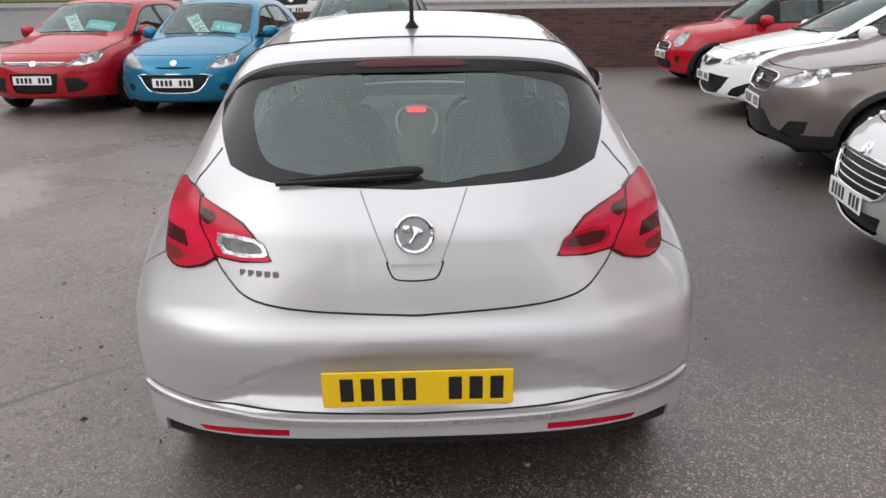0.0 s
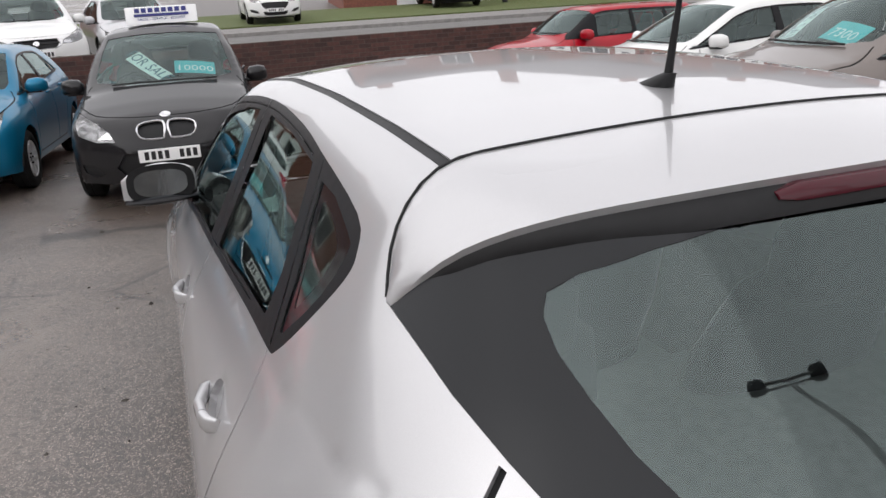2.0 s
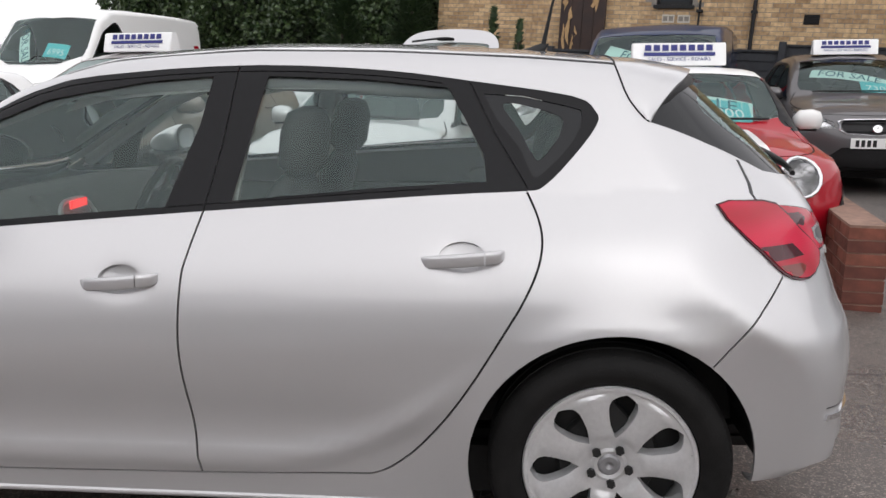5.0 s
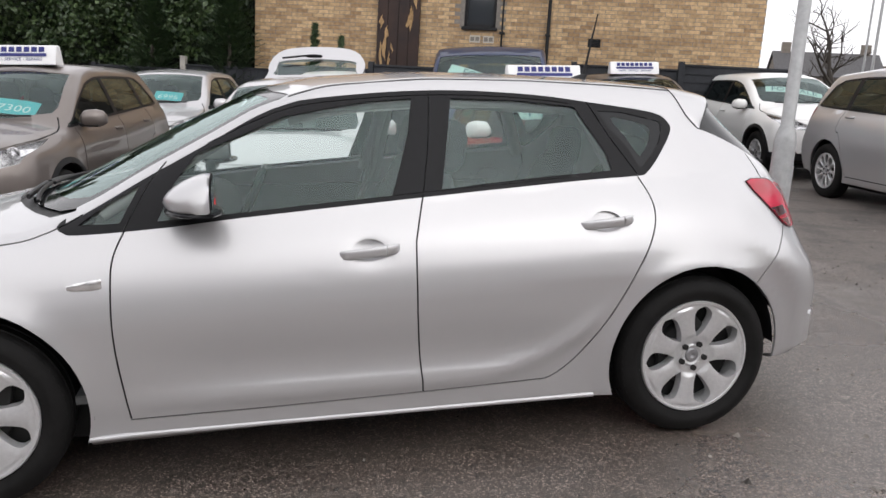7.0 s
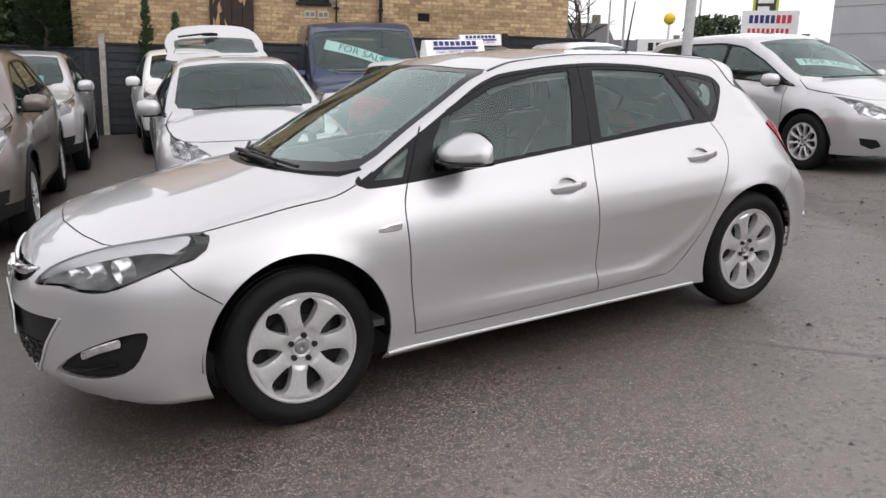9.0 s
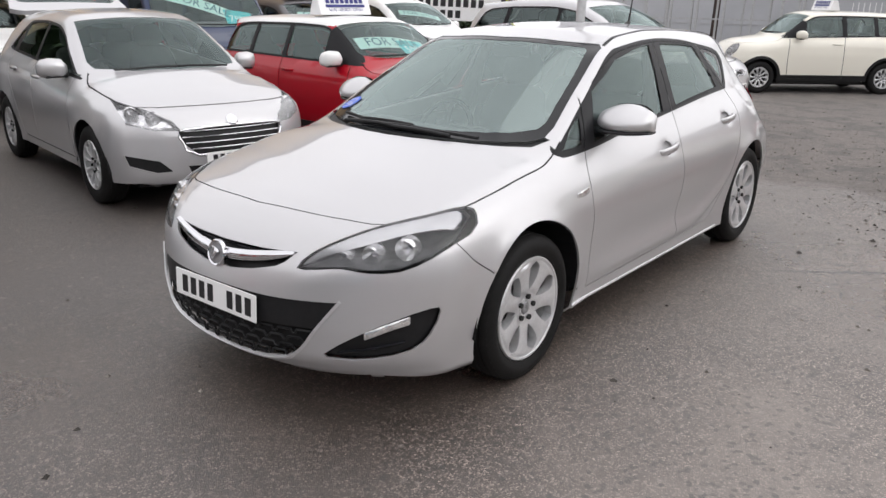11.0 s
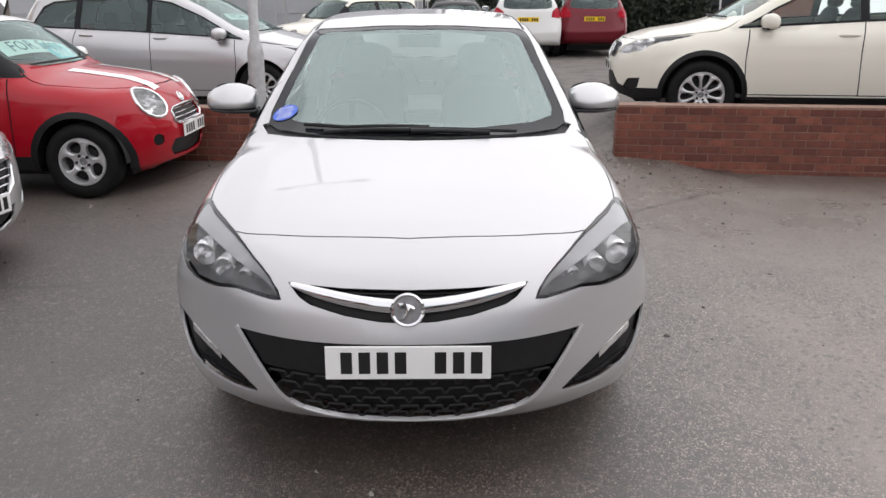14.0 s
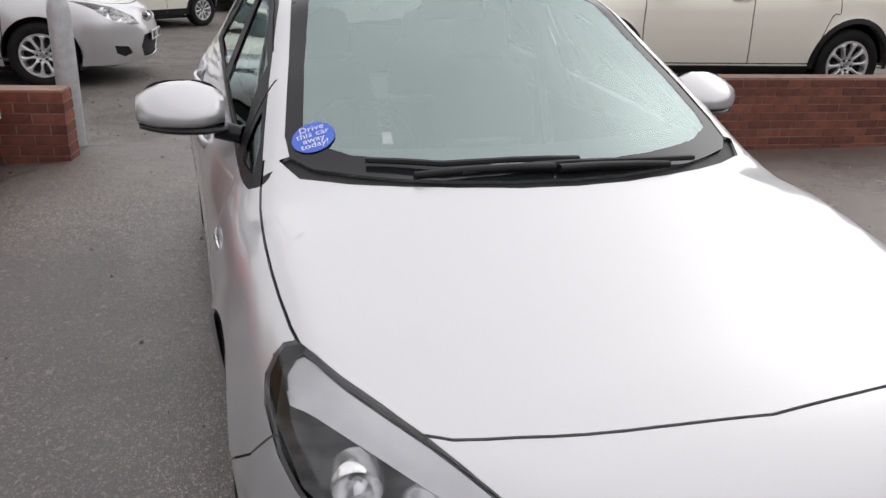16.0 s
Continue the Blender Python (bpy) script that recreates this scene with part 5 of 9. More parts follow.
    base = mix(ramp(stones.outputs["Color"], .24, .18, 0, .7), base, (.040, .035, .033))
    # hairline cracks and broad damp and dry blotches
    bend = n.new("ShaderNodeMix")
    bend.data_type = "RGBA"
    bend.inputs["Factor"].default_value = .16
    soft = n.new("ShaderNodeTexNoise")
    soft.inputs["Scale"].default_value, soft.inputs["Detail"].default_value = 1.6, 5
    l.new(tc.outputs["Object"], soft.inputs["Vector"])
    l.new(tc.outputs["Object"], bend.inputs["A"])
    l.new(soft.outputs["Color"], bend.inputs["B"])
    crack = n.new("ShaderNodeTexVoronoi")
    crack.feature = "DISTANCE_TO_EDGE"
    crack.inputs["Scale"].default_value = .34
    l.new(bend.outputs["Result"], crack.inputs["Vector"])
    crack_at = math_node("MULTIPLY", ramp(crack.outputs["Distance"], .0025, .0055, .75, 0), ramp(noise_node(.8, 3), .46, .54))
    base = mix(crack_at, base, (.016, .013, .012))
    base = mix(ramp(noise_node(.22, 4), .45, .65, 0, .30), base, (.060, .050, .045))
    # wet through: darker and deeper in colour, with a shine
    wet = n.new("ShaderNodeHueSaturation")
    wet.inputs["Value"].default_value, wet.inputs["Saturation"].default_value = .75, 1.25
    l.new(base, wet.inputs["Color"])
    l.new(wet.outputs["Color"], b.inputs["Base Color"])
    b.inputs["IOR"].default_value = 1.62
    l.new(math_node("MAXIMUM", ramp(wide, .35, .62, .48, .24), math_node("MAXIMUM", ramp(strip_, -1.8, -1.0, .8, .2), ramp(lane, .8, 1.4, .2, .50))), b.inputs["Roughness"])
    bp = n.new("ShaderNodeBump")
    bp.inputs["Strength"].default_value, bp.inputs["Distance"].default_value = .7, .006
    b.inputs["Specular IOR Level"].default_value = 1.0
    l.new(noise_node(160, 3), bp.inputs["Height"])
    l.new(bp.outputs["Normal"], b.inputs["Normal"])
    return m

# ---- the yard ----
def ground_height(x, y):
    """Height above the yard's own plane: level ground beyond its ends."""
    t = math.tan(radians(SLOPE))
    # slightly higher ground behind the low wall
    edge = -1.25 - .12 * (x + 1.86)
    rise = .20 * smoother((-1.7 - x) / .7) * smoother((edge - .15 - y) / .4) * smoother((y + 7) / 3) * smoother((x + 14) / 4)
    rise = rise - .12 * smoother((-2.1 - x) / .9) * smoother((y - edge + .3) / .3) * smoother((edge + 1.7 - y) / 1.2)
    # the road beyond the brick wall lies higher than the yard
    rise = rise + .45 * smoother((y - 14.2) / .6)
    # the hatchback stands on a slight swell
    rise = rise + (.040 - .0095 * (y - .78)) * smoother((2.8 - np.abs(x)) / 1.6) * smoother((y + 2.5) / 2.2) * smoother((6.2 - y) / 2.2)
    return np.where(y > 15, (y - 15) * t, np.where(y < -17, (y + 17) * t, 0.0)) + rise


def smoother(q):
    q = np.clip(q, 0, 1)
    return q * q * (3 - 2 * q)


def spread(a, b, n, fine):
    """Steps from a to b that lie close about 0."""
    u = np.linspace(-1, 1, n)
    v = np.sign(u) * (np.abs(u) * fine + (1 - fine) * np.abs(u) ** 5)
    return np.where(v < 0, -v * a, v * b)


xs, ys = spread(-900, 900, 121, .03), spread(-900, 900, 121, .03)
gv, gf = [], []
for y in ys:
    for x in xs:
        gv.append(tuple(LOT @ Vector((x, y, float(ground_height(x, y))))))
n = len(xs)
for i in range(len(ys) - 1):
    for j in range(n - 1):
        gf.append((i * n + j, i * n + j + 1, (i + 1) * n + j + 1, (i + 1) * n + j))
me = bpy.data.meshes.new("ground")
me.from_pydata(gv, [], gf)
me.polygons.foreach_set("use_smooth", [True] * len(me.polygons))
me.materials.append(asphalt())
tagged(new("ground", me), "worn damp tarmac of a sloping car yard", "ground", kind="structure")


def yard_point(x, y, z=0.0):
    return LOT @ Vector((x, y, float(ground_height(x, y)) + z))


def upright(x, y, deg=0.0, z=0.0):
    p = yard_point(x, y, z)
    return pose(p.x, p.y, p.z, 0, 0, deg)


# ---- parked cars round the yard ----
FOCUS = scaled(HATCH, 4.36, 1.82, 1.48, grille=[(-.01, .70), (.40, .69), (.34, .655), (-.01, .65)], lower=[(-.01, .56), (.33, .55), (.30, .36), (.26, .30), (-.01, .29)], fog=[(.40, .50), (.56, .49), (.66, .40), (.60, .33), (.42, .30)])
PEUG = scaled(HATCH, 3.96, 1.74, 1.46, .30, grille=[(-.01, .655), (.24, .655), (.20, .635), (-.01, .63)], lower=[(-.01, .56), (.41, .565), (.43, .52), (.35, .40), (.22, .345), (-.01, .335)], fog=[(.60 + .055 * math.cos(t), .40 + .05 * math.sin(t)) for t in np.linspace(0, 6.283, 11)[:-1]])
FIESTA = scaled(HATCH, 3.97, 1.73, 1.48, .31, grille=[(-.01, .655), (.25, .655), (.42, .635), (.40, .55), (.30, .455), (-.01, .44)], lower=[(-.01, .375), (.38, .38), (.34, .28), (.26, .25), (-.01, .245)], fog=[(.48, .34), (.56, .42), (.76, .46), (.74, .38), (.58, .33)], plate_z=(.42, .56))
CIVIC = scaled(HATCH, 4.30, 1.77, 1.46)
TOURER = scaled(MPV, 4.34, 1.80, 1.56, .33, grille=rounded([(.025, .75), (.20, .745), (.25, .70), (.23, .64), (.17, .615), (.05, .615), (.025, .64)], 2))
JUKE = scaled(SUV, 4.13, 1.77, 1.57)
MOKKA = scaled(SUV, 4.28, 1.78, 1.66)
FIAT = scaled(MINI, 3.55, 1.63, 1.49, .29)
QASH = SUV
QASH2 = scaled(SUV, 4.38, 1.81, 1.59, .35)
AUDI = scaled(HATCH, 3.97, 1.74, 1.42)

def raised_tailgate(car, width, y, z):
    """An open rear hatch: outer skin, glass, wiper and two gas struts."""
    gate = new("raised_tailgate")
    gate.parent, gate.matrix_basis = car, pose(0, y, z, -30)
    w = width / 2
    outer = rounded([(-w + .02, 0), (-w - .03, -.25), (-w - .05, -.5), (-w + .04, -.72), (-w + .25, -.80), (w - .25, -.80), (w - .04, -.72), (w + .05, -.5), (w + .03, -.25), (w - .02, 0)], 3)
    inner = rounded([(-w + .10, -.16), (-w + .06, -.32), (-w + .06, -.46), (-w + .14, -.54), (w - .14, -.54), (w - .06, -.46), (w - .06, -.32), (w - .10, -.16)], 3)
    n = 48

    def even(line):
        p = np.array(line + line[:1])
        d = np.r_[0, np.cumsum(np.linalg.norm(np.diff(p, axis=0), axis=1))]
        return [(float(np.interp(q, d, p[:, 0])), float(np.interp(q, d, p[:, 1]))) for q in np.linspace(0, d[-1], n, endpoint=False)]

    rise = lambda a, b: .03 - .10 * a * a + (.16 * (-b - .55) if b < -.55 else 0) + .05 * b
    a, b = even(outer), even(inner)
    bm = bmesh.new()
    loops = [[bm.verts.new((p, q, rise(p, q) - dz)) for p, q in seq] for seq, dz in ((b, .03), (b, 0), (a, 0), (a, .05))]
    for u, v in zip(loops, loops[1:]):
        for k in range(n):
            bm.faces.new((u[k], u[(k + 1) % n], v[(k + 1) % n], v[k]))
    part("gate_frame", bm, SILVER, gate, smooth=45)
    bm = bmesh.new()
    bm.faces.new([bm.verts.new((p, q, rise(p, q) - .004)) for p, q in b])
    part("gate_glass", bm, GLASS, gate)
    bm = bmesh.new()
    tube(bm, [(.0, -.56, .05), (.10, -.54, .06), (.42, -.50, .045)], .012, 8)
    blob(bm, [((-.03, -.57, .03), (.03, 0, 0), (0, 0, .02)), ((.05, -.56, .04), (.04, 0, 0), (0, 0, .025)), ((.12, -.55, .04), (.02, 0, 0), (0, 0, .015))], 10)
    part("rear_wiper", bm, BLACK, gate, smooth=50)
    for side in (-1, 1):
        bm = bmesh.new()
        tube(bm, [(side * (w - .02), -.02, -.35), (side * (w - .04), -.40, -.04)], .010, 8)
        part("gas_strut", bm, BLACK, gate)


def face_of(shape, x, z):
    p = shape.outward(np.array([[x, shape.s["L"] - 1.3, z]]), np.array([[x, shape.s["L"] + .5, z]]))[0]
    return Vector(p)


def dress(car, shape, frame="grille", slats=4, thick=.009, bar=CHROME, badge_z=None):
    """Chrome frame, slats and badge of a car's front."""
    line = shape.s[frame]
    split = min(p[0] for p in line) > 0
    sides = (-1, 1) if split else (1,)
    for side in sides:
        ring = line if split else [p for p in line if p[0] > 0] + [(-p[0], p[1]) for p in line[::-1] if p[0] > 0]
        pts = rounded(ring, 2)
        bm = bmesh.new()
        tube(bm, [tuple(face_of(shape, side * x, z) + Vector((0, .002, 0))) for x, z in pts + pts[:1]], thick, 6)
        part("grille_frame", bm, CHROME, car, smooth=60)
    zs = [p[1] for p in line]
    z0, z1 = min(zs), max(zs)
    for k in range(slats):
        z = z0 + (z1 - z0) * (k + .5) / slats
        xs = [x for x in np.linspace(-.6, .6, 61) if inside([(abs(p[0]) if p[0] > 0 else -.01, p[1]) for p in line], abs(x) + (0 if split else .0001), z)]
        for grp in ([q for q in xs if q < 0], [q for q in xs if q > 0]) if split else (xs,):
            if len(grp) > 3:
                bm = bmesh.new()
                tube(bm, [tuple(face_of(shape, x, z) - Vector((0, .010, 0))) for x in grp[::3] + grp[-1:]], .0055, 6)
                part("grille_slat", bm, bar, car, smooth=60)
    if badge_z:
        p = face_of(shape, 0, badge_z)
        q = face_of(shape, 0, badge_z + .03)
        tilt = math.degrees(math.atan2(p.y - q.y, .03))
        bm = bmesh.new()
        lathe(bm, [(0, .0001), (.008, .02), (.010, .040), (.004, .048), (-.01, .048)], 20, axis="z")
        ob = part("badge", bm, CHROME, car, "round chrome badge", smooth=40)
        ob.matrix_basis = pose(0, p.y + .002, badge_z, 90 - tilt, 0, 180)


def bonnet_stripes(car, shape):
    """Two white stripes along the bonnet."""
    s = shape.s
    for side in (-1, 1):
        ys = np.linspace(s["screen"][0][1] + .09, s["L"] - .20, 14)
        vs, fs = [], []
        for y in ys:
            for x in (.20, .255, .31):
                p = shape.outward(np.array([[side * x, y, .3]]), np.array([[side * x, y + .0001, 2.0]]))
                vs.append(tuple((p + shape.normal(p) * .004)[0]))
        for i in range(len(ys) - 1):
            for j in range(2):
                fs.append((i * 3 + j, i * 3 + j + 1, i * 3 + j + 4, i * 3 + j + 3))
        me = bpy.data.meshes.new("bonnet_stripe")
        me.from_pydata(vs, [], fs)
        me.materials.append(WHITE)
        me.polygons.foreach_set("use_smooth", [True] * len(fs))
        share("bonnet_stripe", me, car)


def lamp_rings(car, shape):
    """Chrome rings round the headlamps."""
    for side in (-1, 1):
        pts = shape.s["lamp"]
        bm = bmesh.new()
        tube(bm, [tuple(face_of(shape, side * x, z) + Vector((0, .003, 0))) for x, z in pts + pts[:1]], .013, 8)
        part("lamp_ring", bm, CHROME, car, smooth=60)


def put(kind, name, x, y, deg, mat, label, *, z=0.0, sign=None, banner=None, price=None, bend=.05, dressed=None, **kw):
    # beyond the wall the ground is level
    m = upright(x, y, deg, z) @ pose(0, -kind["L"], 0) if y > 14 else nose(x, y, deg, kind["L"]) @ pose(0, 0, z)
    car, sh = parked(kind, name, m, mat, label, **kw)
    sc = kind["screen"]
    ymid = (sc[0][1] + sc[-1][1]) / 2
    if banner:
        bx, by, ang, w = banner
        screen_card(car, sh, m, bx, ymid + by, w, .17, ang, "FOR SALE", .17, PAPER_MINT, INK_TEAL, 0, "sale_banner", "pale sale banner taped inside a windscreen", "banner", bend)
    if price:
        px, py, txt = price
        screen_card(car, sh, m, px, ymid + py, .40, .24, 0, txt, .15, PAPER_TEAL, INK_PALE, -.03, "price_card", "teal price card inside a windscreen", "price card")
    if dressed is not None:
        dress(car, sh, **dressed)
    if sign is not None:
        roof_sign(m, sh, sign)
    return car, sh

# ---- the silver hatchback in the middle of the yard ----
ASTRA["bumps"] += tuple((lambda y, z, a=a, b=b: -.012 * np.exp(-((y - a) / .055) ** 2 - ((z - b) / .036) ** 2)) for a, b in ((2.074, .857), (1.163, .925)))
CAR = LOT @ pose(0, 0, 0)
body = Shape(ASTRA)
hatch = thing("silver_hatchback", CAR, "bright silver five-door hatchback, clean, with seven-spoke wheels", "car")
back_low = lambda c, n: n.y < -.05 and c.z < .75
R_ = Region
DLO = rounded([(3.115, .962), (3.09, .943), (3.04, .937), (2.76, .953), (2.517, .976), (1.865, 1.027), (1.25, 1.070), (1.01, 1.082), (.955, 1.095), (.882, 1.163), (.815, 1.245), (.817, 1.284), (.88, 1.323), (1.15, 1.363), (1.4, 1.394), (1.75, 1.410), (2.116, 1.392), (2.385, 1.348), (2.735, 1.187), (2.942, 1.077), (3.07, .998)], 3)
seam_a = rounded([(2.895, .948), (2.93, .87), (2.941, .775), (2.94, .551), (2.911, .296)], 4, False)
seam_b = rounded([(1.865, 1.03), (1.895, .92), (1.907, .847), (1.909, .624), (1.885, .310)], 4, False)
seam_c = rounded([(1.0, 1.08), (.972, 1.02), (.961, .965), (.972, .90), (1.008, .82), (1.055, .742), (1.165, .56), (1.27, .42), (1.355, .346), (1.41, .322)], 3, False)
sill_line = [(1.41, .322), (1.885, .310), (2.40, .300), (2.911, .296)]
side_low = lambda c, n: n.x < -.3
tail_in = lambda c, n: n.y < -.05 and c.z > .8
tail_out = lambda c, n: c.x < -.5 and c.y < .6 and .8 < c.z < 1.1 and n.x < -.1
LAMP_IN = rounded([(.642, 1.028), (.56, 1.018), (.465, .988), (.415, .935), (.387, .903), (.40, .892), (.548, .890), (.60, .962)], 2)
LAMP_OUT = rounded([(.508, 1.046), (.446, .972), (.388, .920), (.33, .866), (.27, .842), (.215, .845), (.172, .887), (.25, .962), (.325, 1.034), (.42, 1.050)], 2)


def shrunk(line, by):
    """An outline drawn in towards its middle by so many metres."""
    p = np.array(line)
    c = p.mean(0)
    d = p - c
    return [tuple(q) for q in c + d * (1 - by / np.maximum(np.linalg.norm(d, axis=1, keepdims=True), .02))]


def inset(line, by):
    """A closed outline moved inwards, square to its edges."""
    p = np.array(line)
    t = np.roll(p, -1, 0) - np.roll(p, 1, 0)
    t /= np.maximum(np.linalg.norm(t, axis=1, keepdims=True), 1e-6)
    n = np.stack([-t[:, 1], t[:, 0]], 1)
    area = np.sum(p[:, 0] * np.roll(p[:, 1], -1) - p[:, 1] * np.roll(p[:, 0], -1))
    return [tuple(q) for q in p + n * by * (1 if area > 0 else -1)]


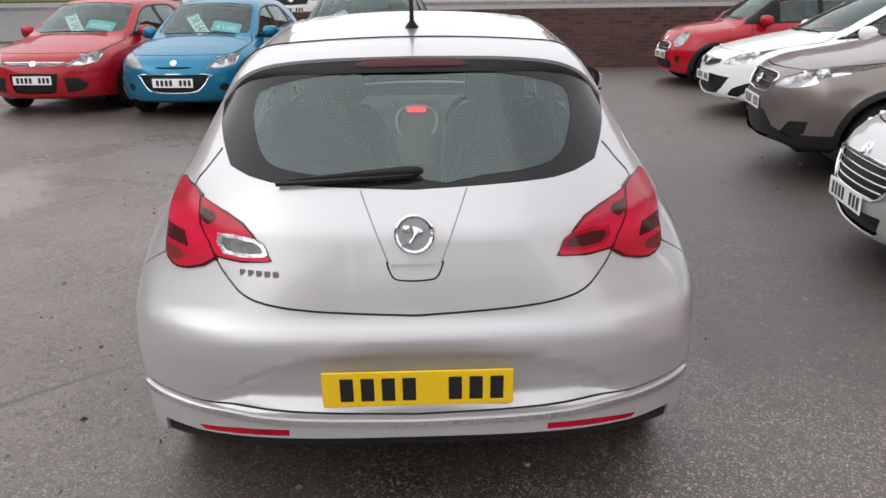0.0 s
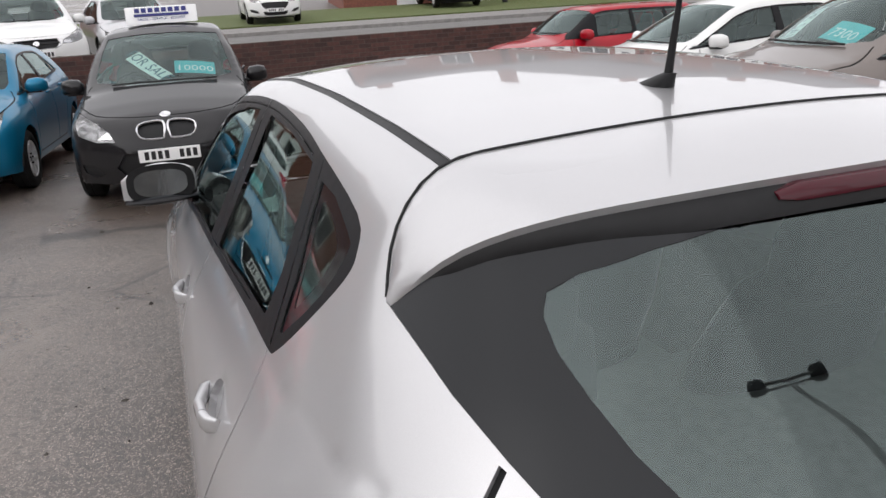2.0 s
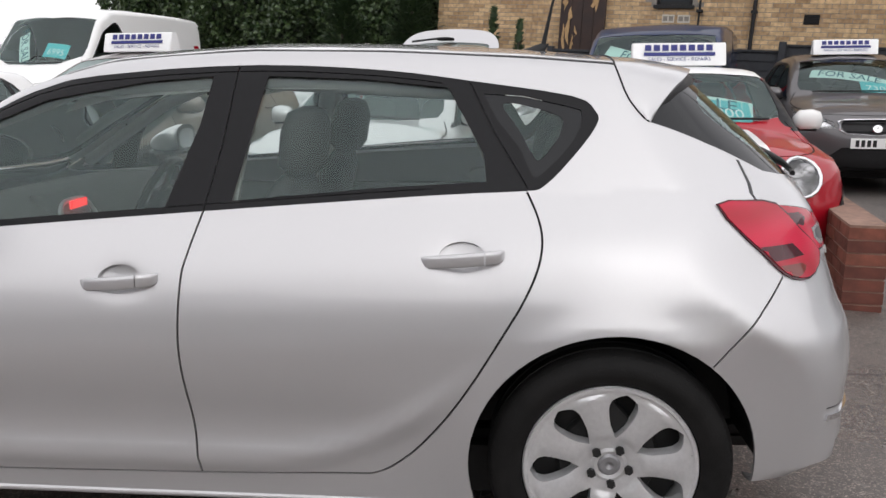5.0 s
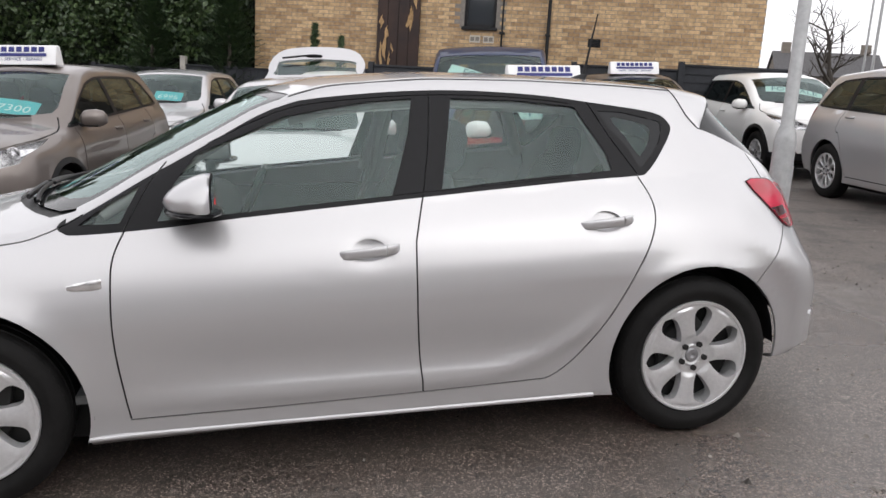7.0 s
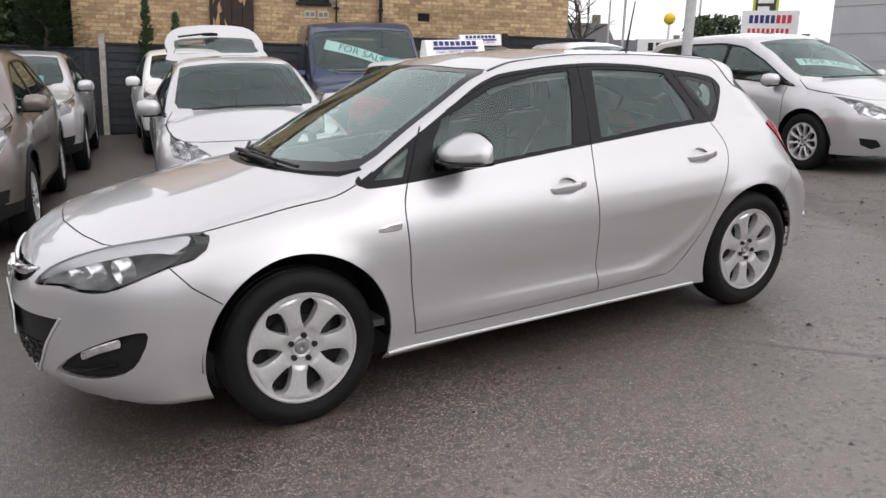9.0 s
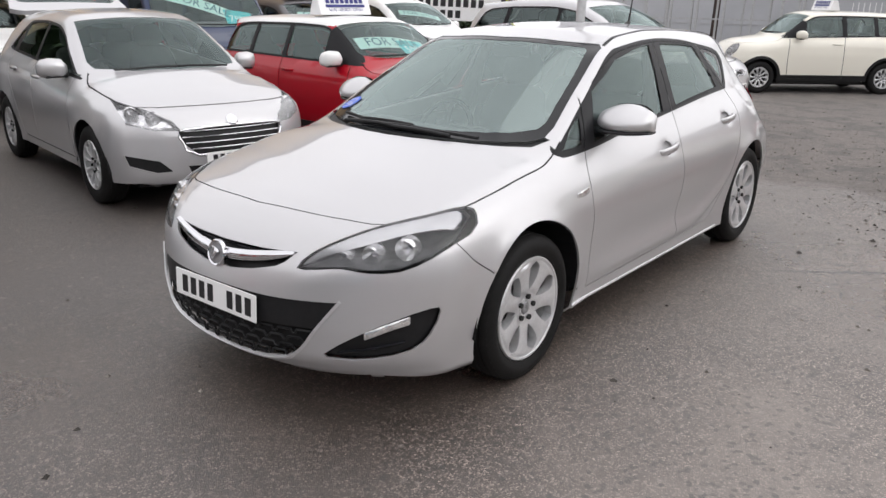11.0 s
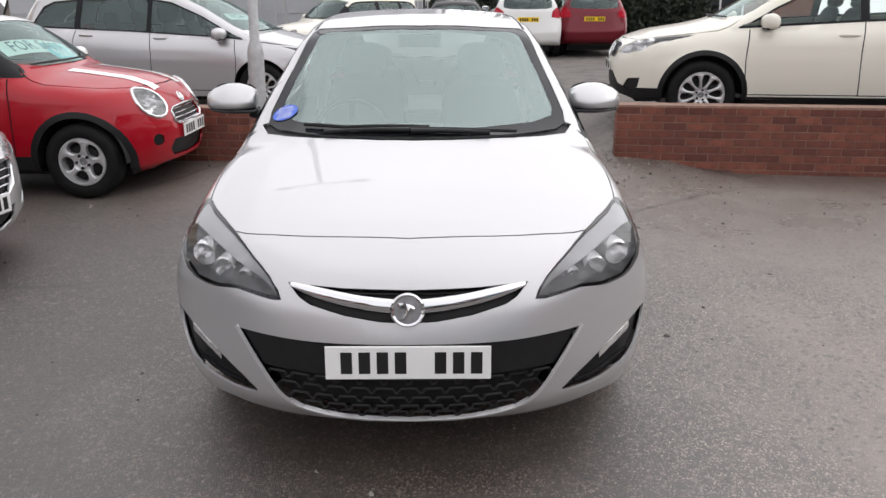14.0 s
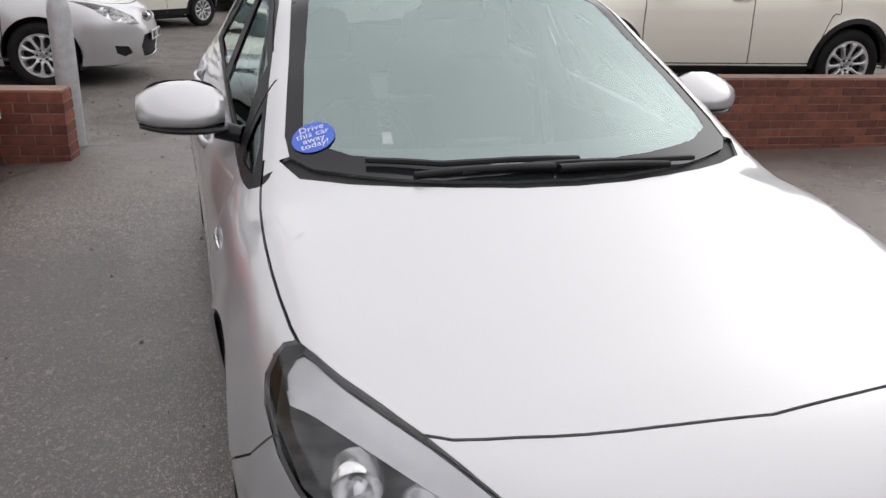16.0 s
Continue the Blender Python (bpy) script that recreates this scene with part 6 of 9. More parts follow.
LAMP_LENS = shrunk(LAMP_OUT, .009)
SEAL = inset(DLO, .017)
SEAL_TOP = [q for q in SEAL if 1.17 < q[0] < 2.72 and q[1] > 1.075 + .06 * max(0, q[0] - 1)]
SEAL_LOW = [q for q in SEAL if .98 < q[0] < 2.86 and q[1] < 1.09]
in_lamp = lambda c, n: n.y < -.05 and c.y < .42 and inside(LAMP_LENS, c.y, c.z)
regions = [
    R_("front_door", "side", seam_a + sill_line[::-1][1:3] + seam_b[::-1], SILVER, rim=.020, where=side_low),
    R_("rear_door", "side", seam_b + sill_line[::-1][2:] + seam_c[::-1], SILVER, rim=.020, where=side_low),
    R_("bonnet", "top", [(-.01, 4.158), (.275, 4.133), (.45, 4.10), (.60, 4.05), (.69, 3.91), (.752, 3.79), (.775, 3.5), (.765, 3.2), (.735, 3.03), (0.660, 3.157), (0.540, 3.235), (0.420, 3.297), (0.300, 3.343), (0.150, 3.380), (-0.010, 3.392)], SILVER, both=True, rim=.012, where=lambda c, n: n.z > .25),
    R_("tailgate", "rear", [(-.01, 1.40), (.50, 1.365), (.583, 1.30), (.610, 1.259), (.585, 1.195), (.562, 1.147), (.648, 1.037), (.60, .96), (.553, .889), (.50, .832), (.463, .803), (.40, .784), (.265, .769), (-.01, .755)], SILVER, both=True, rim=.012, where=lambda c, n: n.y < -.12 and c.z > .7 and c.y < .75),
    R_("window_surround", "side", DLO, SATIN, .001),
    R_("screen_pillar", "top", rounded([(.550, 2.33), (.575, 2.45), (.618, 2.70), (.650, 2.87), (.672, 2.98), (.680, 3.05), (.70, 3.09), (.748, 3.085), (.722, 2.942), (.680, 2.735), (.641, 2.56), (.602, 2.385), (.588, 2.30)], 1), SILVER, where=lambda c, n: n.z > .25 and c.z > .93),
    R_("front_window", "side", rounded([(2.79, .974), (2.73, 1.10), (2.655, 1.193), (2.347, 1.318), (2.05, 1.368), (1.875, 1.380), (1.90, 1.25), (1.975, 1.037), (2.4, 1.004)], 1), GLASS, .007),
    R_("corner_window", "side", [(3.045, .967), (2.91, .972), (2.845, 1.092), (2.95, 1.035)], GLASS, .007),
    R_("rear_window", "side", [(1.72, 1.380), (1.45, 1.370), (1.217, 1.346), (1.16, 1.25), (1.115, 1.172), (1.107, 1.105), (1.40, 1.088), (1.79, 1.054)], GLASS, .007),
    R_("quarter_window", "side", rounded([(1.118, 1.330), (.89, 1.296), (.852, 1.272), (.878, 1.205), (.945, 1.138), (.985, 1.118), (1.02, 1.19)], 2), FRIT, .004),
    R_("quarter_pane", "side", rounded([(1.068, 1.303), (1.0, 1.298), (.915, 1.272), (.905, 1.245), (.925, 1.205), (.96, 1.165), (.98, 1.165), (1.022, 1.236)], 3), GLASS, .005),
    R_("frame_seal", "side", strip(SEAL_TOP, .004), SEAM, .004),
    R_("waist_seal", "side", strip(SEAL_LOW, .004), SEAM, .004),
    R_("pillar_joint", "side", strip([(1.805, 1.405), (1.83, 1.2), (1.865, 1.03)], .005), SEAM, .005),
    R_("quarter_joint", "side", strip([(1.158, 1.360), (1.09, 1.23), (1.0, 1.09)], .006), SEAM, .005),
    R_("mirror_joint", "side", strip([(2.90, .945), (2.815, 1.10), (2.76, 1.165)], .005), SEAM, .005),
    R_("door_joint", "side", strip(seam_a, .006), SEAM, .008, where=side_low),
    R_("middle_joint", "side", strip(seam_b, .006), SEAM, .008, where=side_low),
    R_("rear_joint", "side", strip(seam_c, .006), SEAM, .008, where=side_low),
    R_("sill_joint", "side", strip(sill_line, .006), SEAM, .006, where=side_low),
    R_("windscreen_border", "top", rounded([(-0.010, 3.345), (0.150, 3.332), (0.300, 3.295), (0.420, 3.246), (0.520, 3.194), (0.620, 3.130), (.672, 3.06), (.672, 2.98), (.618, 2.70), (.556, 2.36), (.525, 2.325), (.35, 2.385), (-.01, 2.43)], 1), FRIT, .003, both=True, where=lambda c, n: n.z > .2 and n.y > .05 and c.y < 3.4),
    R_("windscreen", "top", rounded([(-0.010, 3.262), (0.150, 3.250), (0.300, 3.213), (0.420, 3.167), (0.520, 3.116), (.615, 3.03), (.622, 2.97), (.582, 2.75), (.512, 2.43), (.48, 2.40), (.3, 2.45), (-.01, 2.475)], 1), GLASS_SCREEN, .004, both=True, where=lambda c, n: n.z > .2 and n.y > .05 and c.y < 3.4),
    R_("cowl", "top", [(-0.010, 3.388), (0.150, 3.376), (0.300, 3.339), (0.420, 3.293), (0.540, 3.231), (0.660, 3.153), (.70, 3.06), (.672, 3.06), (0.620, 3.130), (0.520, 3.194), (0.420, 3.246), (0.300, 3.295), (0.150, 3.332), (-0.010, 3.345)], BLACK, .012, both=True, where=lambda c, n: n.z > .2 and c.y < 3.45),
    R_("bonnet_joint", "top", strip(rounded([(-.01, 4.158), (.275, 4.133), (.45, 4.10), (.60, 4.05), (.69, 3.91), (.752, 3.79), (.775, 3.5), (.765, 3.2), (.735, 3.03)], 3, False), .006), SEAM, .007, both=True, where=lambda c, n: n.z > .2),
    R_("roof_strip", "top", strip(rounded([(.484, .757), (.489, 1.2), (.50, 1.7), (.52, 2.1), (.548, 2.33)], 3, False), .018), SATIN, .003, where=lambda c, n: n.z > .5),
    R_("rear_screen_border", "rear", [(-.01, 1.40), (.50, 1.365), (.578, 1.300), (.606, 1.255), (.582, 1.195), (.555, 1.152), (.525, 1.112), (.46, 1.095), (.39, 1.085), (-.01, 1.070)], FRIT, .002, both=True, where=lambda c, n: n.y < -.05 and c.z > 1.03 and c.y < .75),
    R_("rear_screen", "rear", rounded([(-.01, 1.358), (.22, 1.352), (.42, 1.315), (.472, 1.275), (.462, 1.21), (.420, 1.140), (.34, 1.115), (.20, 1.104), (-.01, 1.102)], 2), GLASS_BACK, .003, both=True, where=lambda c, n: n.y < -.05 and c.z > 1.03 and c.y < .75),
    R_("boot_panel_joint", "rear", strip([(.144, 1.072), (.105, .98), (.070, .892)], .0035), ALLOY_DARK, .003, where=lambda c, n: n.y < -.3),
    R_("boot_handle_edge", "rear", strip(rounded([(.076, .897), (.066, .868), (.048, .850), (-.01, .846)], 3, False), .005), SEAM, .004, both=True, where=lambda c, n: n.y < -.3),
    R_("boot_handle", "rear", [(-.01, .890), (.066, .890), (.058, .868), (.044, .857), (-.01, .855)], SILVER, .012, both=True, where=lambda c, n: n.y < -.3),
    R_("tailgate_joint", "rear", strip(rounded([(.562, 1.147), (.61, 1.09), (.648, 1.037), (.60, .96), (.553, .889), (.50, .832), (.463, .803), (.40, .784), (.265, .769), (-.01, .755)], 2, False), .006), SEAM, .009, both=True, where=lambda c, n: n.y < -.05 and c.z > .7),
    R_("inner_lamp_edge", "rear", LAMP_IN, LENS_DARK, -.003, rim=.012, where=tail_in, label="dark edge of the tail lamp"),
    R_("inner_tail_lamp", "rear", shrunk(LAMP_IN, .006), LENS_RIBBED, -.005, rim=.006, where=tail_in, label="red tail lamp with reversing light"),
    R_("lamp_chamber", "rear", [(.612, 1.005), (.560, 1.000), (.545, .985), (.575, .965), (.603, .975)], LENS_DARK, -.005, where=tail_in),
    R_("reversing_surround", "rear", rounded([(.540, .952), (.43, .950), (.398, .924), (.408, .905), (.522, .903)], 2), LAMP_INSIDE, -.0055, where=tail_in),
    R_("reversing_lens", "rear", rounded([(.526, .943), (.435, .941), (.410, .924), (.417, .913), (.512, .912)], 2), LAMP_GREY, -.0055, where=tail_in),
    R_("lamp_edge", "side", LAMP_OUT, LENS_DARK, -.005, rim=.014, where=tail_out, label="dark edge of the tail lamp"),
    R_("tail_lamp", "side", shrunk(LAMP_OUT, .006), LENS_RIBBED, -.007, rim=.006, where=tail_out, label="large red tail lamp wrapped round the corner"),
    R_("brake_chamber", "rear", [(.735, .936), (.655, .932), (.640, .897), (.730, .897)], LENS_DARK, -.0075, where=in_lamp),
    R_("indicator_lens", "rear", rounded([(.785, .884), (.665, .880), (.668, .862), (.72, .848), (.77, .860)], 2), LENS_SMOKE, -.0075, where=in_lamp, label="smoky amber indicator lens"),
    R_("rear_bumper_joint", "side", strip([(.33, .862), (.40, .80), (.53, .66)], .005), SEAM, .005, where=lambda c, n: n.x < -.2),
    R_("bumper_strip", "rear", strip(rounded([(-.01, .444), (.344, .452), (.532, .464), (.70, .480), (.80, .497)], 3, False), .016), CHROME, -.006, both=True, rim=.006, where=back_low, label="bright chrome strip"),
    R_("bumper_strip_edge", "rear", strip(rounded([(-.01, .470), (.344, .478), (.532, .490), (.70, .506), (.80, .522)], 3, False), .005), SEAM, .003, both=True, where=back_low),
    R_("rear_valance", "rear", [(-.01, .402), (.34, .402), (.62, .400), (.74, .408), (.74, .15), (-.01, .15)], BLACK, .01, both=True, where=lambda c, n: n.y < .1 and c.z < .5 and c.y < .4),
    R_("rear_reflector", "rear", [(.36, .428), (.50, .426), (.63, .418), (.61, .404), (.36, .408)], LENS_RED, .002, where=back_low),
    R_("tow_cover_edge", "rear", strip([(.445, .462), (.445, .525), (.455, .536), (.505, .536), (.515, .525), (.515, .462)], .003), SEAM, .002, where=lambda c, n: back_low(c, n) and c.x > 0),
    R_("upper_grille", "front", rounded([(-.01, .690), (.20, .694), (.382, .703), (.345, .665), (.309, .645), (.20, .617), (.087, .600), (-.01, .596)], 1), BLACK, .035, both=True, rim=.02, where=lambda c, n: n.y > .1 and c.z > .55 and c.y > 4.1),
    R_("lower_grille_panel", "front", [(-.01, .533), (.30, .533), (.562, .537), (.53, .49), (.482, .425), (-.01, .418)], BLACK, .012, both=True, rim=.012),
    R_("lower_grille", "front", [(-.01, .418), (.482, .425), (.44, .36), (.40, .32), (.345, .285), (.20, .252), (-.01, .240)], SEAM, .04, both=True, rim=.03, where=lambda c, n: c.y > 4.1 and n.y > -.2),
    R_("fog_recess", "front", rounded([(.505, .325), (.626, .415), (.73, .475), (.815, .515), (.835, .50), (.815, .41), (.77, .35), (.66, .312), (.55, .305)], 2), BLACK, .022, rim=.02, where=lambda c, n: c.y > 3.85 and n.y > .02),
    R_("grille_edge", "front", strip(rounded([(.566, .542), (.53, .49), (.482, .42), (.44, .357), (.40, .315), (.345, .279), (.20, .246), (-.01, .234)], 3, False), .011), ALLOY, -.004, both=True, rim=.006, where=lambda c, n: c.y > 4.1),
    R_("headlamp", "front", rounded([(.402, .652), (.443, .712), (.52, .762), (.597, .80), (.70, .830), (.757, .842), (.80, .812), (.828, .755), (.80, .70), (.73, .657), (.64, .652), (.56, .664), (.48, .655)], 2), LENS_CLEAR, -.002, rim=.004, where=lambda c, n: c.y > 3.6 and n.y > .02 and c.z > .6, label="clear headlamp with dark housing"),
    R_("front_handle_cup", "side", [(2.076 + .061 * math.cos(t), .856 + .037 * math.sin(t)) for t in np.linspace(0, 2 * math.pi, 29)[:-1]], SILVER, .016, where=side_low),
    R_("rear_handle_cup", "side", [(1.165 + .061 * math.cos(t), .924 + .037 * math.sin(t)) for t in np.linspace(0, 2 * math.pi, 29)[:-1]], SILVER, .016, where=side_low),
    R_("front_bumper_joint", "side", strip([(3.90, .742), (3.83, .66), (3.735, .59)], .005), SEAM, .005, where=lambda c, n: n.x < -.2),
]
ARCH = .378
panels = shell(body, regions, .034, SILVER, hatch, ARCH)
panels[("reversing_lens", -1)].data.materials[0] = LENS_DARK
panels[("reversing_surround", -1)].data.materials[0] = LENS_RED


def on_body(core, far):
    return body.outward(np.array([core], float), np.array([far], float))[0]


wheels(hatch, ASTRA, 7, "broad", rim=.226, track=.775)
arches(hatch, ASTRA, ARCH)
cabin(hatch, ASTRA)
lining(hatch, body)
# pale inner trims of the middle and rear pillars
for side in (-1, 1):
    for name, rows in (("middle_pillar_trim", [(.62, 1.84, .10), (.95, 1.83, .075), (1.18, 1.80, .06), (1.37, 1.775, .06)]),
                       ("rear_pillar_trim", [(.86, .70, .20), (1.03, .73, .20), (1.18, .74, .15), (1.30, .75, .12)])):
        bm = bmesh.new()
        blob(bm, [((on_body((0, y, z), (side * 1.3, y, z))[0] - side * .045, y, z), (0, w / 2, 0), (.014, 0, 0)) for z, y, w in rows], 12, 3.2)
        part(name, bm, LINING, hatch, "pale grey pillar trim", smooth=50)

# rear spoiler: from the roof's end to an overhanging lip, wrapped down beside the glass
def smooth_curve(points, q):
    p = np.array(rounded(points, 8, False))
    d = np.r_[0, np.cumsum(np.linalg.norm(np.diff(p, axis=0), axis=1))]
    return np.stack([np.interp(q * d[-1], d, p[:, k]) for k in range(3)], 1)


qs = np.linspace(0, 1, 22)
lead = smooth_curve([(0, .738, 1.443), (.25, .742, 1.436), (.465, .752, 1.415), (.535, .745, 1.372), (.580, .722, 1.314), (.600, .680, 1.258)], qs)
for _ in range(6):
    lead -= body.normal(lead) * body.f(*lead.T)[:, None]
tip = smooth_curve([(0, .485, 1.397), (.25, .497, 1.392), (.42, .540, 1.374), (.515, .594, 1.340), (.570, .640, 1.294), (.601, .668, 1.250)], qs)
under = smooth_curve([(0, .470, 1.352), (.25, .482, 1.348), (.41, .535, 1.332), (.497, .588, 1.303), (.557, .638, 1.273), (.596, .674, 1.245)], qs)
bm, low = bmesh.new(), bmesh.new()
rows, low_rows = [], []
for k in range(-21, 22):
    i, sg = abs(k), 1 if k >= 0 else -1
    f = np.array([sg, 1, 1])
    a, t, u = lead[i], tip[i], under[i]
    swell = np.array([.006 * (i / 21), 0, .010 - .006 * i / 21])
    sec = [a - body.normal(a[None])[0] * .001, a * .72 + t * .28 + swell * .7, a * .4 + t * .6 + swell * .9, a * .12 + t * .88 + swell * .45, t, t + np.array([-.002 * (i > 0), .004, -.010]), t * .55 + u * .45 + np.array([0, -.004, -.004]), u]
    rows.append([bm.verts.new(q * f) for q in sec[:6]])
    low_rows.append([low.verts.new(q * f) for q in sec[5:]])
for p, q in zip(rows, rows[1:]):
    for j in range(5):
        bm.faces.new((p[j], q[j], q[j + 1], p[j + 1]))
for p, q in zip(low_rows, low_rows[1:]):
    for j in range(2):
        low.faces.new((p[j], q[j], q[j + 1], p[j + 1]))
bmesh.ops.recalc_face_normals(low, faces=low.faces)
part("spoiler_underside", low, BLACK, hatch, "black underside of the spoiler", smooth=50)
bmesh.ops.recalc_face_normals(bm, faces=bm.faces)
part("rear_spoiler", bm, SILVER, hatch, smooth=50)
bm = bmesh.new()
tube(bm, [tuple((p + body.normal(p[None])[0] * .0012 + np.array([0, .003, 0])) * np.array([s, 1, 1])) for s, seq in ((-1, lead[::-1]), (1, lead[1:])) for p in seq], .0026, 6)
part("spoiler_joint", bm, SEAM, hatch)
bm = bmesh.new()
blob(bm, [((x, .484 + .20 * x * x, 1.376 - .06 * x * x), (0, .012, .0), (0, .004, .013 * (1 - abs(x / .17) ** 14))) for x in np.linspace(-.165, .165, 11)], 10)
part("brake_light", bm, LENS_DARK, hatch, "long dark red high brake light", smooth=50)

# aerial
bm = bmesh.new()
zr = float(body.zt(.93))
blob(bm, [((0, .93 + .055 * (1 - k), zr - .004 + .03 * k), (.030 * (1 - k * .75), 0, 0), (0, .055 * (1 - k * .7), 0)) for k in np.linspace(0, 1, 5)], 14, 2.0)
tube(bm, [(0, .935, zr + .02), (0, .91, zr + .14), (0, .875, zr + .30)], [.008, .005, .0035], 8)
part("aerial", bm, BLACK, hatch, "short black roof aerial", smooth=50)

# number plates, badges and name bars
plate(hatch, .012, .557, -1, True, tilt=-6)
plate(hatch, 4.402, .474, 1, tilt=3)


def badge(p, face, tilt):
    ob = new("badge")
    ob.parent, ob.matrix_basis = hatch, pose(*p, 90 - tilt, 0, 180 if face > 0 else 0)
    ob["label"] = "round chrome badge"
    bm = bmesh.new()
    lathe(bm, [(-.004, .054), (.006, .054), (.011, .049), (.008, .043), (.005, .042)], 40, axis="z")
    part("badge_ring", bm, CHROME, ob, smooth=40)
    bm = bmesh.new()
    lathe(bm, [(.004, .0001), (.006, .02), (.005, .043)], 32, axis="z")
    part("badge_field", bm, ALLOY_DARK, ob, smooth=40)
    bm = bmesh.new()
    blob(bm, [((-.028, -.026, .008), (.010, .004, 0), (0, 0, .005)), ((-.006, -.018, .011), (.013, .010, 0), (0, 0, .007)), ((.010, .002, .013), (.016, .006, 0), (0, 0, .008)), ((.006, .018, .011), (.014, -.004, 0), (0, 0, .006)), ((-.004, .024, .008), (.006, 0, 0), (0, 0, .003))], 10)
    box(bm, -.030, -.012, .006, .024, .006, .010, .002)
    part("badge_emblem", bm, CHROME, ob, smooth=50)


p = on_body((0, 1, .968), (0, -.3, .968))
badge((0, p[1] - .004, .968), -1, 15)
p = on_body((0, 3.4, .640), (0, 4.7, .640))
badge((0, p[1] + .012, .640), 1, 12)
for k in range(5):
    x = -.476 + k * .0235
    q = on_body((x, 1, .863), (x, -.3, .863))
    bm = bmesh.new()
    box(bm, x, x + .017, q[1] - .006, q[1] + .002, .854, .873, .002)
    part("name_bar", bm, CHROME, hatch, "small chrome bar of the model name", smooth=30)

# chrome grille wing, grille slats and lower mesh
bm = bmesh.new()
rows = []
for x in np.linspace(-.372, .372, 31):
    a = abs(x)
    zc = .643 + .055 * (a / .372) ** 1.7
    h = .021 * (1 - (a / .39) ** 5) + .002
    y = on_body((x, 3.4, zc), (x, 4.8, zc))[1]
    rows.append(((x, y - .006, zc), (0, .016, 0), (0, -.004, h)))
blob(bm, rows, 10, 2.2)
part("grille_wing", bm, CHROME, hatch, "bright chrome wing across the grille", smooth=50)
for z in (.672, .684):
    bm = bmesh.new()
    pts = []
    for x in np.linspace(-.33, .33, 17):
        pts.append((x, on_body((x, 3.4, z), (x, 4.8, z))[1] - .024, z + .02 * abs(x / .33) ** 2 * .5))
    tube(bm, pts, .004, 6)
    part("grille_slat", bm, GLOSS, hatch)
for r in range(5):
    z = .400 - r * .034
    half = [.462, .432, .395, .345, .26][r]
    bm = bmesh.new()
    pts = []
    for x in np.arange(-half, half + .001, .0065):
        u = abs((x / .078 + .5 * (r % 2)) % 1 - .5)
        up = .010 - .016 * float(np.clip((u - .34) / .08, 0, 1))
        pts.append((x, on_body((x, 3.4, z), (x, 4.8, z))[1] - .018, z + up))
    tube(bm, pts, .0052, 6)
    part("mesh_bar", bm, BLACK, hatch)

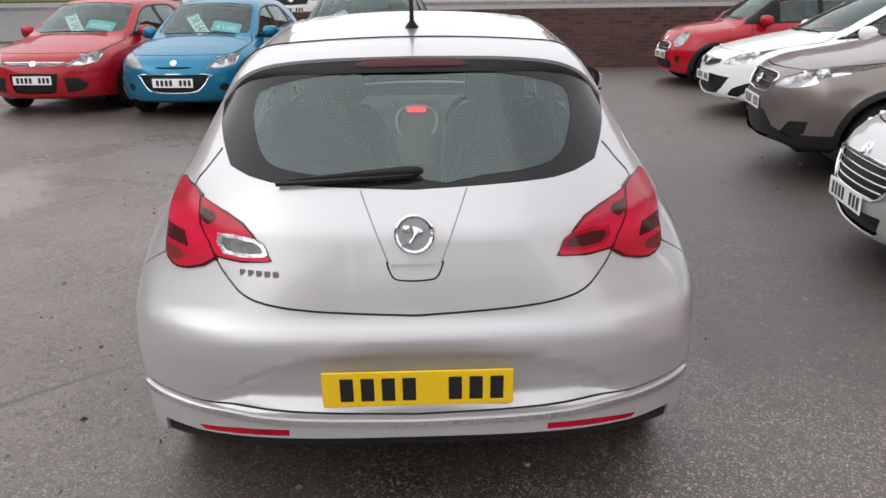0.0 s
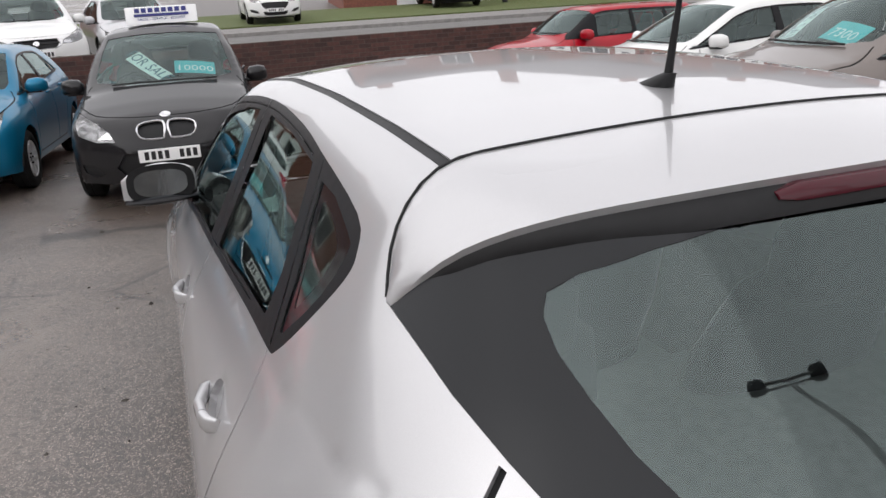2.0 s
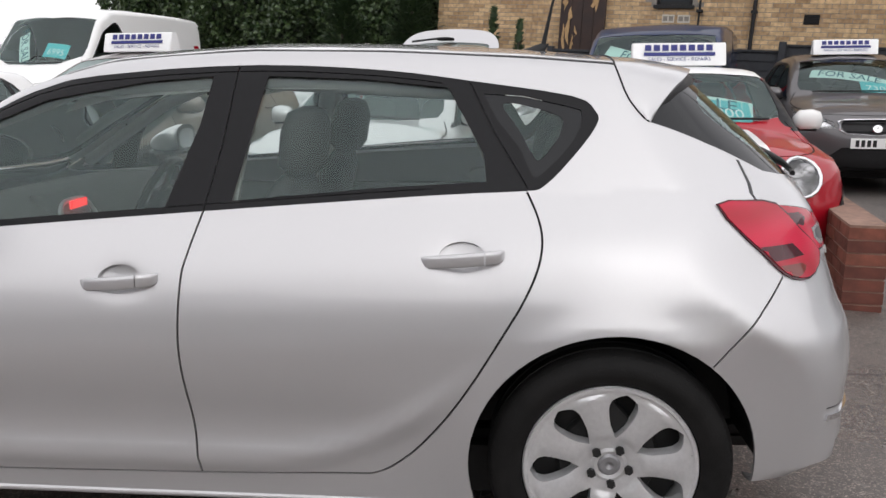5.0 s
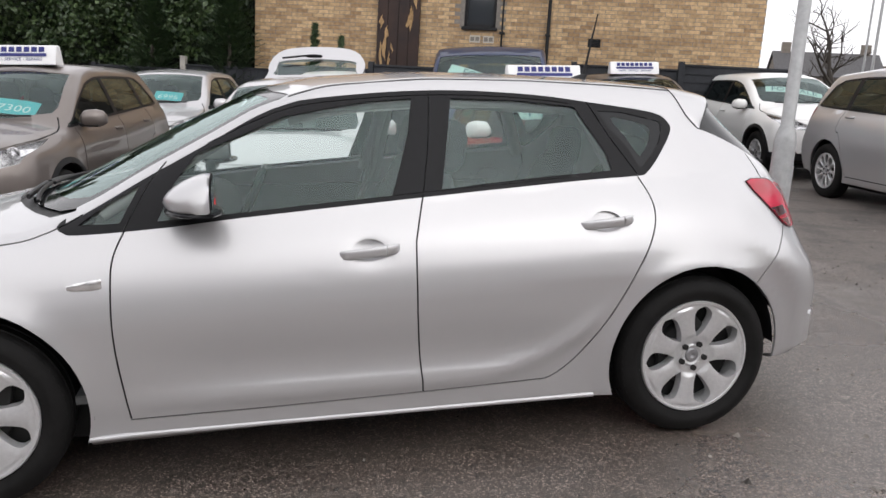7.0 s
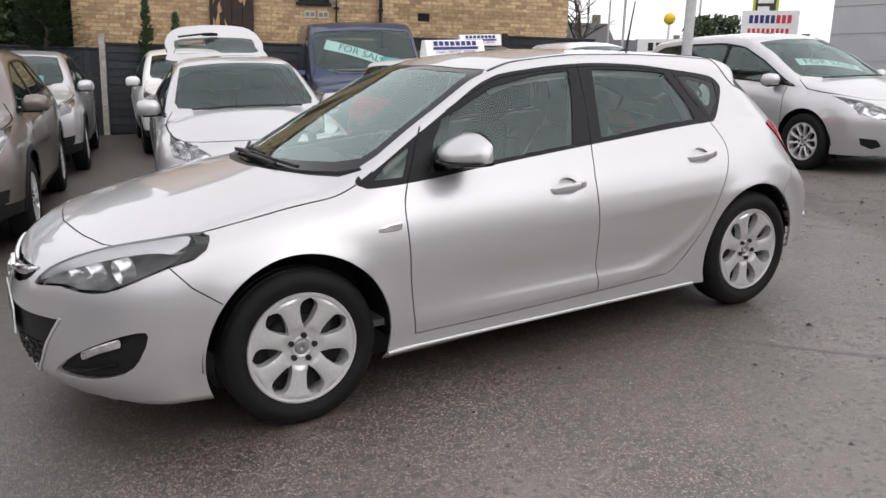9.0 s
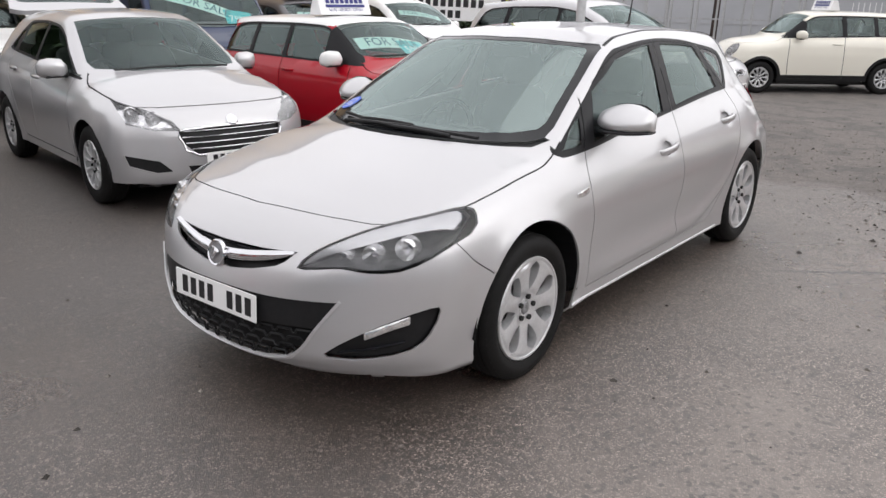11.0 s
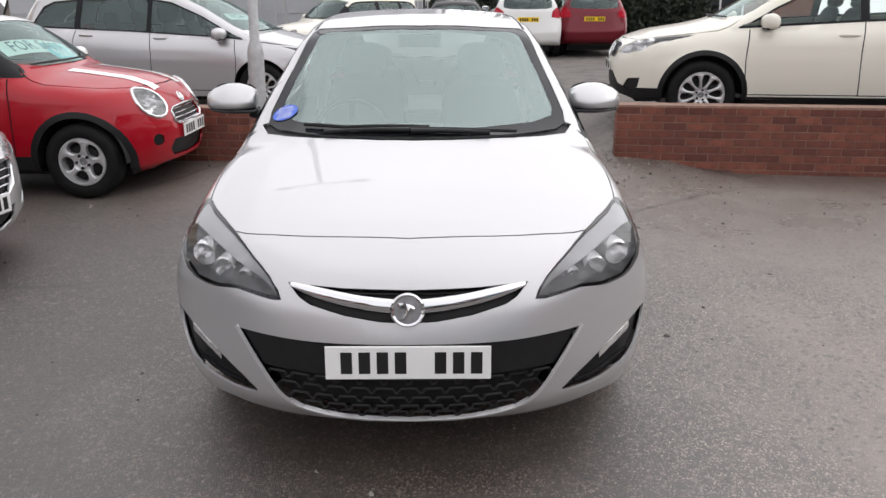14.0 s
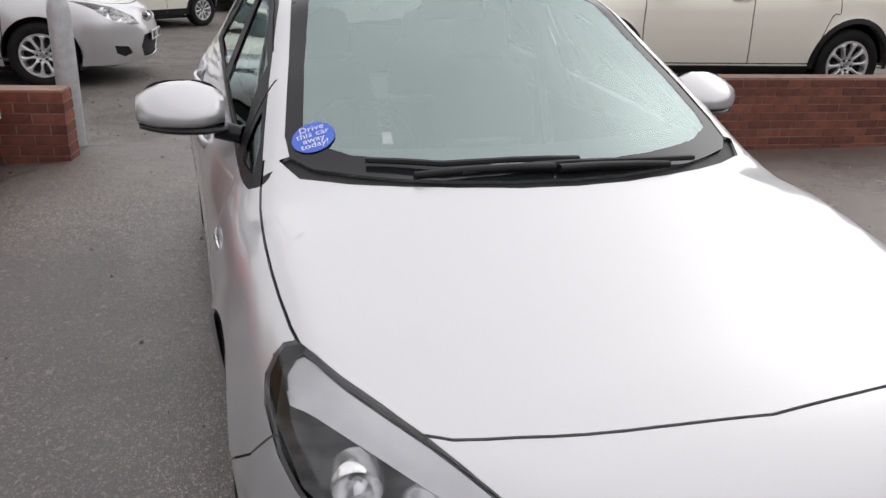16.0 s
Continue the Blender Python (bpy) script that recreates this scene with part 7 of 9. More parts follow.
# headlamps and fog lamps
for side in (-1, 1):
    lamp = new("headlamp_unit")
    lamp.parent = hatch
    bm = bmesh.new()
    outline = [(.415, .656), (.45, .708), (.597, .792), (.70, .822), (.752, .834), (.79, .808), (.815, .755), (.79, .705), (.72, .664), (.64, .660), (.56, .670), (.48, .662)]
    ring = []
    for x, z in outline:
        q = on_body((side * x, 3.4, z), (side * x, 4.7, z))
        ring.append(q)
    cx, cz = .62, .74
    loops = []
    for k, d in ((1.0, .012), (.86, .05), (.70, .10), (.55, .12)):
        loops.append([bm.verts.new((side * (cx + (abs(q[0]) - cx) * k), q[1] - d, cz + (q[2] - cz) * k)) for q in ring])
    for a, b in zip(loops, loops[1:]):
        for k in range(len(a)):
            bm.faces.new((a[k], a[(k + 1) % len(a)], b[(k + 1) % len(a)], b[k]))
    bm.faces.new(loops[-1])
    part("lamp_housing", bm, LAMP_GREY, lamp, smooth=40)
    for x, z, r, mat in ((.715, .722, .040, LAMP_INSIDE), (.625, .700, .036, LAMP_INSIDE), (.545, .690, .022, LAMP_INSIDE)):
        q = on_body((side * x, 3.4, z), (side * x, 4.7, z))
        bm = bmesh.new()
        lathe(bm, [(-.04, .010), (-.036, r * .55), (-.012, r * .9), (.0, r), (.004, r + .001), (.0, r + .004), (-.05, r + .004)], 28, axis="y")
        ob = part("reflector", bm, mat, lamp, smooth=50)
        ob.matrix_basis = pose(q[0] - side * .006, q[1] - .035, q[2], -8, 0, -side * 14)
        bm = bmesh.new()
        lathe(bm, [(-.038, .0001), (-.022, .005), (-.020, .008), (-.038, .009)], 16, axis="y")
        ob = part("bulb_cap", bm, CHROME, lamp, smooth=50)
        ob.matrix_basis = pose(q[0] - side * .006, q[1] - .035, q[2], -8, 0, -side * 14)
    bm = bmesh.new()
    grid = []
    for (x0, z0), (x1, z1) in zip(rounded([(.418, .664), (.45, .706), (.52, .752), (.597, .790), (.70, .820), (.752, .832), (.785, .806)], 3, False), rounded([(.432, .668), (.475, .694), (.54, .717), (.61, .742), (.69, .770), (.755, .782), (.790, .778)], 3, False)):
        col = []
        for k, d in ((0, .008), (.35, .016), (.7, .024), (.95, .030), (1.0, .040), (.9, .075)):
            x, z = x0 + (x1 - x0) * k, z0 + (z1 - z0) * k
            q = on_body((side * x, 3.4, z), (side * x, 4.7, z))
            col.append(bm.verts.new((q[0], q[1] - d, q[2])))
        grid.append(col)
    for p, q in zip(grid, grid[1:]):
        for k in range(5):
            bm.faces.new((p[k], q[k], q[k + 1], p[k + 1]))
    bmesh.ops.recalc_face_normals(bm, faces=bm.faces)
    part("lamp_brow", bm, LAMP_BROW, lamp, smooth=50)
    bm = bmesh.new()
    pts = []
    for x, z in ((.64, .408), (.70, .440), (.76, .468)):
        q = on_body((side * x, 3.4, z), (side * x, 4.7, z))
        pts.append(((q[0], q[1] - .012, q[2]), (0, .01, 0), (0, 0, .017)))
    blob(bm, pts, 10)
    part("fog_lamp", bm, LAMP_INSIDE, hatch, smooth=50)
    bm = bmesh.new()
    pts = []
    for x, z in ((.55, .335), (.64, .352), (.75, .385)):
        q = on_body((side * x, 3.4, z), (side * x, 4.7, z))
        pts.append((q[0], q[1] - .012, q[2]))
    tube(bm, pts, .006, 6)
    part("fog_slat", bm, GLOSS, hatch)
    # bright lower edge of the sill
    bm = bmesh.new()
    tube(bm, [(side * (float(body.side(y, .25)) - .004), y, .236) for y in np.linspace(1.20, 3.05, 12)], .010, 8)
    part("sill_edge", bm, SILVER, hatch, smooth=60)
    # side repeater on the wing
    x = float(body.side(3.02, .778))
    bm = bmesh.new()
    blob(bm, [((-x * -side, 2.967, .786), (.004, 0, 0), (0, 0, .017)), ((-x * -side + side * .004, 3.0, .783), (.006, 0, 0), (0, 0, .018)), ((-x * -side + side * .003, 3.05, .778), (.005, 0, 0), (0, 0, .013)), ((-x * -side, 3.075, .776), (.003, 0, 0), (0, 0, .008))], 10)
    part("side_repeater", bm, LAMP_INSIDE, hatch, smooth=50)
    # door handles
    for y0, z0 in ((2.074, .853), (1.163, .922)):
        x = float(body.side(y0 + .12, z0)) + .016
        h = new("door_handle")
        h.parent = hatch
        bm = bmesh.new()
        blob(bm, [((side * (x - .020), y0 + .108, z0 - .010), (.006, 0, 0), (0, 0, .012)), ((side * (x - .004), y0 + .085, z0 - .008), (.010, 0, 0), (0, 0, .016)), ((side * (x + .010), y0 + .0, z0), (.010, 0, 0), (0, 0, .018)), ((side * (x + .006), y0 - .055, z0 + .005), (.010, 0, 0), (0, 0, .018))], 14, 3)
        part("handle_grip", bm, SILVER, h, smooth=50)
        bm = bmesh.new()
        blob(bm, [((side * (x + .006), y0 - .058, z0 + .005), (.010, 0, 0), (0, 0, .018)), ((side * (x - .002), y0 - .09, z0 + .008), (.010, 0, 0), (0, 0, .017)), ((side * (x - .018), y0 - .106, z0 + .009), (.006, 0, 0), (0, 0, .013))], 14, 3)
        part("lock_cover", bm, SILVER, h, smooth=50)
    # door mirror
    y, z = 2.672, 1.055
    mir = new("door_mirror")
    mir.parent, mir.matrix_basis = hatch, pose(side * .935 if side > 0 else -.880, y, z)
    bm = bmesh.new()
    secs = []
    for t in np.linspace(0, 1, 9):
        xx = side * (-.125 + .245 * t)
        g = math.sin(math.pi * min(1, .12 + .80 * t)) ** .55
        secs.append(((xx, -.005 - .040 * t * t, .020 - .014 * t), (0, .100 * g, 0), (0, 0, .075 * g)))
    blob(bm, secs, 20, 2.2)
    for v in bm.verts:
        if v.co.z < -.028:
            v.co.z = -.028
        if v.co.y < -.070:
            v.co.y = -.070
        if v.co.z > -.028:
            v.co.z = -.028 + (v.co.z + .028) * max(.45, 1.12 - 3.4 * (v.co.y + .07))
    part("mirror_shell", bm, SILVER, mir, smooth=70)
    bm = bmesh.new()
    secs = []
    for t in np.linspace(0, 1, 9):
        xx = side * (-.13 + .245 * t)
        g = math.sin(math.pi * min(1, .15 + .78 * t)) ** .55
        secs.append(((xx, -.002 - .040 * t * t, -.036 + .002 * t), (0, .096 * g, 0), (0, 0, .018 * g)))
    blob(bm, secs, 16, 2.4)
    tube(bm, [(-side * .17, .03, -.06), (-side * .10, .01, -.045)], .028, 10)
    part("mirror_base", bm, GLOSS, mir, smooth=60)
    bm = bmesh.new()
    rim_ = [(math.cos(t), math.sin(t)) for t in np.linspace(0, 2 * math.pi, 25)[:-1]]
    bm.faces.new([bm.verts.new((side * (-.008 + .113 * math.copysign(abs(a) ** .7, a)), -.0725, .022 + .068 * math.copysign(abs(b) ** .7, b))) for a, b in rim_])
    part("mirror_bezel", bm, BLACK, mir)
    bm = bmesh.new()
    bm.faces.new([bm.verts.new((side * (-.008 + .088 * math.copysign(abs(a) ** .7, a)), -.0750, .024 + .046 * math.copysign(abs(b) ** .7, b))) for a, b in rim_])
    part("mirror_glass", bm, MIRROR, mir)

# wipers
def blade(pts, r, name, arm=None):
    w = new(name)
    w.parent = hatch
    bm = bmesh.new()
    tube(bm, pts, r, 6)
    part("wiper_blade", bm, BLACK, w, smooth=50)
    if arm:
        bm = bmesh.new()
        blob(bm, arm, 10)
        part("wiper_arm", bm, BLACK, w, smooth=50)


def on_screen(x, y, lift):
    return tuple(screen_point(body, x, y, -lift))


blade([on_screen(x, 3.262 - .08 * x - .30 * max(0, x - .3), .012) for x in np.linspace(.50, -.06, 7)], .008, "front_wiper", [(on_screen(x, 3.305 - .012 * k, .014), (0, .014 - .002 * k, 0), (0, 0, .010)) for k, x in enumerate((.03, .15, .28, .40))])
blade([on_screen(x, 3.285 + .01 * x - .35 * min(0, x + .1) ** 2, .012) for x in np.linspace(.28, -.44, 8)], .008, "front_wiper", [(on_screen(x, 3.315 - .004 * k, .014), (0, .014 - .002 * k, 0), (0, 0, .010)) for k, x in enumerate((.02, -.10, -.22, -.32))])


def on_tail(x, z, lift):
    q = on_body((x * .6, .9, z * .9), (x * 1.05, .9 - .95, z * 1.02))
    n = body.normal(q[None])[0]
    return tuple(q + n * lift)


blade([on_tail(-.40 + .40 * t, 1.092 + .018 * t, .014) for t in np.linspace(0, 1, 6)], .008, "rear_wiper", [(on_tail(x, z, .018), (0, 0, h), (0, h * .7, 0)) for x, z, h in ((-.36, 1.100, .003), (-.26, 1.106, .008), (-.13, 1.113, .012), (-.02, 1.118, .015), (.015, 1.119, .014), (.03, 1.119, .006))])
# round sticker in the corner of the windscreen
stk = thing("round_sticker", CAR, "round blue sticker with white words inside the windscreen", "sticker")
c0 = (.612, 3.02)
vs = [tuple(screen_point(body, c0[0], c0[1], -.001))] + [tuple(screen_point(body, c0[0] + .058 * math.cos(t), c0[1] + .052 * math.sin(t), -.001)) for t in np.linspace(0, 2 * math.pi, 33)[:-1]]
me = bpy.data.meshes.new("sticker_disc")
me.from_pydata(vs, [], [(0, 1 + k, 1 + (k + 1) % 32) for k in range(32)])
me.materials.append(STICKER_BLUE)
share("sticker_disc", me, stk)
for k, line in enumerate(("Drive", "this car", "away", "today!")):
    pts, fs = letters(line, .030)
    me = bpy.data.meshes.new("lettering")
    me.from_pydata([tuple(screen_point(body, c0[0] - x, c0[1] - y * .9 - .030 + k * .0195, -.003)) for x, y in pts], [], fs)
    me.materials.append(SIGN_WHITE)
    share("lettering", me, stk)

# centre stack with a lit red display, instruments and handbrake console
bm = bmesh.new()
blob(bm, [((0, 2.62, .62), (.10, 0, 0), (0, .08, 0)), ((0, 2.66, .75), (.12, 0, 0), (0, .07, 0)), ((0, 2.72, .90), (.14, 0, 0), (0, .05, 0)), ((0, 2.75, .96), (.12, 0, 0), (0, .03, 0))], 16, 3)
part("centre_stack", bm, TRIM_IN, hatch, smooth=50)
bm = bmesh.new()
tube(bm, [(.115 * math.copysign(abs(math.cos(t)) ** .6, math.cos(t)), 2.645 + .03 * math.sin(t), .845 + .085 * math.sin(t)) for t in np.linspace(0, 2 * math.pi, 29)], .009, 8)
part("console_ring", bm, ALLOY, hatch, smooth=50)
bm = bmesh.new()
box(bm, -.055, .055, 2.645, 2.654, .900, .930)
part("radio_display", bm, RED_GLOW, hatch, "lit red display")
bm = bmesh.new()
blob(bm, [((0, 2.3, .44), (.10, 0, 0), (0, 0, .16)), ((0, 1.8, .44), (.10, 0, 0), (0, 0, .16)), ((0, 1.6, .44), (.09, 0, 0), (0, 0, .10))], 12)
part("console", bm, TRIM_IN, hatch, smooth=50)
bm = bmesh.new()
blob(bm, [((x, 2.36, 1.335), (0, .02, 0), (0, 0, .035)) for x in np.linspace(-.11, .11, 5)], 10)
part("inside_mirror", bm, GLOSS, hatch, smooth=50)
for side in (-1, 1):
    bm = bmesh.new()
    tube(bm, [(side * .615, 2.05, .55), (side * .60, 1.86, 1.0), (side * .565, 1.82, 1.33)], .018, 6)
    part("seat_belt", bm, LINING, hatch)
    for pts, r in (([(.705, 2.98, .99), (.60, 2.55, 1.25), (.545, 2.30, 1.345), (.53, 1.8, 1.37), (.515, 1.2, 1.335)], .026), ([(.67, 1.90, .98), (.55, 1.80, 1.35)], .034), ([(.665, 1.04, 1.05), (.535, 1.16, 1.33)], .034)):
        bm = bmesh.new()
        tube(bm, [(side * x, y, z) for x, y, z in pts], r, 8)
        part("inner_pillar", bm, LINING, hatch, smooth=60)
put(FOCUS, "red_hatchback", -5.02, 8.65, 174, RED, "bright red five-door hatchback with alloy wheels", banner=(-.10, .10, -58, .60), price=(.32, .12, "6900"), wheel=(15, "thin", .215), dressed=dict(slats=1, badge_z=.675))
put(PEUG, "blue_hatchback", -3.06, 8.15, 174, BLUE, "metallic blue five-door hatchback with chrome grille edge", banner=(-.10, .10, -58, .60), price=(.32, .12, "4100"), wheel=(10, "thin", .20), dressed=dict(frame="lower", slats=3, bar=BLACK, badge_z=.70))
put(TOURER, "black_estate", -.80, 7.05, 176, BLACK_PAINT, "gloss black family car with twin chrome grilles", sign=1.9, banner=(-.16, .10, -58, .60), price=(.30, .15, "10000"), dressed=dict(slats=0, thick=.011, badge_z=.80))
put(MINI, "red_small_car", 3.95, 11.2, 90, RED, "red small hatchback with round headlamps", wheel=(5, "split", .20), dressed=dict(slats=4, thick=.011, badge_z=.72))
put(CIVIC, "white_hatchback", 3.6, 8.15, 86, WHITE, "white hatchback with sloping nose", dressed=dict(slats=2, bar=GLOSS, badge_z=.66))
put(QASH, "beige_crossover", 2.96, 5.07, 80, BEIGE, "metallic beige crossover with black lower bumper", sign=2.2, banner=(-.42, .05, -75, .50), price=(.30, .15, "7300"), dressed=dict(slats=3, bar=GLOSS, badge_z=.78))
fiesta, fiesta_shape = put(FIESTA, "silver_hatchback", 2.45, 2.42, 80, SILVER, "light silver hatchback with slatted grille and raised tailgate", glass=GLASS, dressed=dict(slats=5, thick=.010, badge_z=.695))
raised_tailgate(fiesta, 1.06, .40, 1.415)
mini, mini_shape = put(MINI, "red_white_small_car", 2.05, -.30, 88, RED, "red small hatchback with white roof and bonnet stripes", roof_mat=WHITE, sign=1.6, banner=(-.05, .02, -8, .95), price=(.2, .10, "5000"), wheel=(5, "split", .20), dressed=dict(slats=4, thick=.011, badge_z=.72))
bonnet_stripes(mini, mini_shape)
lamp_rings(mini, mini_shape)
put(MPV, "silver_people_carrier", 1.15, -4.86, 81.5, SILVER, "silver people carrier with alloy wheels", banner=(-.05, .1, -18, .9), wheel=(10, "split", .21), dressed=dict(slats=2, badge_z=.70))
put(JUKE, "grey_crossover", 6.0, -2.9, 80, GREY, "dark grey crossover with round lamps", sign=2.1, banner=(-.05, .0, -18, .9), price=(.25, .2, "7300"), dressed=dict(slats=2, bar=GLOSS, badge_z=.74))
put(QASH2, "white_crossover", 6.3, -5.75, 80, WHITE, "white crossover parked by the fence", banner=(-.05, .0, -18, .9), dressed=dict(slats=3, bar=GLOSS, badge_z=.78))
put(QASH2, "cream_crossover", -2.04, -2.62, -97, CREAM, "cream white crossover behind a brick wall", z=.20, wheel=(10, "split", .215), glass=GLASS, dressed=dict(slats=3, bar=GLOSS, badge_z=.78))
put(MOKKA, "white_suv", -2.3, -17.6, 180, WHITE, "white compact off-roader seen from behind")
put(AUDI, "black_hatchback", -.55, -17.6, 180, BLACK_PAINT, "black hatchback seen from behind")
put(MOKKA, "dark_red_suv", -4.15, -18.0, 178, DARK_RED, "dark red off-roader seen from behind")
put(FIAT, "cream_small_car", 3.2, -9.4, -50, CREAM, "cream small hatchback with a sign on its roof", sign=1.5, dressed=dict(slats=1))
put(VAN, "navy_van", 6.0, -.30, 72, NAVY, "dark blue van with a sale banner", banner=(-.05, .0, -24, 1.15), price=(.4, .15, "7995"), glass=GLASS)
put(SUV, "white_suv", 8.3, 1.45, 82, WHITE, "white off-roader parked by the dark fence")
put(QASH2, "white_crossover", -2.6, 15.25, 190, WHITE, "white crossover parked on the road beyond the wall", z=.07, dressed=dict(slats=3, bar=GLOSS, badge_z=.78))
put(AUDI, "white_saloon", -6.1, 24.5, 8, WHITE, "white car seen from behind by the houses", z=.07)
put(AUDI, "silver_saloon", -.75, 16.6, 190, SILVER, "silver car parked on the road beyond the wall", z=.07)
put(FIESTA, "white_street_car", 3.05, 25.2, 178, WHITE, "white car parked on the grass before houses", z=.20)
put(MOKKA, "silver_street_car", 10.4, 31.4, -6, SILVER, "silver car parked by a house door", z=.20)
put(scaled(VAN, 5.3, 1.98, 2.45, .34), "white_van", 8.5, 8.6, 86, WHITE, "tall white panel van parked behind the row", banner=(-.3, .05, -65, .55), price=(.3, .1, "6995"))
put(QASH, "silver_crossover", 7.3, 4.13, 80, SILVER, "silver crossover with a teal price card", banner=(-.3, .05, -55, .5), price=(.2, .15, "6995"), dressed=dict(slats=3, bar=GLOSS, badge_z=.78))

# ---- walls, fence, buildings and planting round the yard ----
def piece_mat(name, dark, light, island=False, rough=.85, bump=.25):
    """Fired clay or timber: each piece has its own shade, with blotches and grain."""
    m = bpy.data.materials.new(name)
    m.use_nodes = True
    n, l = m.node_tree.nodes, m.node_tree.links
    b = n["Principled BSDF"]
    tc = n.new("ShaderNodeTexCoord")
    src = n.new("ShaderNodeNewGeometry").outputs["Random Per Island"] if island else n.new("ShaderNodeObjectInfo").outputs["Random"]
    mix = n.new("ShaderNodeMix")
    mix.data_type = "RGBA"
    mix.inputs["A"].default_value, mix.inputs["B"].default_value = (*dark, 1), (*light, 1)
    l.new(src, mix.inputs["Factor"])
    t = n.new("ShaderNodeTexNoise")
    t.inputs["Scale"].default_value, t.inputs["Detail"].default_value = 14, 6
    l.new(tc.outputs["Object"], t.inputs["Vector"])
    hs = n.new("ShaderNodeHueSaturation")
    mr = n.new("ShaderNodeMapRange")
    mr.inputs["From Min"].default_value, mr.inputs["From Max"].default_value = .3, .7
    mr.inputs["To Min"].default_value, mr.inputs["To Max"].default_value = .70, 1.22
    l.new(t.outputs["Fac"], mr.inputs["Value"])
    l.new(mr.outputs["Result"], hs.inputs["Value"])
    l.new(mix.outputs["Result"], hs.inputs["Color"])
    l.new(hs.outputs["Color"], b.inputs["Base Color"])
    b.inputs["Roughness"].default_value = rough
    bp, t2 = n.new("ShaderNodeBump"), n.new("ShaderNodeTexNoise")
    t2.inputs["Scale"].default_value = 90
    l.new(tc.outputs["Object"], t2.inputs["Vector"])
    bp.inputs["Strength"].default_value, bp.inputs["Distance"].default_value = bump, .006
    l.new(t2.outputs["Fac"], bp.inputs["Height"])
    l.new(bp.outputs["Normal"], b.inputs["Normal"])
    return m


RED_BRICK = piece_mat("red_brick", (.115, .036, .026), (.225, .074, .048))
RED_BRICK_REST = piece_mat("red_brick_rest", (.115, .036, .026), (.225, .074, .048), True)
DARK_BRICK = piece_mat("dark_red_brick", (.050, .026, .023), (.110, .050, .042))
DARK_BRICK_REST = piece_mat("dark_red_brick_rest", (.050, .026, .023), (.110, .050, .042), True)
BUFF_BRICK = piece_mat("buff_brick", (.34, .22, .12), (.62, .44, .25))
BUFF_BRICK_REST = piece_mat("buff_brick_rest", (.34, .22, .12), (.62, .44, .25), True)
MORTAR = material("grey_mortar", (.22, .20, .18), .95, vary=.25, scale=12, bump=.3, bump_scale=120)
MORTAR_DARK = material("sooty_mortar", (.10, .082, .072), .95, vary=.25, scale=12, bump=.3, bump_scale=120)
MORTAR_RED = material("brown_mortar", (.27, .17, .13), .95, vary=.25, scale=12, bump=.3, bump_scale=120)
FENCE_DARK = piece_mat("blue_black_fence", (.014, .016, .021), (.028, .031, .038), rough=.7)
CONCRETE = material("pale_concrete", (.36, .34, .31), .9, vary=.25, scale=9, bump=.3, bump_scale=80)
POLE_GREY = material("grey_painted_steel", (.42, .425, .43), .45, metal=.3, vary=.12, scale=18)
BARK_BOARD = material("peeling_brown_board", (.045, .024, .018), .7, second=(.018, .010, .009), scale=3, bump=.4, bump_scale=30)
BARE_WOOD = material("bare_split_wood", (.42, .27, .13), .8, vary=.35, scale=18, bump=.4, bump_scale=60)
SLATE = material("grey_roof_slates", (.075, .072, .075), .7, vary=.35, scale=6, bump=.3, bump_scale=30)
RENDER_PALE = material("pale_render", (.52, .49, .43), .9, vary=.12, scale=2.0, bump=.15, bump_scale=60)
CLAD = material("grey_metal_cladding", (.42, .43, .45), .45, metal=.2, vary=.06, scale=.8)
UPVC = material("white_window_frame", (.72, .72, .72), .4, vary=.05, scale=6)
WINDOW_DARK = material("dark_window_pane", (.03, .035, .04), .06, spec=.8)
GRASS = material("winter_grass", (.075, .125, .030), .9, second=(.12, .12, .045), scale=14, bump=.6, bump_scale=200)
KERB = material("grey_kerb_stone", (.24, .23, .22), .9, vary=.2, scale=6)
ROADTOP = material("pale_road", (.17, .165, .16), .85, vary=.15, scale=5, bump=.3, bump_scale=200)
LEAF_IVY = piece_mat("ivy_leaf", (.018, .040, .014), (.075, .115, .040), True, rough=.4, bump=.1)
LEAF_CONE = piece_mat("conifer_spray", (.018, .040, .016), (.050, .085, .030), True, rough=.6)
TWIG = material("dark_twig", (.035, .028, .022), .9, vary=.4, scale=20)
GRAVEL = piece_mat("loose_stone", (.030, .026, .023), (.27, .245, .22), True)
YELLOW = material("yellow_plastic", (.75, .52, .02), .4, vary=.05, scale=10)
SIGN_DARK = material("dark_sign_board", (.03, .032, .036), .5, vary=.1, scale=4)
SIGN_RED = material("red_sign_ink", (.55, .03, .04), .5)
SIGN_GREEN = material("lime_sign_edge", (.45, .50, .03), .5)


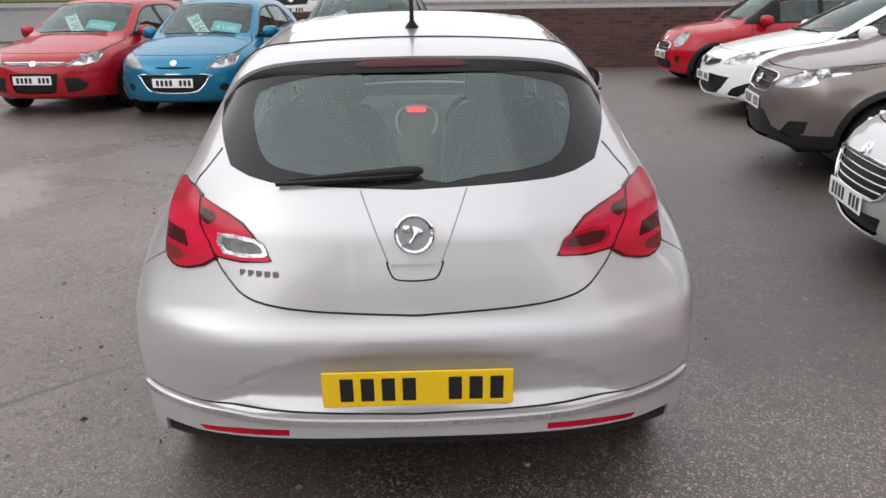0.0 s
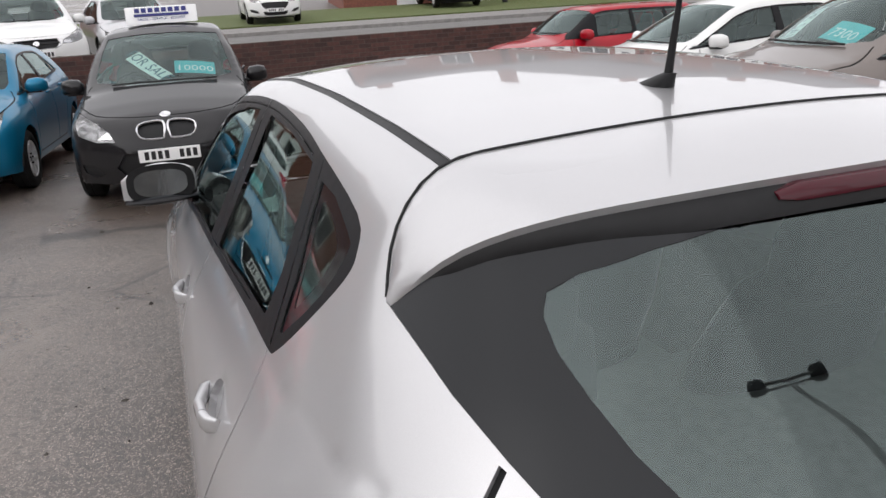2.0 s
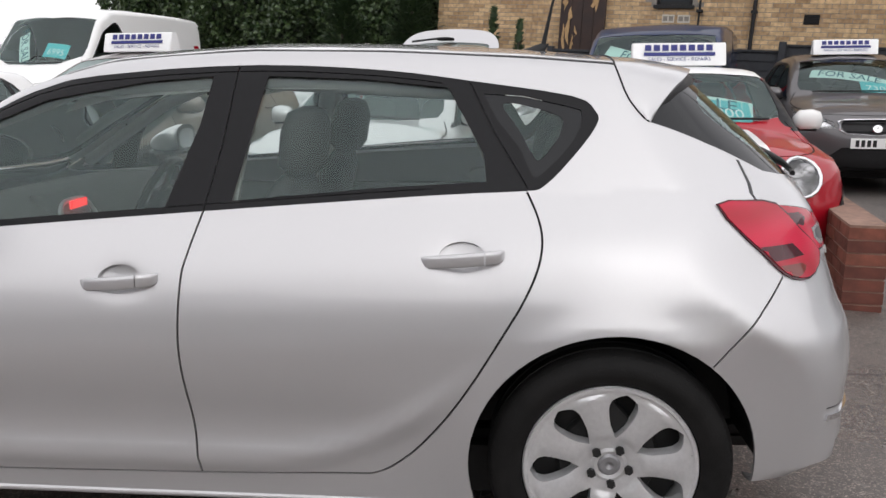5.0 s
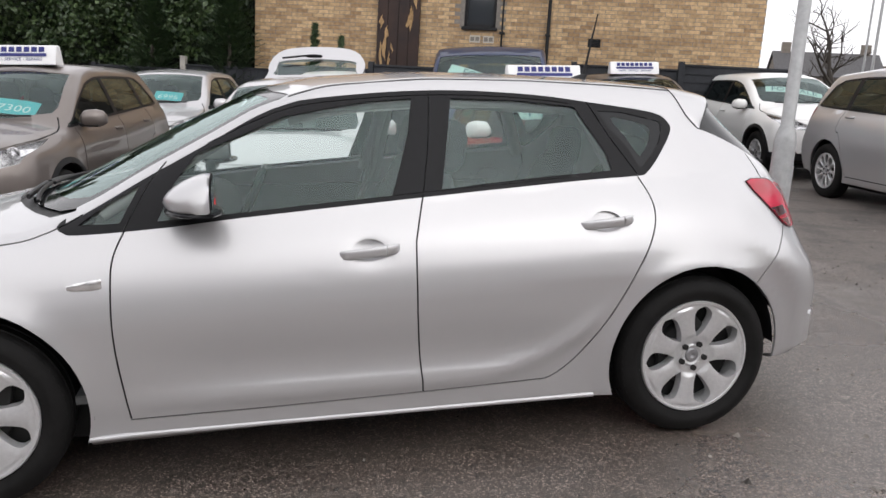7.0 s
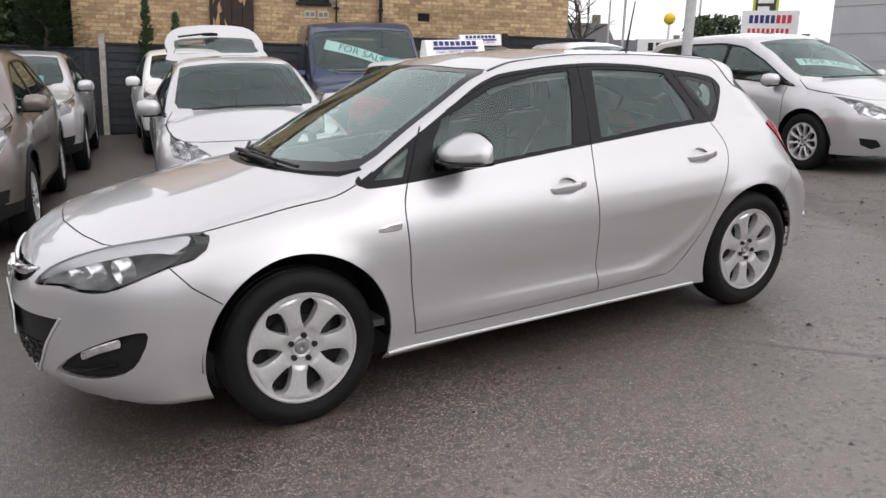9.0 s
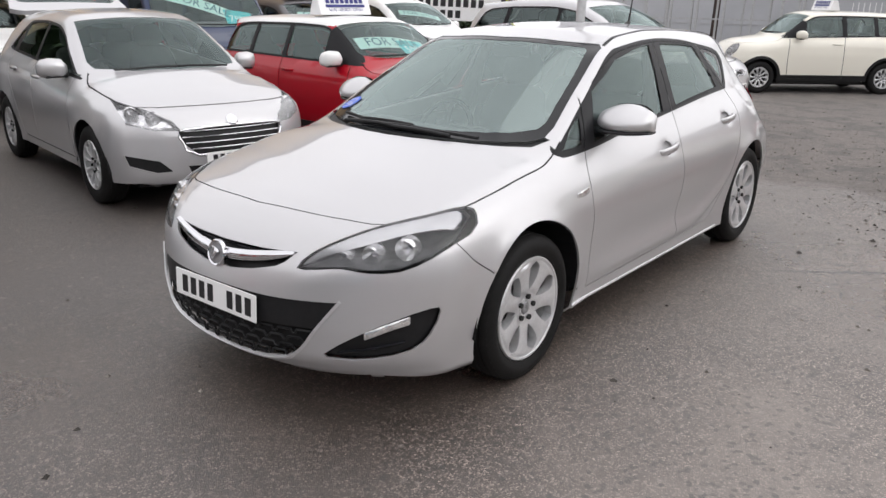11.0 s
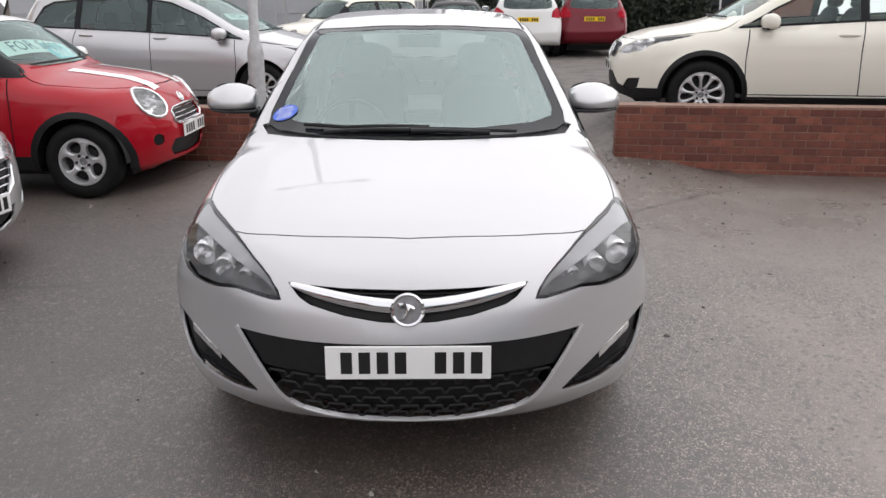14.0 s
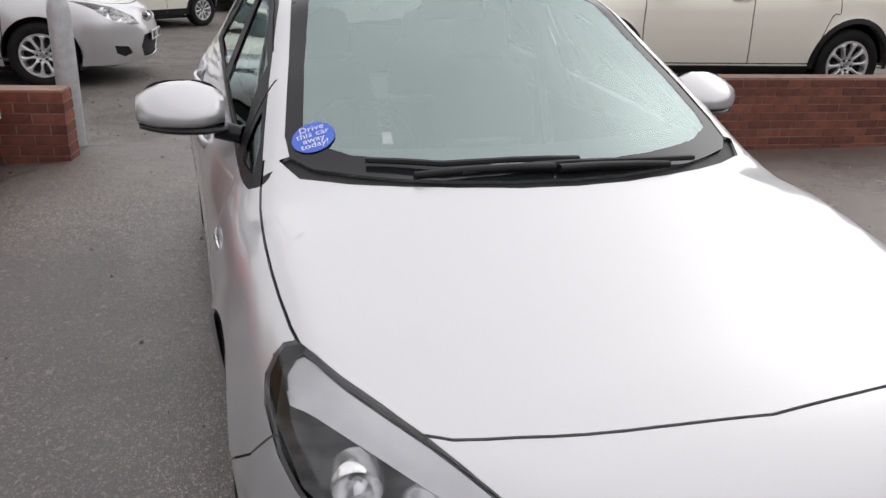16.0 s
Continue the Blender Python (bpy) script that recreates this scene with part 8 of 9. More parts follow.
def brick_wall(name, m, length, height, mat, rest_mat, mortar, label, bw=.215, bh=.065, thick=.215, holes=(), near=(0, 99), proud=.005, face_only=False, category="wall"):
    """A bonded wall of single bricks about a mortar core. Its base lies along the x axis of m."""
    wall = thing(name, m, label, category, kind="structure")
    jx = .010
    rows = int(round(height / (bh + jx)))
    core = bmesh.new()
    cuts = sorted(holes)
    xs_ = [0.0]
    for x0, x1, z0, z1 in cuts:
        box(core, xs_[-1], x0, proud, thick - proud, -.3, height)
        box(core, x0, x1, proud, thick - proud, -.3, z0)
        if z1 < height:
            box(core, x0, x1, proud, thick - proud, z1, height)
        xs_.append(x1)
    box(core, xs_[-1] + (proud if not cuts else 0), length - proud, proud, thick - proud, -.3, height - proud)
    part("mortar_core", core, mortar, wall)
    depth = .03 if face_only else thick
    meshes = {}
    for full in (1.0, .5):
        bm = bmesh.new()
        w = bw * full - (jx / 2 if full < 1 else 0)
        box(bm, 0, w, 0, depth, 0, bh)
        for v in bm.verts:
            v.co += Vector((random.uniform(-.0015, .0015), 0, random.uniform(-.0015, .0015)))
        me = bpy.data.meshes.new("brick")
        bm.to_mesh(me)
        bm.free()
        me.materials.append(mat)
        meshes[full] = (me, w)
    rest, count = bmesh.new(), 0
    verts, faces = [], []
    rng = random.Random(len(name) * 7 + 3)
    for r in range(rows):
        z = r * (bh + jx)
        x, full = 0.0, (1.0 if r % 2 == 0 else .5)
        while x < length - .05:
            w = meshes[full][1]
            w_ = min(w, length - x)
            if not any(x + w_ > a - .01 and x < b + .01 and z + bh > c and z < d for a, b, c, d in holes):
                dy = rng.uniform(-.0025, .0025)
                if count < 300 and near[0] <= x <= near[1] and w_ == w:
                    ob = share("brick", meshes[full][0], wall, Matrix.Translation((x, dy, z)))
                    count += 1
                else:
                    k = len(verts)
                    verts += [(x + a * w_, dy + b * depth, z + c * bh) for a in (0, 1) for b in (0, 1) for c in (0, 1)]
                    faces += [tuple(k + q for q in f) for f in ((0, 1, 3, 2), (4, 6, 7, 5), (0, 4, 5, 1), (2, 3, 7, 6), (1, 5, 7, 3), (0, 2, 6, 4))]
            x += w + jx
            full = 1.0
    rest.free()
    if verts:
        me = bpy.data.meshes.new("brickwork")
        me.from_pydata(verts, [], faces)
        me.materials.append(rest_mat)
        tagged(share("brickwork", me, wall), kind="stuff")
    return wall


def along(p, q, z=0.0):
    """An upright frame at p on the yard whose x axis runs towards q, level; its face looks to the right of that way."""
    a = yard_point(*p, z)
    b = yard_point(*q, z)
    return pose(a.x, a.y, a.z, 0, 0, math.degrees(math.atan2(b.y - a.y, b.x - a.x)))


def lying(p, q):
    """As along(), but leaning with the yard's plane."""
    a = math.degrees(math.atan2(q[1] - p[1], q[0] - p[0]))
    return LOT @ pose(p[0], p[1], 0, 0, 0, a)


# low red walls by the gap, and the darker wall along the road
brick_wall("wall_low_left", lying((-9.0, -.40), (-1.86, -1.25)) @ pose(0, 0, -.15), 7.19, .69, RED_BRICK, RED_BRICK_REST, MORTAR_RED, "low red brick wall beside the yard entrance", near=(3.6, 9))
brick_wall("wall_low_right", lying((1.67, -1.08), (3.2, -1.34)), 1.55, .535, RED_BRICK, RED_BRICK_REST, MORTAR_RED, "low red brick wall with a dark stained end", near=(0, 3.2))
brick_wall("wall_road", lying((-7.0, 13.9), (16.0, 13.5)), 23.0, 1.13, DARK_BRICK, DARK_BRICK_REST, MORTAR_DARK, "waist-high dark brick wall along the road", near=(8.2, 14.5))

# buff brick building with window, boarded opening, pipe and vent
B0 = along((13.75, 2.6), (10.0, -6.7))
BL = 10.03
hole = (4.35, 4.98, 2.72, 4.2)
brick_wall("wall_building", B0, BL, 5.6, BUFF_BRICK, BUFF_BRICK_REST, MORTAR, "tall buff brick side wall of a building", thick=.3, holes=(hole,), near=(2.6, 10), face_only=True)
bld = thing("buff_building", B0, "rest of a buff brick building with a flat roof", "building", kind="structure")
bm = bmesh.new()
box(bm, .002, BL - .002, .302, 7, -.3, 5.55)
part("building_core", bm, MORTAR, bld)
bm = bmesh.new()
box(bm, -.15, BL + .15, -.2, 7.2, 5.6, 5.8, .02)
part("roof", bm, SLATE, bld)
win = thing("window_small", B0 @ pose(hole[0], 0, hole[2]), "small black-framed window in a brick wall", "window", kind="structure")
bm = bmesh.new()
w_, h_ = hole[1] - hole[0], hole[3] - hole[2]
for a in ((0, w_, 0, .06), (0, w_, h_ - .06, h_), (0, .06, 0, h_), (w_ - .06, w_, 0, h_)):
    box(bm, a[0], a[1], .05, .12, a[2], a[3])
part("window_frame", bm, BLACK, win)
bm = bmesh.new()
box(bm, .05, w_ - .05, .08, .09, .05, h_ - .05)
part("pane", bm, WINDOW_DARK, win)
bm = bmesh.new()
box(bm, -.04, w_ + .04, -.05, .1, -.06, 0, .008)
part("window_sill", bm, BLACK, win)
for x, tall in ((6.02, 5.6), (5.12, 5.6)):
    dp = thing("downpipe", B0 @ pose(x, -.06, 0), "black rainwater pipe fixed to a brick wall", "pipe", "downpipes")
    bm = bmesh.new()
    lathe(bm, [(-.2, .034), (tall, .034)] if x > 6 else [(-.2, .018), (tall, .018)], 12, axis="z")
    part("pipe", bm, BLACK, dp, smooth=50)
    for z in (1.2, 2.6, 3.9):
        bm = bmesh.new()
        box(bm, -.05, .05, -.04, .06, z, z + .05, .006)
        part("pipe_clip", bm, BLACK, dp)
vent = thing("wall_vent", B0 @ pose(6.80, -.012, 2.44), "dark square vent grille in a brick wall", "vent")
bm = bmesh.new()
box(bm, 0, .24, 0, .02, 0, .16, .006)
part("vent_frame", bm, BLACK, vent)
for k in range(5):
    bm = bmesh.new()
    box(bm, .015, .225, -.010, .004, .02 + k * .027, .034 + k * .027)
    part("vent_slat", bm, SATIN, vent)
for k in range(2):
    av = thing("air_brick", B0 @ pose(4.48 + k * .27, -.008, 2.42), "pale clay air brick", "air brick", "air bricks")
    bm = bmesh.new()
    box(bm, 0, .215, 0, .02, 0, .14, .004)
    part("air_brick_body", bm, RENDER_PALE, av)
    bm = bmesh.new()
    for i in range(2):
        box(bm, .02 + i * .10, .095 + i * .10, -.004, .01, .03, .11)
    part("air_brick_hole", bm, MORTAR, av)
board = thing("timber_boarding", B0 @ pose(2.62, -.12, 0), "tall dark brown timber boarding with split bare strips", "boarding")
for k in range(4):
    bm = bmesh.new()
    box(bm, k * .215, k * .215 + .208, 0, .06 + .01 * (k % 2), -.2, 4.6, .006)
    part("plank", bm, BARK_BOARD, board)
rng = random.Random(4)
for k in range(16):
    bm = bmesh.new()
    x, z, h = rng.uniform(.05, .80), rng.uniform(1.5, 4.0), rng.uniform(.15, .7)
    pts = [(x + rng.uniform(-.03, .03) + .03 * s * (1 - abs(q) ** 1.5), -.006, z + q * h / 2) for s, q in ((-1, -.6), (-1, 0), (-1, .6), (0, 1), (1, .6), (1, .1), (1, -.5), (0, -1))]
    vs = [bm.verts.new(p) for p in pts]
    vs2 = [bm.verts.new((p[0], .004, p[2])) for p in pts]
    bm.faces.new(vs)
    for a in range(8):
        bm.faces.new((vs[a], vs[(a + 1) % 8], vs2[(a + 1) % 8], vs2[a]))
    part("bare_strip", bm, BARE_WOOD, board)

# fence: boarded panels between posts
fp, fq = (15.9, 9.5), (9.30, -6.95)
fd = np.hypot(fq[0] - fp[0], fq[1] - fp[1])
count = int(fd / 1.9)
for k in range(count):
    a = (fp[0] + (fq[0] - fp[0]) * k / count, fp[1] + (fq[1] - fp[1]) * k / count)
    b = (fp[0] + (fq[0] - fp[0]) * (k + 1) / count, fp[1] + (fq[1] - fp[1]) * (k + 1) / count)
    m = along(a, b)
    wide = fd / count
    panel = thing("fence_panel", m, "blue-black boarded fence panel", "fence", "fence panels", "structure")
    bm = bmesh.new()
    box(bm, .05, wide - .05, .02, .04, .0, 1.72)
    part("panel_back", bm, FENCE_DARK, panel)
    upright_boards = k < 4
    if upright_boards:
        for j in range(12):
            bm = bmesh.new()
            x = .06 + j * (wide - .12) / 12
            box(bm, x, x + (wide - .12) / 12 - .006, .0, .022, .05, 1.70)
            part("board", bm, FENCE_DARK, panel)
    else:
        for j in range(11):
            bm = bmesh.new()
            z = .06 + j * .152
            box(bm, .05, wide - .05, -.006, .018, z, z + .146, 0, Matrix.Translation((0, 0, 0)))
            for v in bm.verts:
                if v.co.z > z + .1:
                    v.co.y += .014
            part("board", bm, FENCE_DARK, panel)
    bm = bmesh.new()
    box(bm, .03, wide - .03, -.02, .06, 1.72, 1.76, .006)
    part("capping_rail", bm, FENCE_DARK, panel)
    post = thing("fence_post", m, "pale concrete fence post" if k in (3, 4) else "dark fence post", "post", "fence posts", "structure")
    bm = bmesh.new()
    box(bm, -.055, .055, -.05, .07, -.2, 1.92 if k in (3, 4) else 1.80, .01)
    part("post_shaft", bm, CONCRETE if k in (3, 4) else FENCE_DARK, post)

# ivy bank and conifer behind the fence
def leaves(name, spots, size, mat, label, category, m=None, long=1.0):
    verts, faces = [], []
    rng = random.Random(len(spots))
    for p in spots:
        d = Vector((rng.gauss(0, 1), rng.gauss(0, 1), rng.gauss(.2, .8))).normalized()
        a = d.orthogonal().normalized()
        a.rotate(Matrix.Rotation(rng.uniform(0, 6.28), 3, d))
        b = d.cross(a)
        s = size * rng.uniform(.6, 1.35)
        k = len(verts)
        P = Vector(p)
        verts += [tuple(P - a * s * .5 * long), tuple(P + b * s * .42 + d * s * .1), tuple(P + a * s * .6 * long), tuple(P - b * s * .42 + d * s * .1)]
        faces += [(k, k + 1, k + 2), (k, k + 2, k + 3)]
    me = bpy.data.meshes.new(name)
    me.from_pydata(verts, [], faces)
    me.materials.append(mat)
    ob = new(name, me)
    if m is not None:
        ob.matrix_basis = m
    return tagged(ob, label, category, kind="stuff")


rng = random.Random(11)
spots = []
for k in range(26000):
    s = rng.uniform(0, 1)
    x, y = 13.9 + 5.0 * s + rng.uniform(-.1, .1), 2.6 + 10.0 * s
    z = rng.uniform(.3, 1) ** .8 * (4.6 + .7 * math.sin(s * 17) + .4 * math.sin(s * 41))
    lump = .35 * math.sin(s * 23 + z * 2.1) + .22 * math.sin(s * 57 - z * 3.3) + rng.gauss(0, .12)
    spots.append(tuple(yard_point(x + .55 + lump * -.9, y - .1, z)))
leaves("ivy_bank", spots, .105, LEAF_IVY, "dense dark ivy covering a high bank", "ivy")
# solid block behind the leaves, its near-black colour standing for the shade there
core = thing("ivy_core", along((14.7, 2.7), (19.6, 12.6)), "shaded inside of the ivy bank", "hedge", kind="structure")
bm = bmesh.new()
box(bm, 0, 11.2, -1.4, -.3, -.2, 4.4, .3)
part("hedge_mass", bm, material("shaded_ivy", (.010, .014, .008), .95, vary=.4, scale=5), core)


def conifer(x, y, h, w, n, seed, name="conifer"):
    tree = thing(name, upright(x, y), "dark green feathery conifer by the fence", "tree", "conifers")
    bm = bmesh.new()
    tube(bm, [(0, 0, -.1), (.02, 0, h * .5), (0, 0, h * .95)], [.07, .045, .01], 8)
    part("trunk", bm, TWIG, tree)
    rng = random.Random(seed)
    verts, faces = [], []
    for k in range(n):
        t = rng.random() ** .8
        z = .3 + (h - .3) * t
        r = w * (1 - t) ** .75 * rng.uniform(.35, 1.08)
        a = rng.uniform(0, 6.283)
        tipv = Vector((math.cos(a) * r, math.sin(a) * r, z + .18 * r))
        rootv = Vector((math.cos(a) * r * .45, math.sin(a) * r * .45, z - .05))
        d = (tipv - rootv)
        side = d.cross(Vector((0, 0, 1))).normalized()
        for j in range(5):
            p = rootv + d * (j / 5 + .15)
            for sg in (-1, 1):
                q = p + side * sg * .09 * (1 - j / 6) + d.normalized() * .10 + Vector((0, 0, rng.uniform(-.03, .02)))
                k0 = len(verts)
                verts += [tuple(p), tuple(p + d.normalized() * .05), tuple(q)]
                faces.append((k0, k0 + 1, k0 + 2))
    me = bpy.data.meshes.new("crown")
    me.from_pydata(verts, [], faces)
    me.materials.append(LEAF_CONE)
    share("crown", me, tree)


conifer(13.55, 3.1, 3.6, 1.15, 900, 2)
conifer(14.4, 4.7, 3.3, 1.1, 800, 3)
conifer(12.55, 1.45, 2.5, .30, 160, 5, "small_conifer")
conifer(12.35, .95, 2.25, .22, 110, 6, "small_conifer")

# lamp post
lp = thing("street_lamp", upright(1.73, -1.40), "tall grey steel lamp post with two dark lanterns", "lamp post")
bm = bmesh.new()
lathe(bm, [(-.1, .082), (.98, .082), (1.05, .07), (1.10, .049), (4.8, .042)], 16, axis="z")
part("shaft", bm, POLE_GREY, lp, smooth=40)
bm = bmesh.new()
box(bm, -.030, .030, -.088, -.066, .35, .80, .006)
part("access_door", bm, POLE_GREY, lp)
bm = bmesh.new()
for y in (-.035, .035):
    tube(bm, [(-.62, y, 4.84), (0, y, 4.80), (.62, y, 4.84)], .016, 8)
part("cross_arm", bm, POLE_GREY, lp, smooth=50)
for side in (-1, 1):
    bm = bmesh.new()
    blob(bm, [((side * x, 0, 4.84 + .02 * x), (0, w, 0), (0, 0, h)) for x, w, h in ((.46, .05, .03), (.52, .09, .045), (.74, .10, .045), (.80, .05, .02))], 14, 3.2)
    part("lantern", bm, SIGN_DARK, lp, smooth=60)


# ---- houses ----
FAR_BRICK = material("far_red_brick", (.20, .075, .052), .9, vary=.28, scale=9, bump=.3, bump_scale=30)
FAR_RENDER = material("weathered_render", (.20, .175, .155), .9, vary=.2, scale=1.5, bump=.15, bump_scale=40)
FAR_STONE = material("far_brown_stone", (.19, .165, .14), .9, vary=.25, scale=3, bump=.2, bump_scale=20)


def house(name, m, width, depth, eaves, ridge, wall_mat, label, doors=(), windows=(), chimneys=(), group="houses", hipped=False):
    h = thing(name, m, label, "house", group)
    bm = bmesh.new()
    box(bm, 0, width, 0, depth, -1.2, eaves)
    # gable ends
    for x in (0, width - .02):
        a = [bm.verts.new((x + dx, y, z)) for dx in (0, .02) for y, z in ((0, eaves), (depth, eaves), (depth / 2, ridge))]
        bm.faces.new(a[:3])
        bm.faces.new(a[3:])
    part("wall", bm, wall_mat, h)
    roof = bmesh.new()
    o = .3
    rows = [(-o, eaves - .12), (depth / 2, ridge + .06), (depth + o, eaves - .12)]
    a = [[roof.verts.new((x, y, z)) for y, z in rows] for x in (-.2, width + .2)]
    b = [[roof.verts.new((x, y, z + .1)) for y, z in rows] for x in (-.2, width + .2)]
    for k in range(2):
        roof.faces.new((b[0][k], b[1][k], b[1][k + 1], b[0][k + 1]))
        roof.faces.new((a[0][k], a[0][k + 1], a[1][k + 1], a[1][k]))
        for s in (0, 1):
            roof.faces.new((a[s][k], b[s][k], b[s][k + 1], a[s][k + 1]))
    roof.faces.new((a[0][0], a[1][0], b[1][0], b[0][0]))
    roof.faces.new((a[0][2], b[0][2], b[1][2], a[1][2]))
    rf = part("roof", roof, SLATE, h)
    for x in chimneys:
        bm = bmesh.new()
        box(bm, x - .4, x + .4, depth / 2 - .3, depth / 2 + .3, ridge - .5, ridge + 1.0)
        part("chimney", bm, wall_mat, rf)
    for x, z0, w, tall in doors:
        d = part("door", (lambda b: (box(b, x, x + w, -.05, .02, z0, z0 + tall), b)[1])(bmesh.new()), UPVC, h)
        part("door_light", (lambda b: (box(b, x + w * .3, x + w * .7, -.06, -.045, z0 + tall * .6, z0 + tall * .85), b)[1])(bmesh.new()), WINDOW_DARK, d)
    for x, z0, w, tall in windows:
        f = bmesh.new()
        t = .07
        for q in ((x, x + w, z0, z0 + t), (x, x + w, z0 + tall - t, z0 + tall), (x, x + t, z0, z0 + tall), (x + w - t, x + w, z0, z0 + tall), (x + w / 2 - t / 2, x + w / 2 + t / 2, z0, z0 + tall)):
            box(f, q[0], q[1], -.05, .02, q[2], q[3])
        wn_ = part("window", f, UPVC, h)
        part("pane", (lambda b: (box(b, x + t, x + w - t, -.02, .0, z0 + t, z0 + tall - t), b)[1])(bmesh.new()), WINDOW_DARK, wn_)
        part("window_sill", (lambda b: (box(b, x - .06, x + w + .06, -.10, .02, z0 - .08, z0), b)[1])(bmesh.new()), KERB, wn_)
    return h


def row(x, y, deg):
    return upright(x, y, deg)


# terraces beyond the road ahead
for k in range(3):
    house("brick_house", row(-26 + k * 6.4, 30.5 - .3 * k, 0), 6.3, 8, 5.2, 7.4, FAR_BRICK, "two-storey red brick terraced house with white doors", doors=((4.4, .1, .95, 2.1), (5.5, .1, .7, 2.1)), windows=((.9, .9, 1.8, 1.3), (.9, 3.3, 1.6, 1.2), (4.2, 3.3, 1.3, 1.2)), chimneys=(1.0,))
for k in range(4):
    house("brick_house", row(6.9 + k * 6.6, 32.5 - 1.0 * k, -8), 6.5, 8, 5.2, 7.4, FAR_BRICK, "two-storey red brick terraced house with white doors", doors=((2.2, .1, .95, 2.1), (5.3, .1, .95, 2.1)), windows=((.4, .9, 1.4, 1.3), (3.5, .9, 1.5, 1.3), (.5, 3.3, 1.5, 1.2), (3.6, 3.3, 1.5, 1.2)), chimneys=(1.0,))


def slab(name, pts, z, mat, label, category, thick=.1):
    """A level-lying sheet over the ground through plan points, with a real edge."""
    bm = bmesh.new()
    a = [bm.verts.new(yard_point(x, y, z)) for x, y in pts]
    b = [bm.verts.new(yard_point(x, y, z - thick)) for x, y in pts]
    bm.faces.new(a)
    for k in range(len(pts)):
        bm.faces.new((a[k], b[k], b[(k + 1) % len(pts)], a[(k + 1) % len(pts)]))
    bmesh.ops.recalc_face_normals(bm, faces=bm.faces)
    me = bpy.data.meshes.new(name)
    bm.to_mesh(me)
    bm.free()
    me.materials.append(mat)
    return tagged(new(name, me), label, category, kind="structure")


slab("road", [(-40, 16.2), (40, 15.2), (40, 22.5), (-40, 24.0)], .06, ROADTOP, "pale worn side road beyond the wall", "road", .3)
slab("pavement", [(-40, 24.0), (40, 22.5), (40, 24.3), (-40, 25.8)], .16, KERB, "grey pavement with a kerb edge", "pavement", .3)
slab("grass_verge", [(-7.8, 25.5), (40, 24.3), (40, 29.0), (-7.8, 32.2)], .19, GRASS, "damp green grass before the houses", "grass", .3)
slab("grass_verge_left", [(-40, 25.8), (-8.4, 25.5), (-8.4, 30.4), (-40, 30.4)], .19, GRASS, "damp green grass before brick houses", "grass", .3)
mp = thing("bollard", upright(12.3, 28.6, 0, .15), "slim dark street post on a verge", "post")
bm = bmesh.new()
lathe(bm, [(-.1, .10), (.9, .10), (.95, .06), (5.0, .05)], 12, axis="z")
part("shaft", bm, BLACK, mp, smooth=40)

# terrace on the near side of the yard, behind the camera
for k in range(5):
    house("rendered_house", row(-18.5, -16 + k * 8.4, 90), 8.2, 8, 5.3, 7.8, FAR_RENDER, "brown rendered terraced house with a slate roof", doors=((3.6, .1, .95, 2.1),), windows=((.9, .9, 1.8, 1.3), (5.2, .9, 1.8, 1.3), (.9, 3.4, 1.5, 1.2), (5.4, 3.4, 1.5, 1.2)), chimneys=(1.0,), group="rendered houses")

# big grey store and what stands before it
store = thing("retail_store", along((-.15, -26.3), (17.5, -27.0)) @ pose(0, 0, 0), "long grey metal-clad retail building", "building")
bm = bmesh.new()
box(bm, 0, 17.6, -14, 0, -2, 8.0)
part("wall", bm, CLAD, store)
for k in range(7):
    bm = bmesh.new()
    box(bm, 0, 17.6, 0, .03, .2 + k * 1.1, .235 + k * 1.1)
    part("cladding_joint", bm, POLE_GREY, store)
bm = bmesh.new()
box(bm, -.1, 17.8, -14.1, .15, 8.0, 8.3)
part("roof", bm, SLATE, store)
sg = new("sign_panel")
sg.parent = store
bm = bmesh.new()
box(bm, 7.0, 10.4, .05, .14, 3.35, 5.6, .02)
part("sign_board", bm, SIGN_DARK, sg)
bm = bmesh.new()
for q in ((6.9, 10.5, 3.25, 3.37), (6.9, 10.5, 5.58, 5.7), (6.9, 7.02, 3.25, 5.7), (10.38, 10.5, 3.25, 5.7)):
    box(bm, q[0], q[1], .05, .17, q[2], q[3])
part("sign_frame", bm, YELLOW, sg)
bm = bmesh.new()
for k in range(8):
    box(bm, 7.6 + k * .31, 7.82 + k * .31, .14, .16, 3.75, 4.1)
part("sign_bars", bm, SIGN_WHITE, sg)
cage = thing("trolley_cage", upright(8.2, -22.0, 0), "open grey steel trolley shelter", "shelter")
for x in np.linspace(-3.0, 2.4, 7):
    bm = bmesh.new()
    box(bm, x, x + .06, 0, .06, 0, 2.0)
    box(bm, x, x + .06, 1.8, 1.86, 0, 2.0)
    box(bm, x, x + .06, 0, 1.86, 2.0, 2.06)
    part("frame", bm, POLE_GREY, cage)
for z in (.6, 1.3, 2.02):
    bm = bmesh.new()
    box(bm, -3.0, 2.46, 0, .04, z, z + .05)
    part("rail", bm, POLE_GREY, cage)
pal = thing("palisade_fence", along((.2, -19.6), (3.4, -20.4)), "white steel palisade fence", "fence")
for k in range(20):
    bm = bmesh.new()
    x = k * .165
    box(bm, x, x + .07, 0, .02, .05, 1.75)
    for v in bm.verts:
        if v.co.z > 1.7:
            v.co.x = x + .035 + (v.co.x - x - .035) * .2
            v.co.z = 1.85
    part("pale", bm, UPVC, pal)
for z in (.45, 1.45):
    bm = bmesh.new()
    box(bm, -.05, 3.3, .02, .06, z, z + .05)
    part("rail", bm, UPVC, pal)
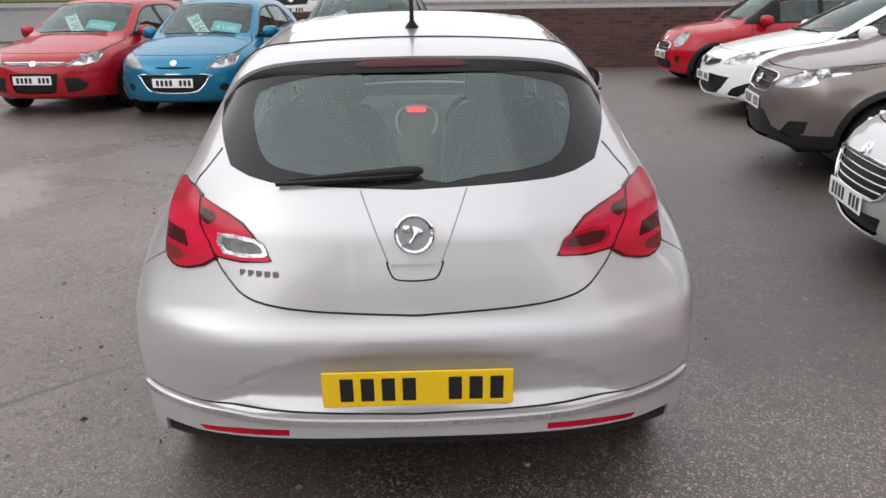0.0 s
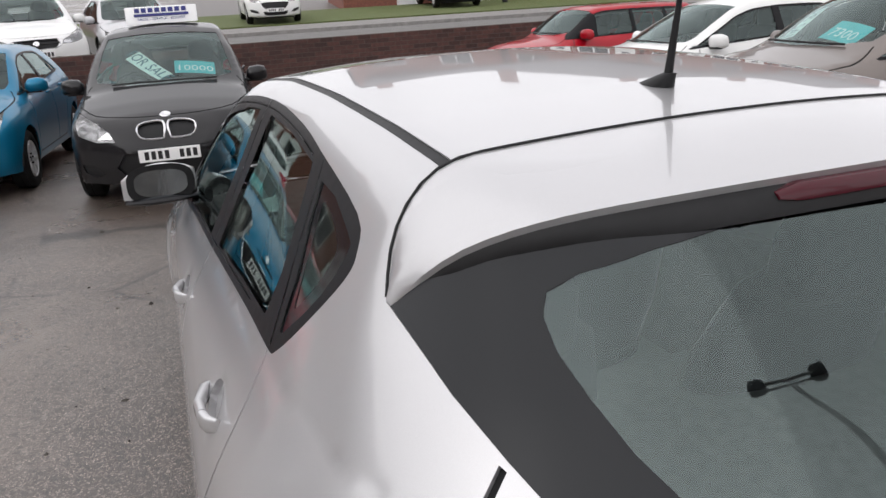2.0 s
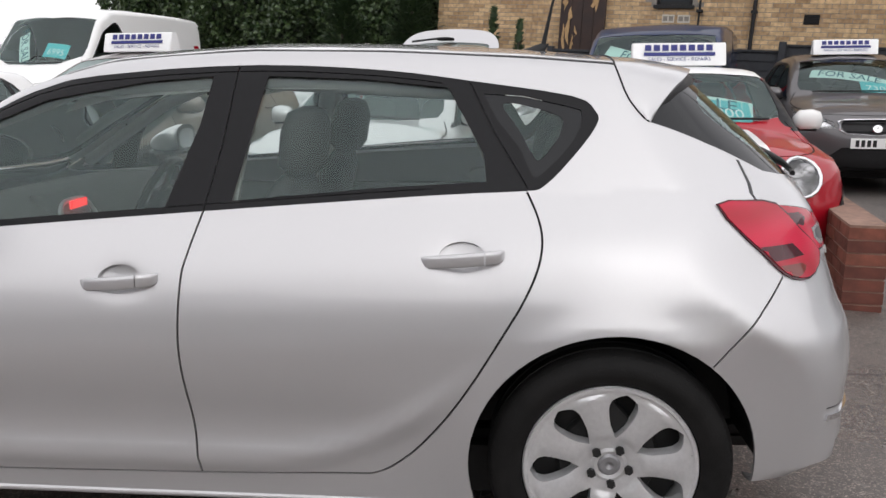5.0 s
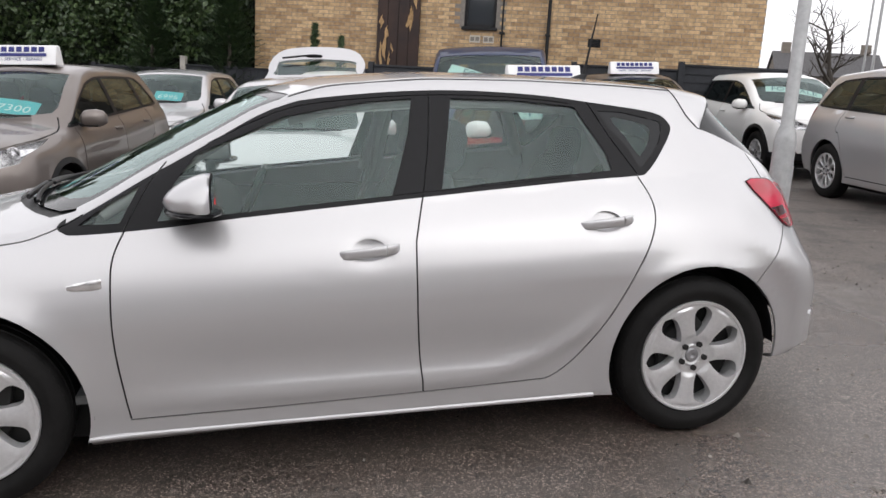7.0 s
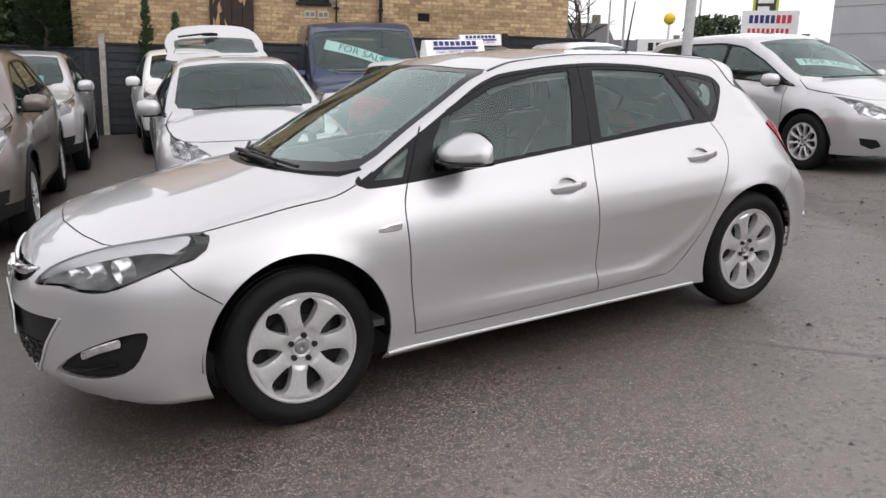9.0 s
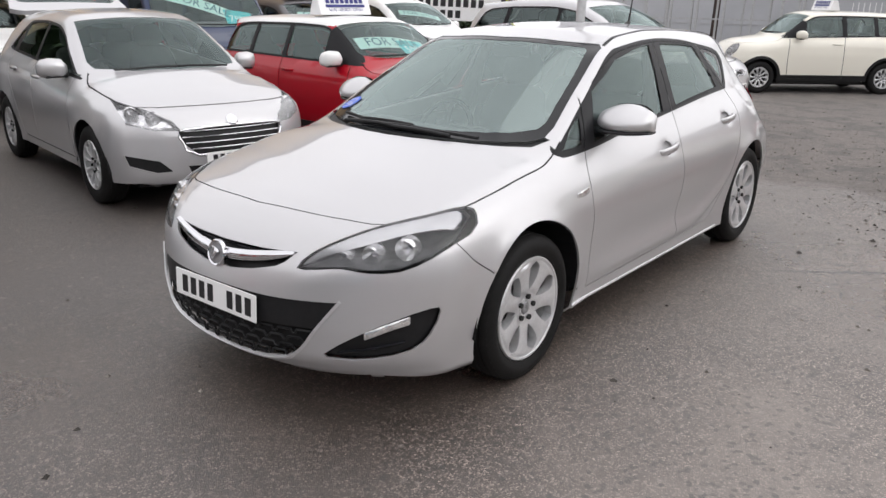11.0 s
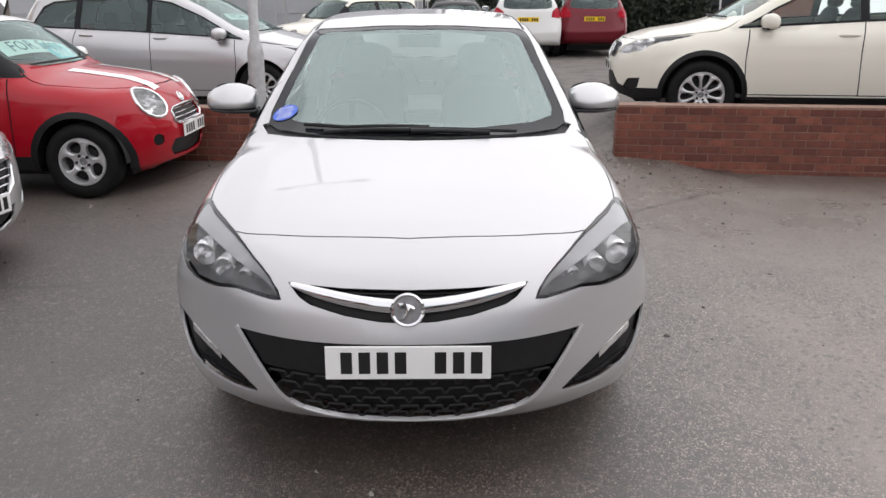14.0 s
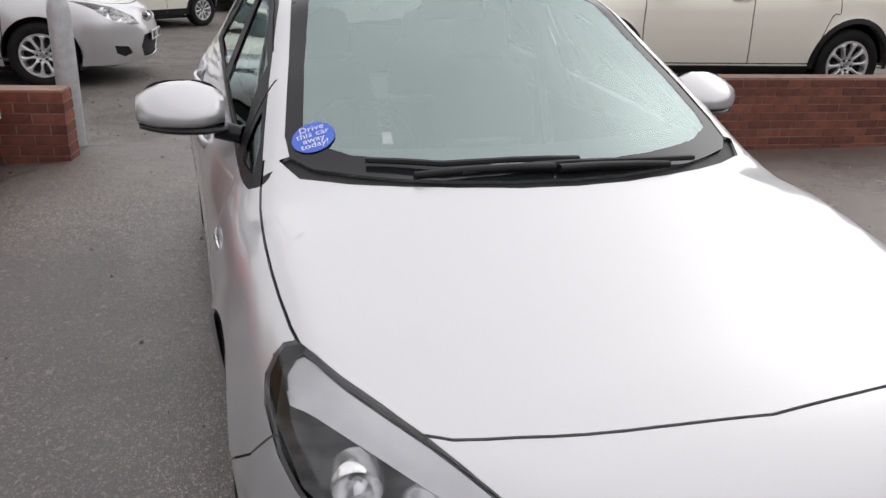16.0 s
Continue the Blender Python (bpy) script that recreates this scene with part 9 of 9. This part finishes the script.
for x, y, hgt, mat, rad in ((8.6, -23.7, 7.0, BARK_BOARD, .13), (5.6, -23.9, 8.0, POLE_GREY, .06), (10.2, -22.9, 8.0, POLE_GREY, .05), (22.1, -19.7, 7.5, POLE_GREY, .06), (30.0, -26.0, 9.0, POLE_GREY, .06), (27.3, -30.0, 9.5, POLE_GREY, .06)):
    p = thing("pole", upright(x, y), "tall slim street pole", "pole", "poles")
    bm = bmesh.new()
    lathe(bm, [(-.3, rad), (hgt, rad * .75)], 10, axis="z")
    part("shaft", bm, mat, p, smooth=50)
bc = thing("beacon", upright(20.7, -20.9), "yellow globe beacon on a striped post", "beacon")
bm = bmesh.new()
lathe(bm, [(-.3, .05), (2.6, .045)], 10, axis="z")
part("post_shaft", bm, UPVC, bc)
bm = bmesh.new()
bmesh.ops.create_uvsphere(bm, u_segments=16, v_segments=12, radius=.24)
bmesh.ops.translate(bm, verts=bm.verts, vec=(0, 0, 2.8))
part("globe", bm, YELLOW, bc, smooth=60)

# signs by the road junction
ts = thing("sign_tower", along((21.15, -26.7), (20.0, -27.6)), "tall narrow shop sign with lime edges", "sign")
bm = bmesh.new()
box(bm, 0, .9, 0, .15, 0, 6.2)
part("sign_board", bm, SIGN_DARK, ts)
for x in (-.1, .88):
    bm = bmesh.new()
    box(bm, x, x + .12, -.02, .17, 0, 6.3)
    part("lime_edge", bm, SIGN_GREEN, ts)
for k in range(4):
    bm = bmesh.new()
    box(bm, .12, .12 + (.62, .5, .66, .4)[k], -.016, -.001, 3.0 + k * .42, 3.28 + k * .42)
    part("sign_bar", bm, SIGN_WHITE, ts)
rs = thing("roadside_sign", along((21.4, -26.2), (19.4, -27.6)), "white shop sign with blue and red lettering bars", "sign")
bm = bmesh.new()
box(bm, 0, 2.4, 0, .12, 2.3, 3.5, .02)
part("sign_board", bm, SIGN_WHITE, rs)
for k in range(8):
    bm = bmesh.new()
    box(bm, .32 + k * .23, .48 + k * .23, -.016, -.001, 2.95, 3.30)
    part("sign_bar", bm, SIGN_BLUE if k < 5 else SIGN_RED, rs)
for k in range(9):
    bm = bmesh.new()
    box(bm, .3 + k * .2, .42 + k * .2, -.016, -.001, 2.45, 2.72)
    part("sign_bar", bm, SIGN_RED, rs)
for x in (.3, 2.1):
    bm = bmesh.new()
    box(bm, x, x + .1, .02, .1, -.3, 2.3)
    part("leg", bm, POLE_GREY, rs)
ad = thing("advert_board", along((24.2, -22.6), (19.5, -25.6)), "long white advertising board with black lettering bars", "sign")
bm = bmesh.new()
box(bm, 0, 5.5, 0, .08, 1.0, 2.15, .01)
part("sign_board", bm, SIGN_WHITE, ad)
for k in range(12):
    bm = bmesh.new()
    box(bm, .5 + k * .36, .74 + k * .36, -.012, -.001, 1.62, 1.98)
    part("sign_bar", bm, PLATE_INK, ad)
for k in range(9):
    bm = bmesh.new()
    box(bm, .5 + k * .36, .74 + k * .36, -.012, -.001, 1.12, 1.46)
    part("sign_bar", bm, PLATE_INK, ad)
for x in (.3, 2.7, 5.1):
    bm = bmesh.new()
    box(bm, x, x + .1, -.05, 0, -.3, 1.1)
    part("leg", bm, POLE_GREY, ad)

# distant roofs beyond the junction
for x, y, deg, w in ((62, -44, -118, 9), (84, -74, -125, 12), (66, -80, -125, 11), (92, -88, -125, 14), (50, -92, -140, 14), (74, -104, -130, 16)):
    house("stone_house", row(x, y, deg), w, 8, 3.6, 5.8, FAR_STONE, "far stone house with a slate roof", windows=((1, 1.2, 1.4, 1.2), (4, 1.2, 1.4, 1.2), (w - 2.4, 1.2, 1.4, 1.2)), chimneys=(1.0, w - 1.0), group="far houses")
house("brick_house", row(-14.5, -24.5, 180) @ pose(-9, 0, 0), 9, 8, 5.2, 7.6, FAR_BRICK, "red brick house behind a dark hedge", windows=((1, 1.0, 1.8, 1.4), (4.4, 1.0, 1.8, 1.4)), chimneys=(1.0,))


def bare_tree(x, y, h, seed, name="bare_tree", label="leafless winter tree with fine dark twigs", spread_=1.0):
    """A tapered trunk with forking limbs and fine twigs."""
    tree = thing(name, upright(x, y), label, "tree", "bare trees")
    rng = random.Random(seed)
    limbs, twigs = bmesh.new(), bmesh.new()

    def grow(p, d, length, r, level):
        steps = [p]
        for k in range(3):
            d = (d + Vector((rng.gauss(0, .16), rng.gauss(0, .16), rng.gauss(.05, .08)))).normalized()
            p = p + d * length / 3
            steps.append(p)
        tube(limbs if level < 2 else twigs, steps, [r, r * .88, r * .75, r * .6], 6 if level < 2 else 4)
        if level < 4:
            for k in range(3 if level < 3 else 2):
                e = (d + Vector((rng.gauss(0, .62), rng.gauss(0, .62), rng.gauss(.1, .35))) * spread_).normalized()
                grow(steps[rng.choice((2, 3, 3))], e, length * rng.uniform(.55, .78), r * .55, level + 1)

    grow(Vector((0, 0, -.2)), Vector((0, 0, 1)), h * .38, h * .022, 0)
    part("trunk", limbs, TWIG, tree)
    tagged(part("crown", twigs, TWIG, tree), kind="stuff")


for k, (x, y, h) in enumerate(((-1.2, -22.5, 9), (-3.4, -24, 10), (-5.2, -22.8, 8.5), (.6, -23.6, 8), (30.5, -24.8, 7.5), (32.6, -26.5, 7.0), (-2.3, -21.5, 7), (-20, 3, 8), (-19, -6, 9))):
    bare_tree(x, y, h, 20 + k)
rng = random.Random(31)
spots = [tuple(yard_point(rng.uniform(-9.5, .3), -20.8 - abs(rng.gauss(0, .9)), rng.random() ** 1.3 * (2.6 + .8 * math.sin(k)))) for k in range(9000)]
LEAF_HEDGE = piece_mat("hedge_leaf", (.008, .014, .007), (.030, .042, .020), True, rough=.6, bump=.1)
leaves("dark_hedge", spots, .16, LEAF_HEDGE, "dark overgrown hedge behind parked cars", "hedge")
# filler block in the hedge; the gloom between leaves is painted as near black
core = thing("hedge_core", along((.3, -22.2), (-9.5, -22.2)), "shaded inside of an overgrown hedge", "hedge", kind="structure")
bm = bmesh.new()
box(bm, 0, 9.6, 0, .9, -.5, 2.2, .2)
part("hedge_mass", bm, material("shaded_hedge", (.012, .015, .010), .95, vary=.4, scale=5), core)
# dark trees round the junction
rng = random.Random(77)
for x, y, r, h in ((26.5, -30.5, 2.6, 3.4), (24.0, -31.5, 2.0, 3.0)):
    spots = []
    for k in range(3500):
        a, t = rng.uniform(0, 6.28), rng.random()
        q = r * math.sqrt(rng.random()) * (1 - .5 * t)
        spots.append(tuple(yard_point(x + q * math.cos(a), y + q * math.sin(a), .3 + h * t)))
    leaves("evergreen_bush", spots, .22, LEAF_IVY, "dark evergreen bush by the road junction", "bush")

# loose stones on the broken ground
verts, faces = [], []
rng = random.Random(5)
for k in range(5200):
    u = rng.random()
    if u < .55:
        x, y = rng.gauss(-.3, 2.2), -1.6 - abs(rng.gauss(0, 3.2))
    elif u < .8:
        x, y = rng.gauss(-1.9, .5), rng.gauss(-1.4, 1.0)
    else:
        x, y = rng.uniform(-6, 4), rng.uniform(-3, 9)
    s = abs(rng.gauss(0, .007)) + .003
    p = yard_point(x, y, 0)
    o = [Vector((rng.uniform(-1, 1), rng.uniform(-1, 1), 0)).normalized() * s * rng.uniform(.7, 1.3) for _ in range(1)]
    k0 = len(verts)
    for j in range(5):
        a = j * 1.2566 + rng.uniform(-.3, .3)
        verts.append((p.x + s * math.cos(a) * rng.uniform(.7, 1.3), p.y + s * math.sin(a) * rng.uniform(.7, 1.3), p.z - .001))
    verts.append((p.x + rng.uniform(-.3, .3) * s, p.y + rng.uniform(-.3, .3) * s, p.z + s * rng.uniform(.5, 1.0)))
    faces += [(k0 + j, k0 + (j + 1) % 5, k0 + 5) for j in range(5)]
me = bpy.data.meshes.new("loose_stones")
me.from_pydata(verts, [], faces)
me.materials.append(GRAVEL)
tagged(new("loose_stones", me), "small loose stones scattered on worn tarmac", "gravel", kind="stuff")


# panes let the daylight through
for ob in bpy.data.objects:
    if ob.type == "MESH" and ob.data.materials and ob.data.materials[0] in (GLASS, GLASS_SCREEN, GLASS_DARK, GLASS_BACK, LENS_CLEAR):
        ob.visible_shadow = False
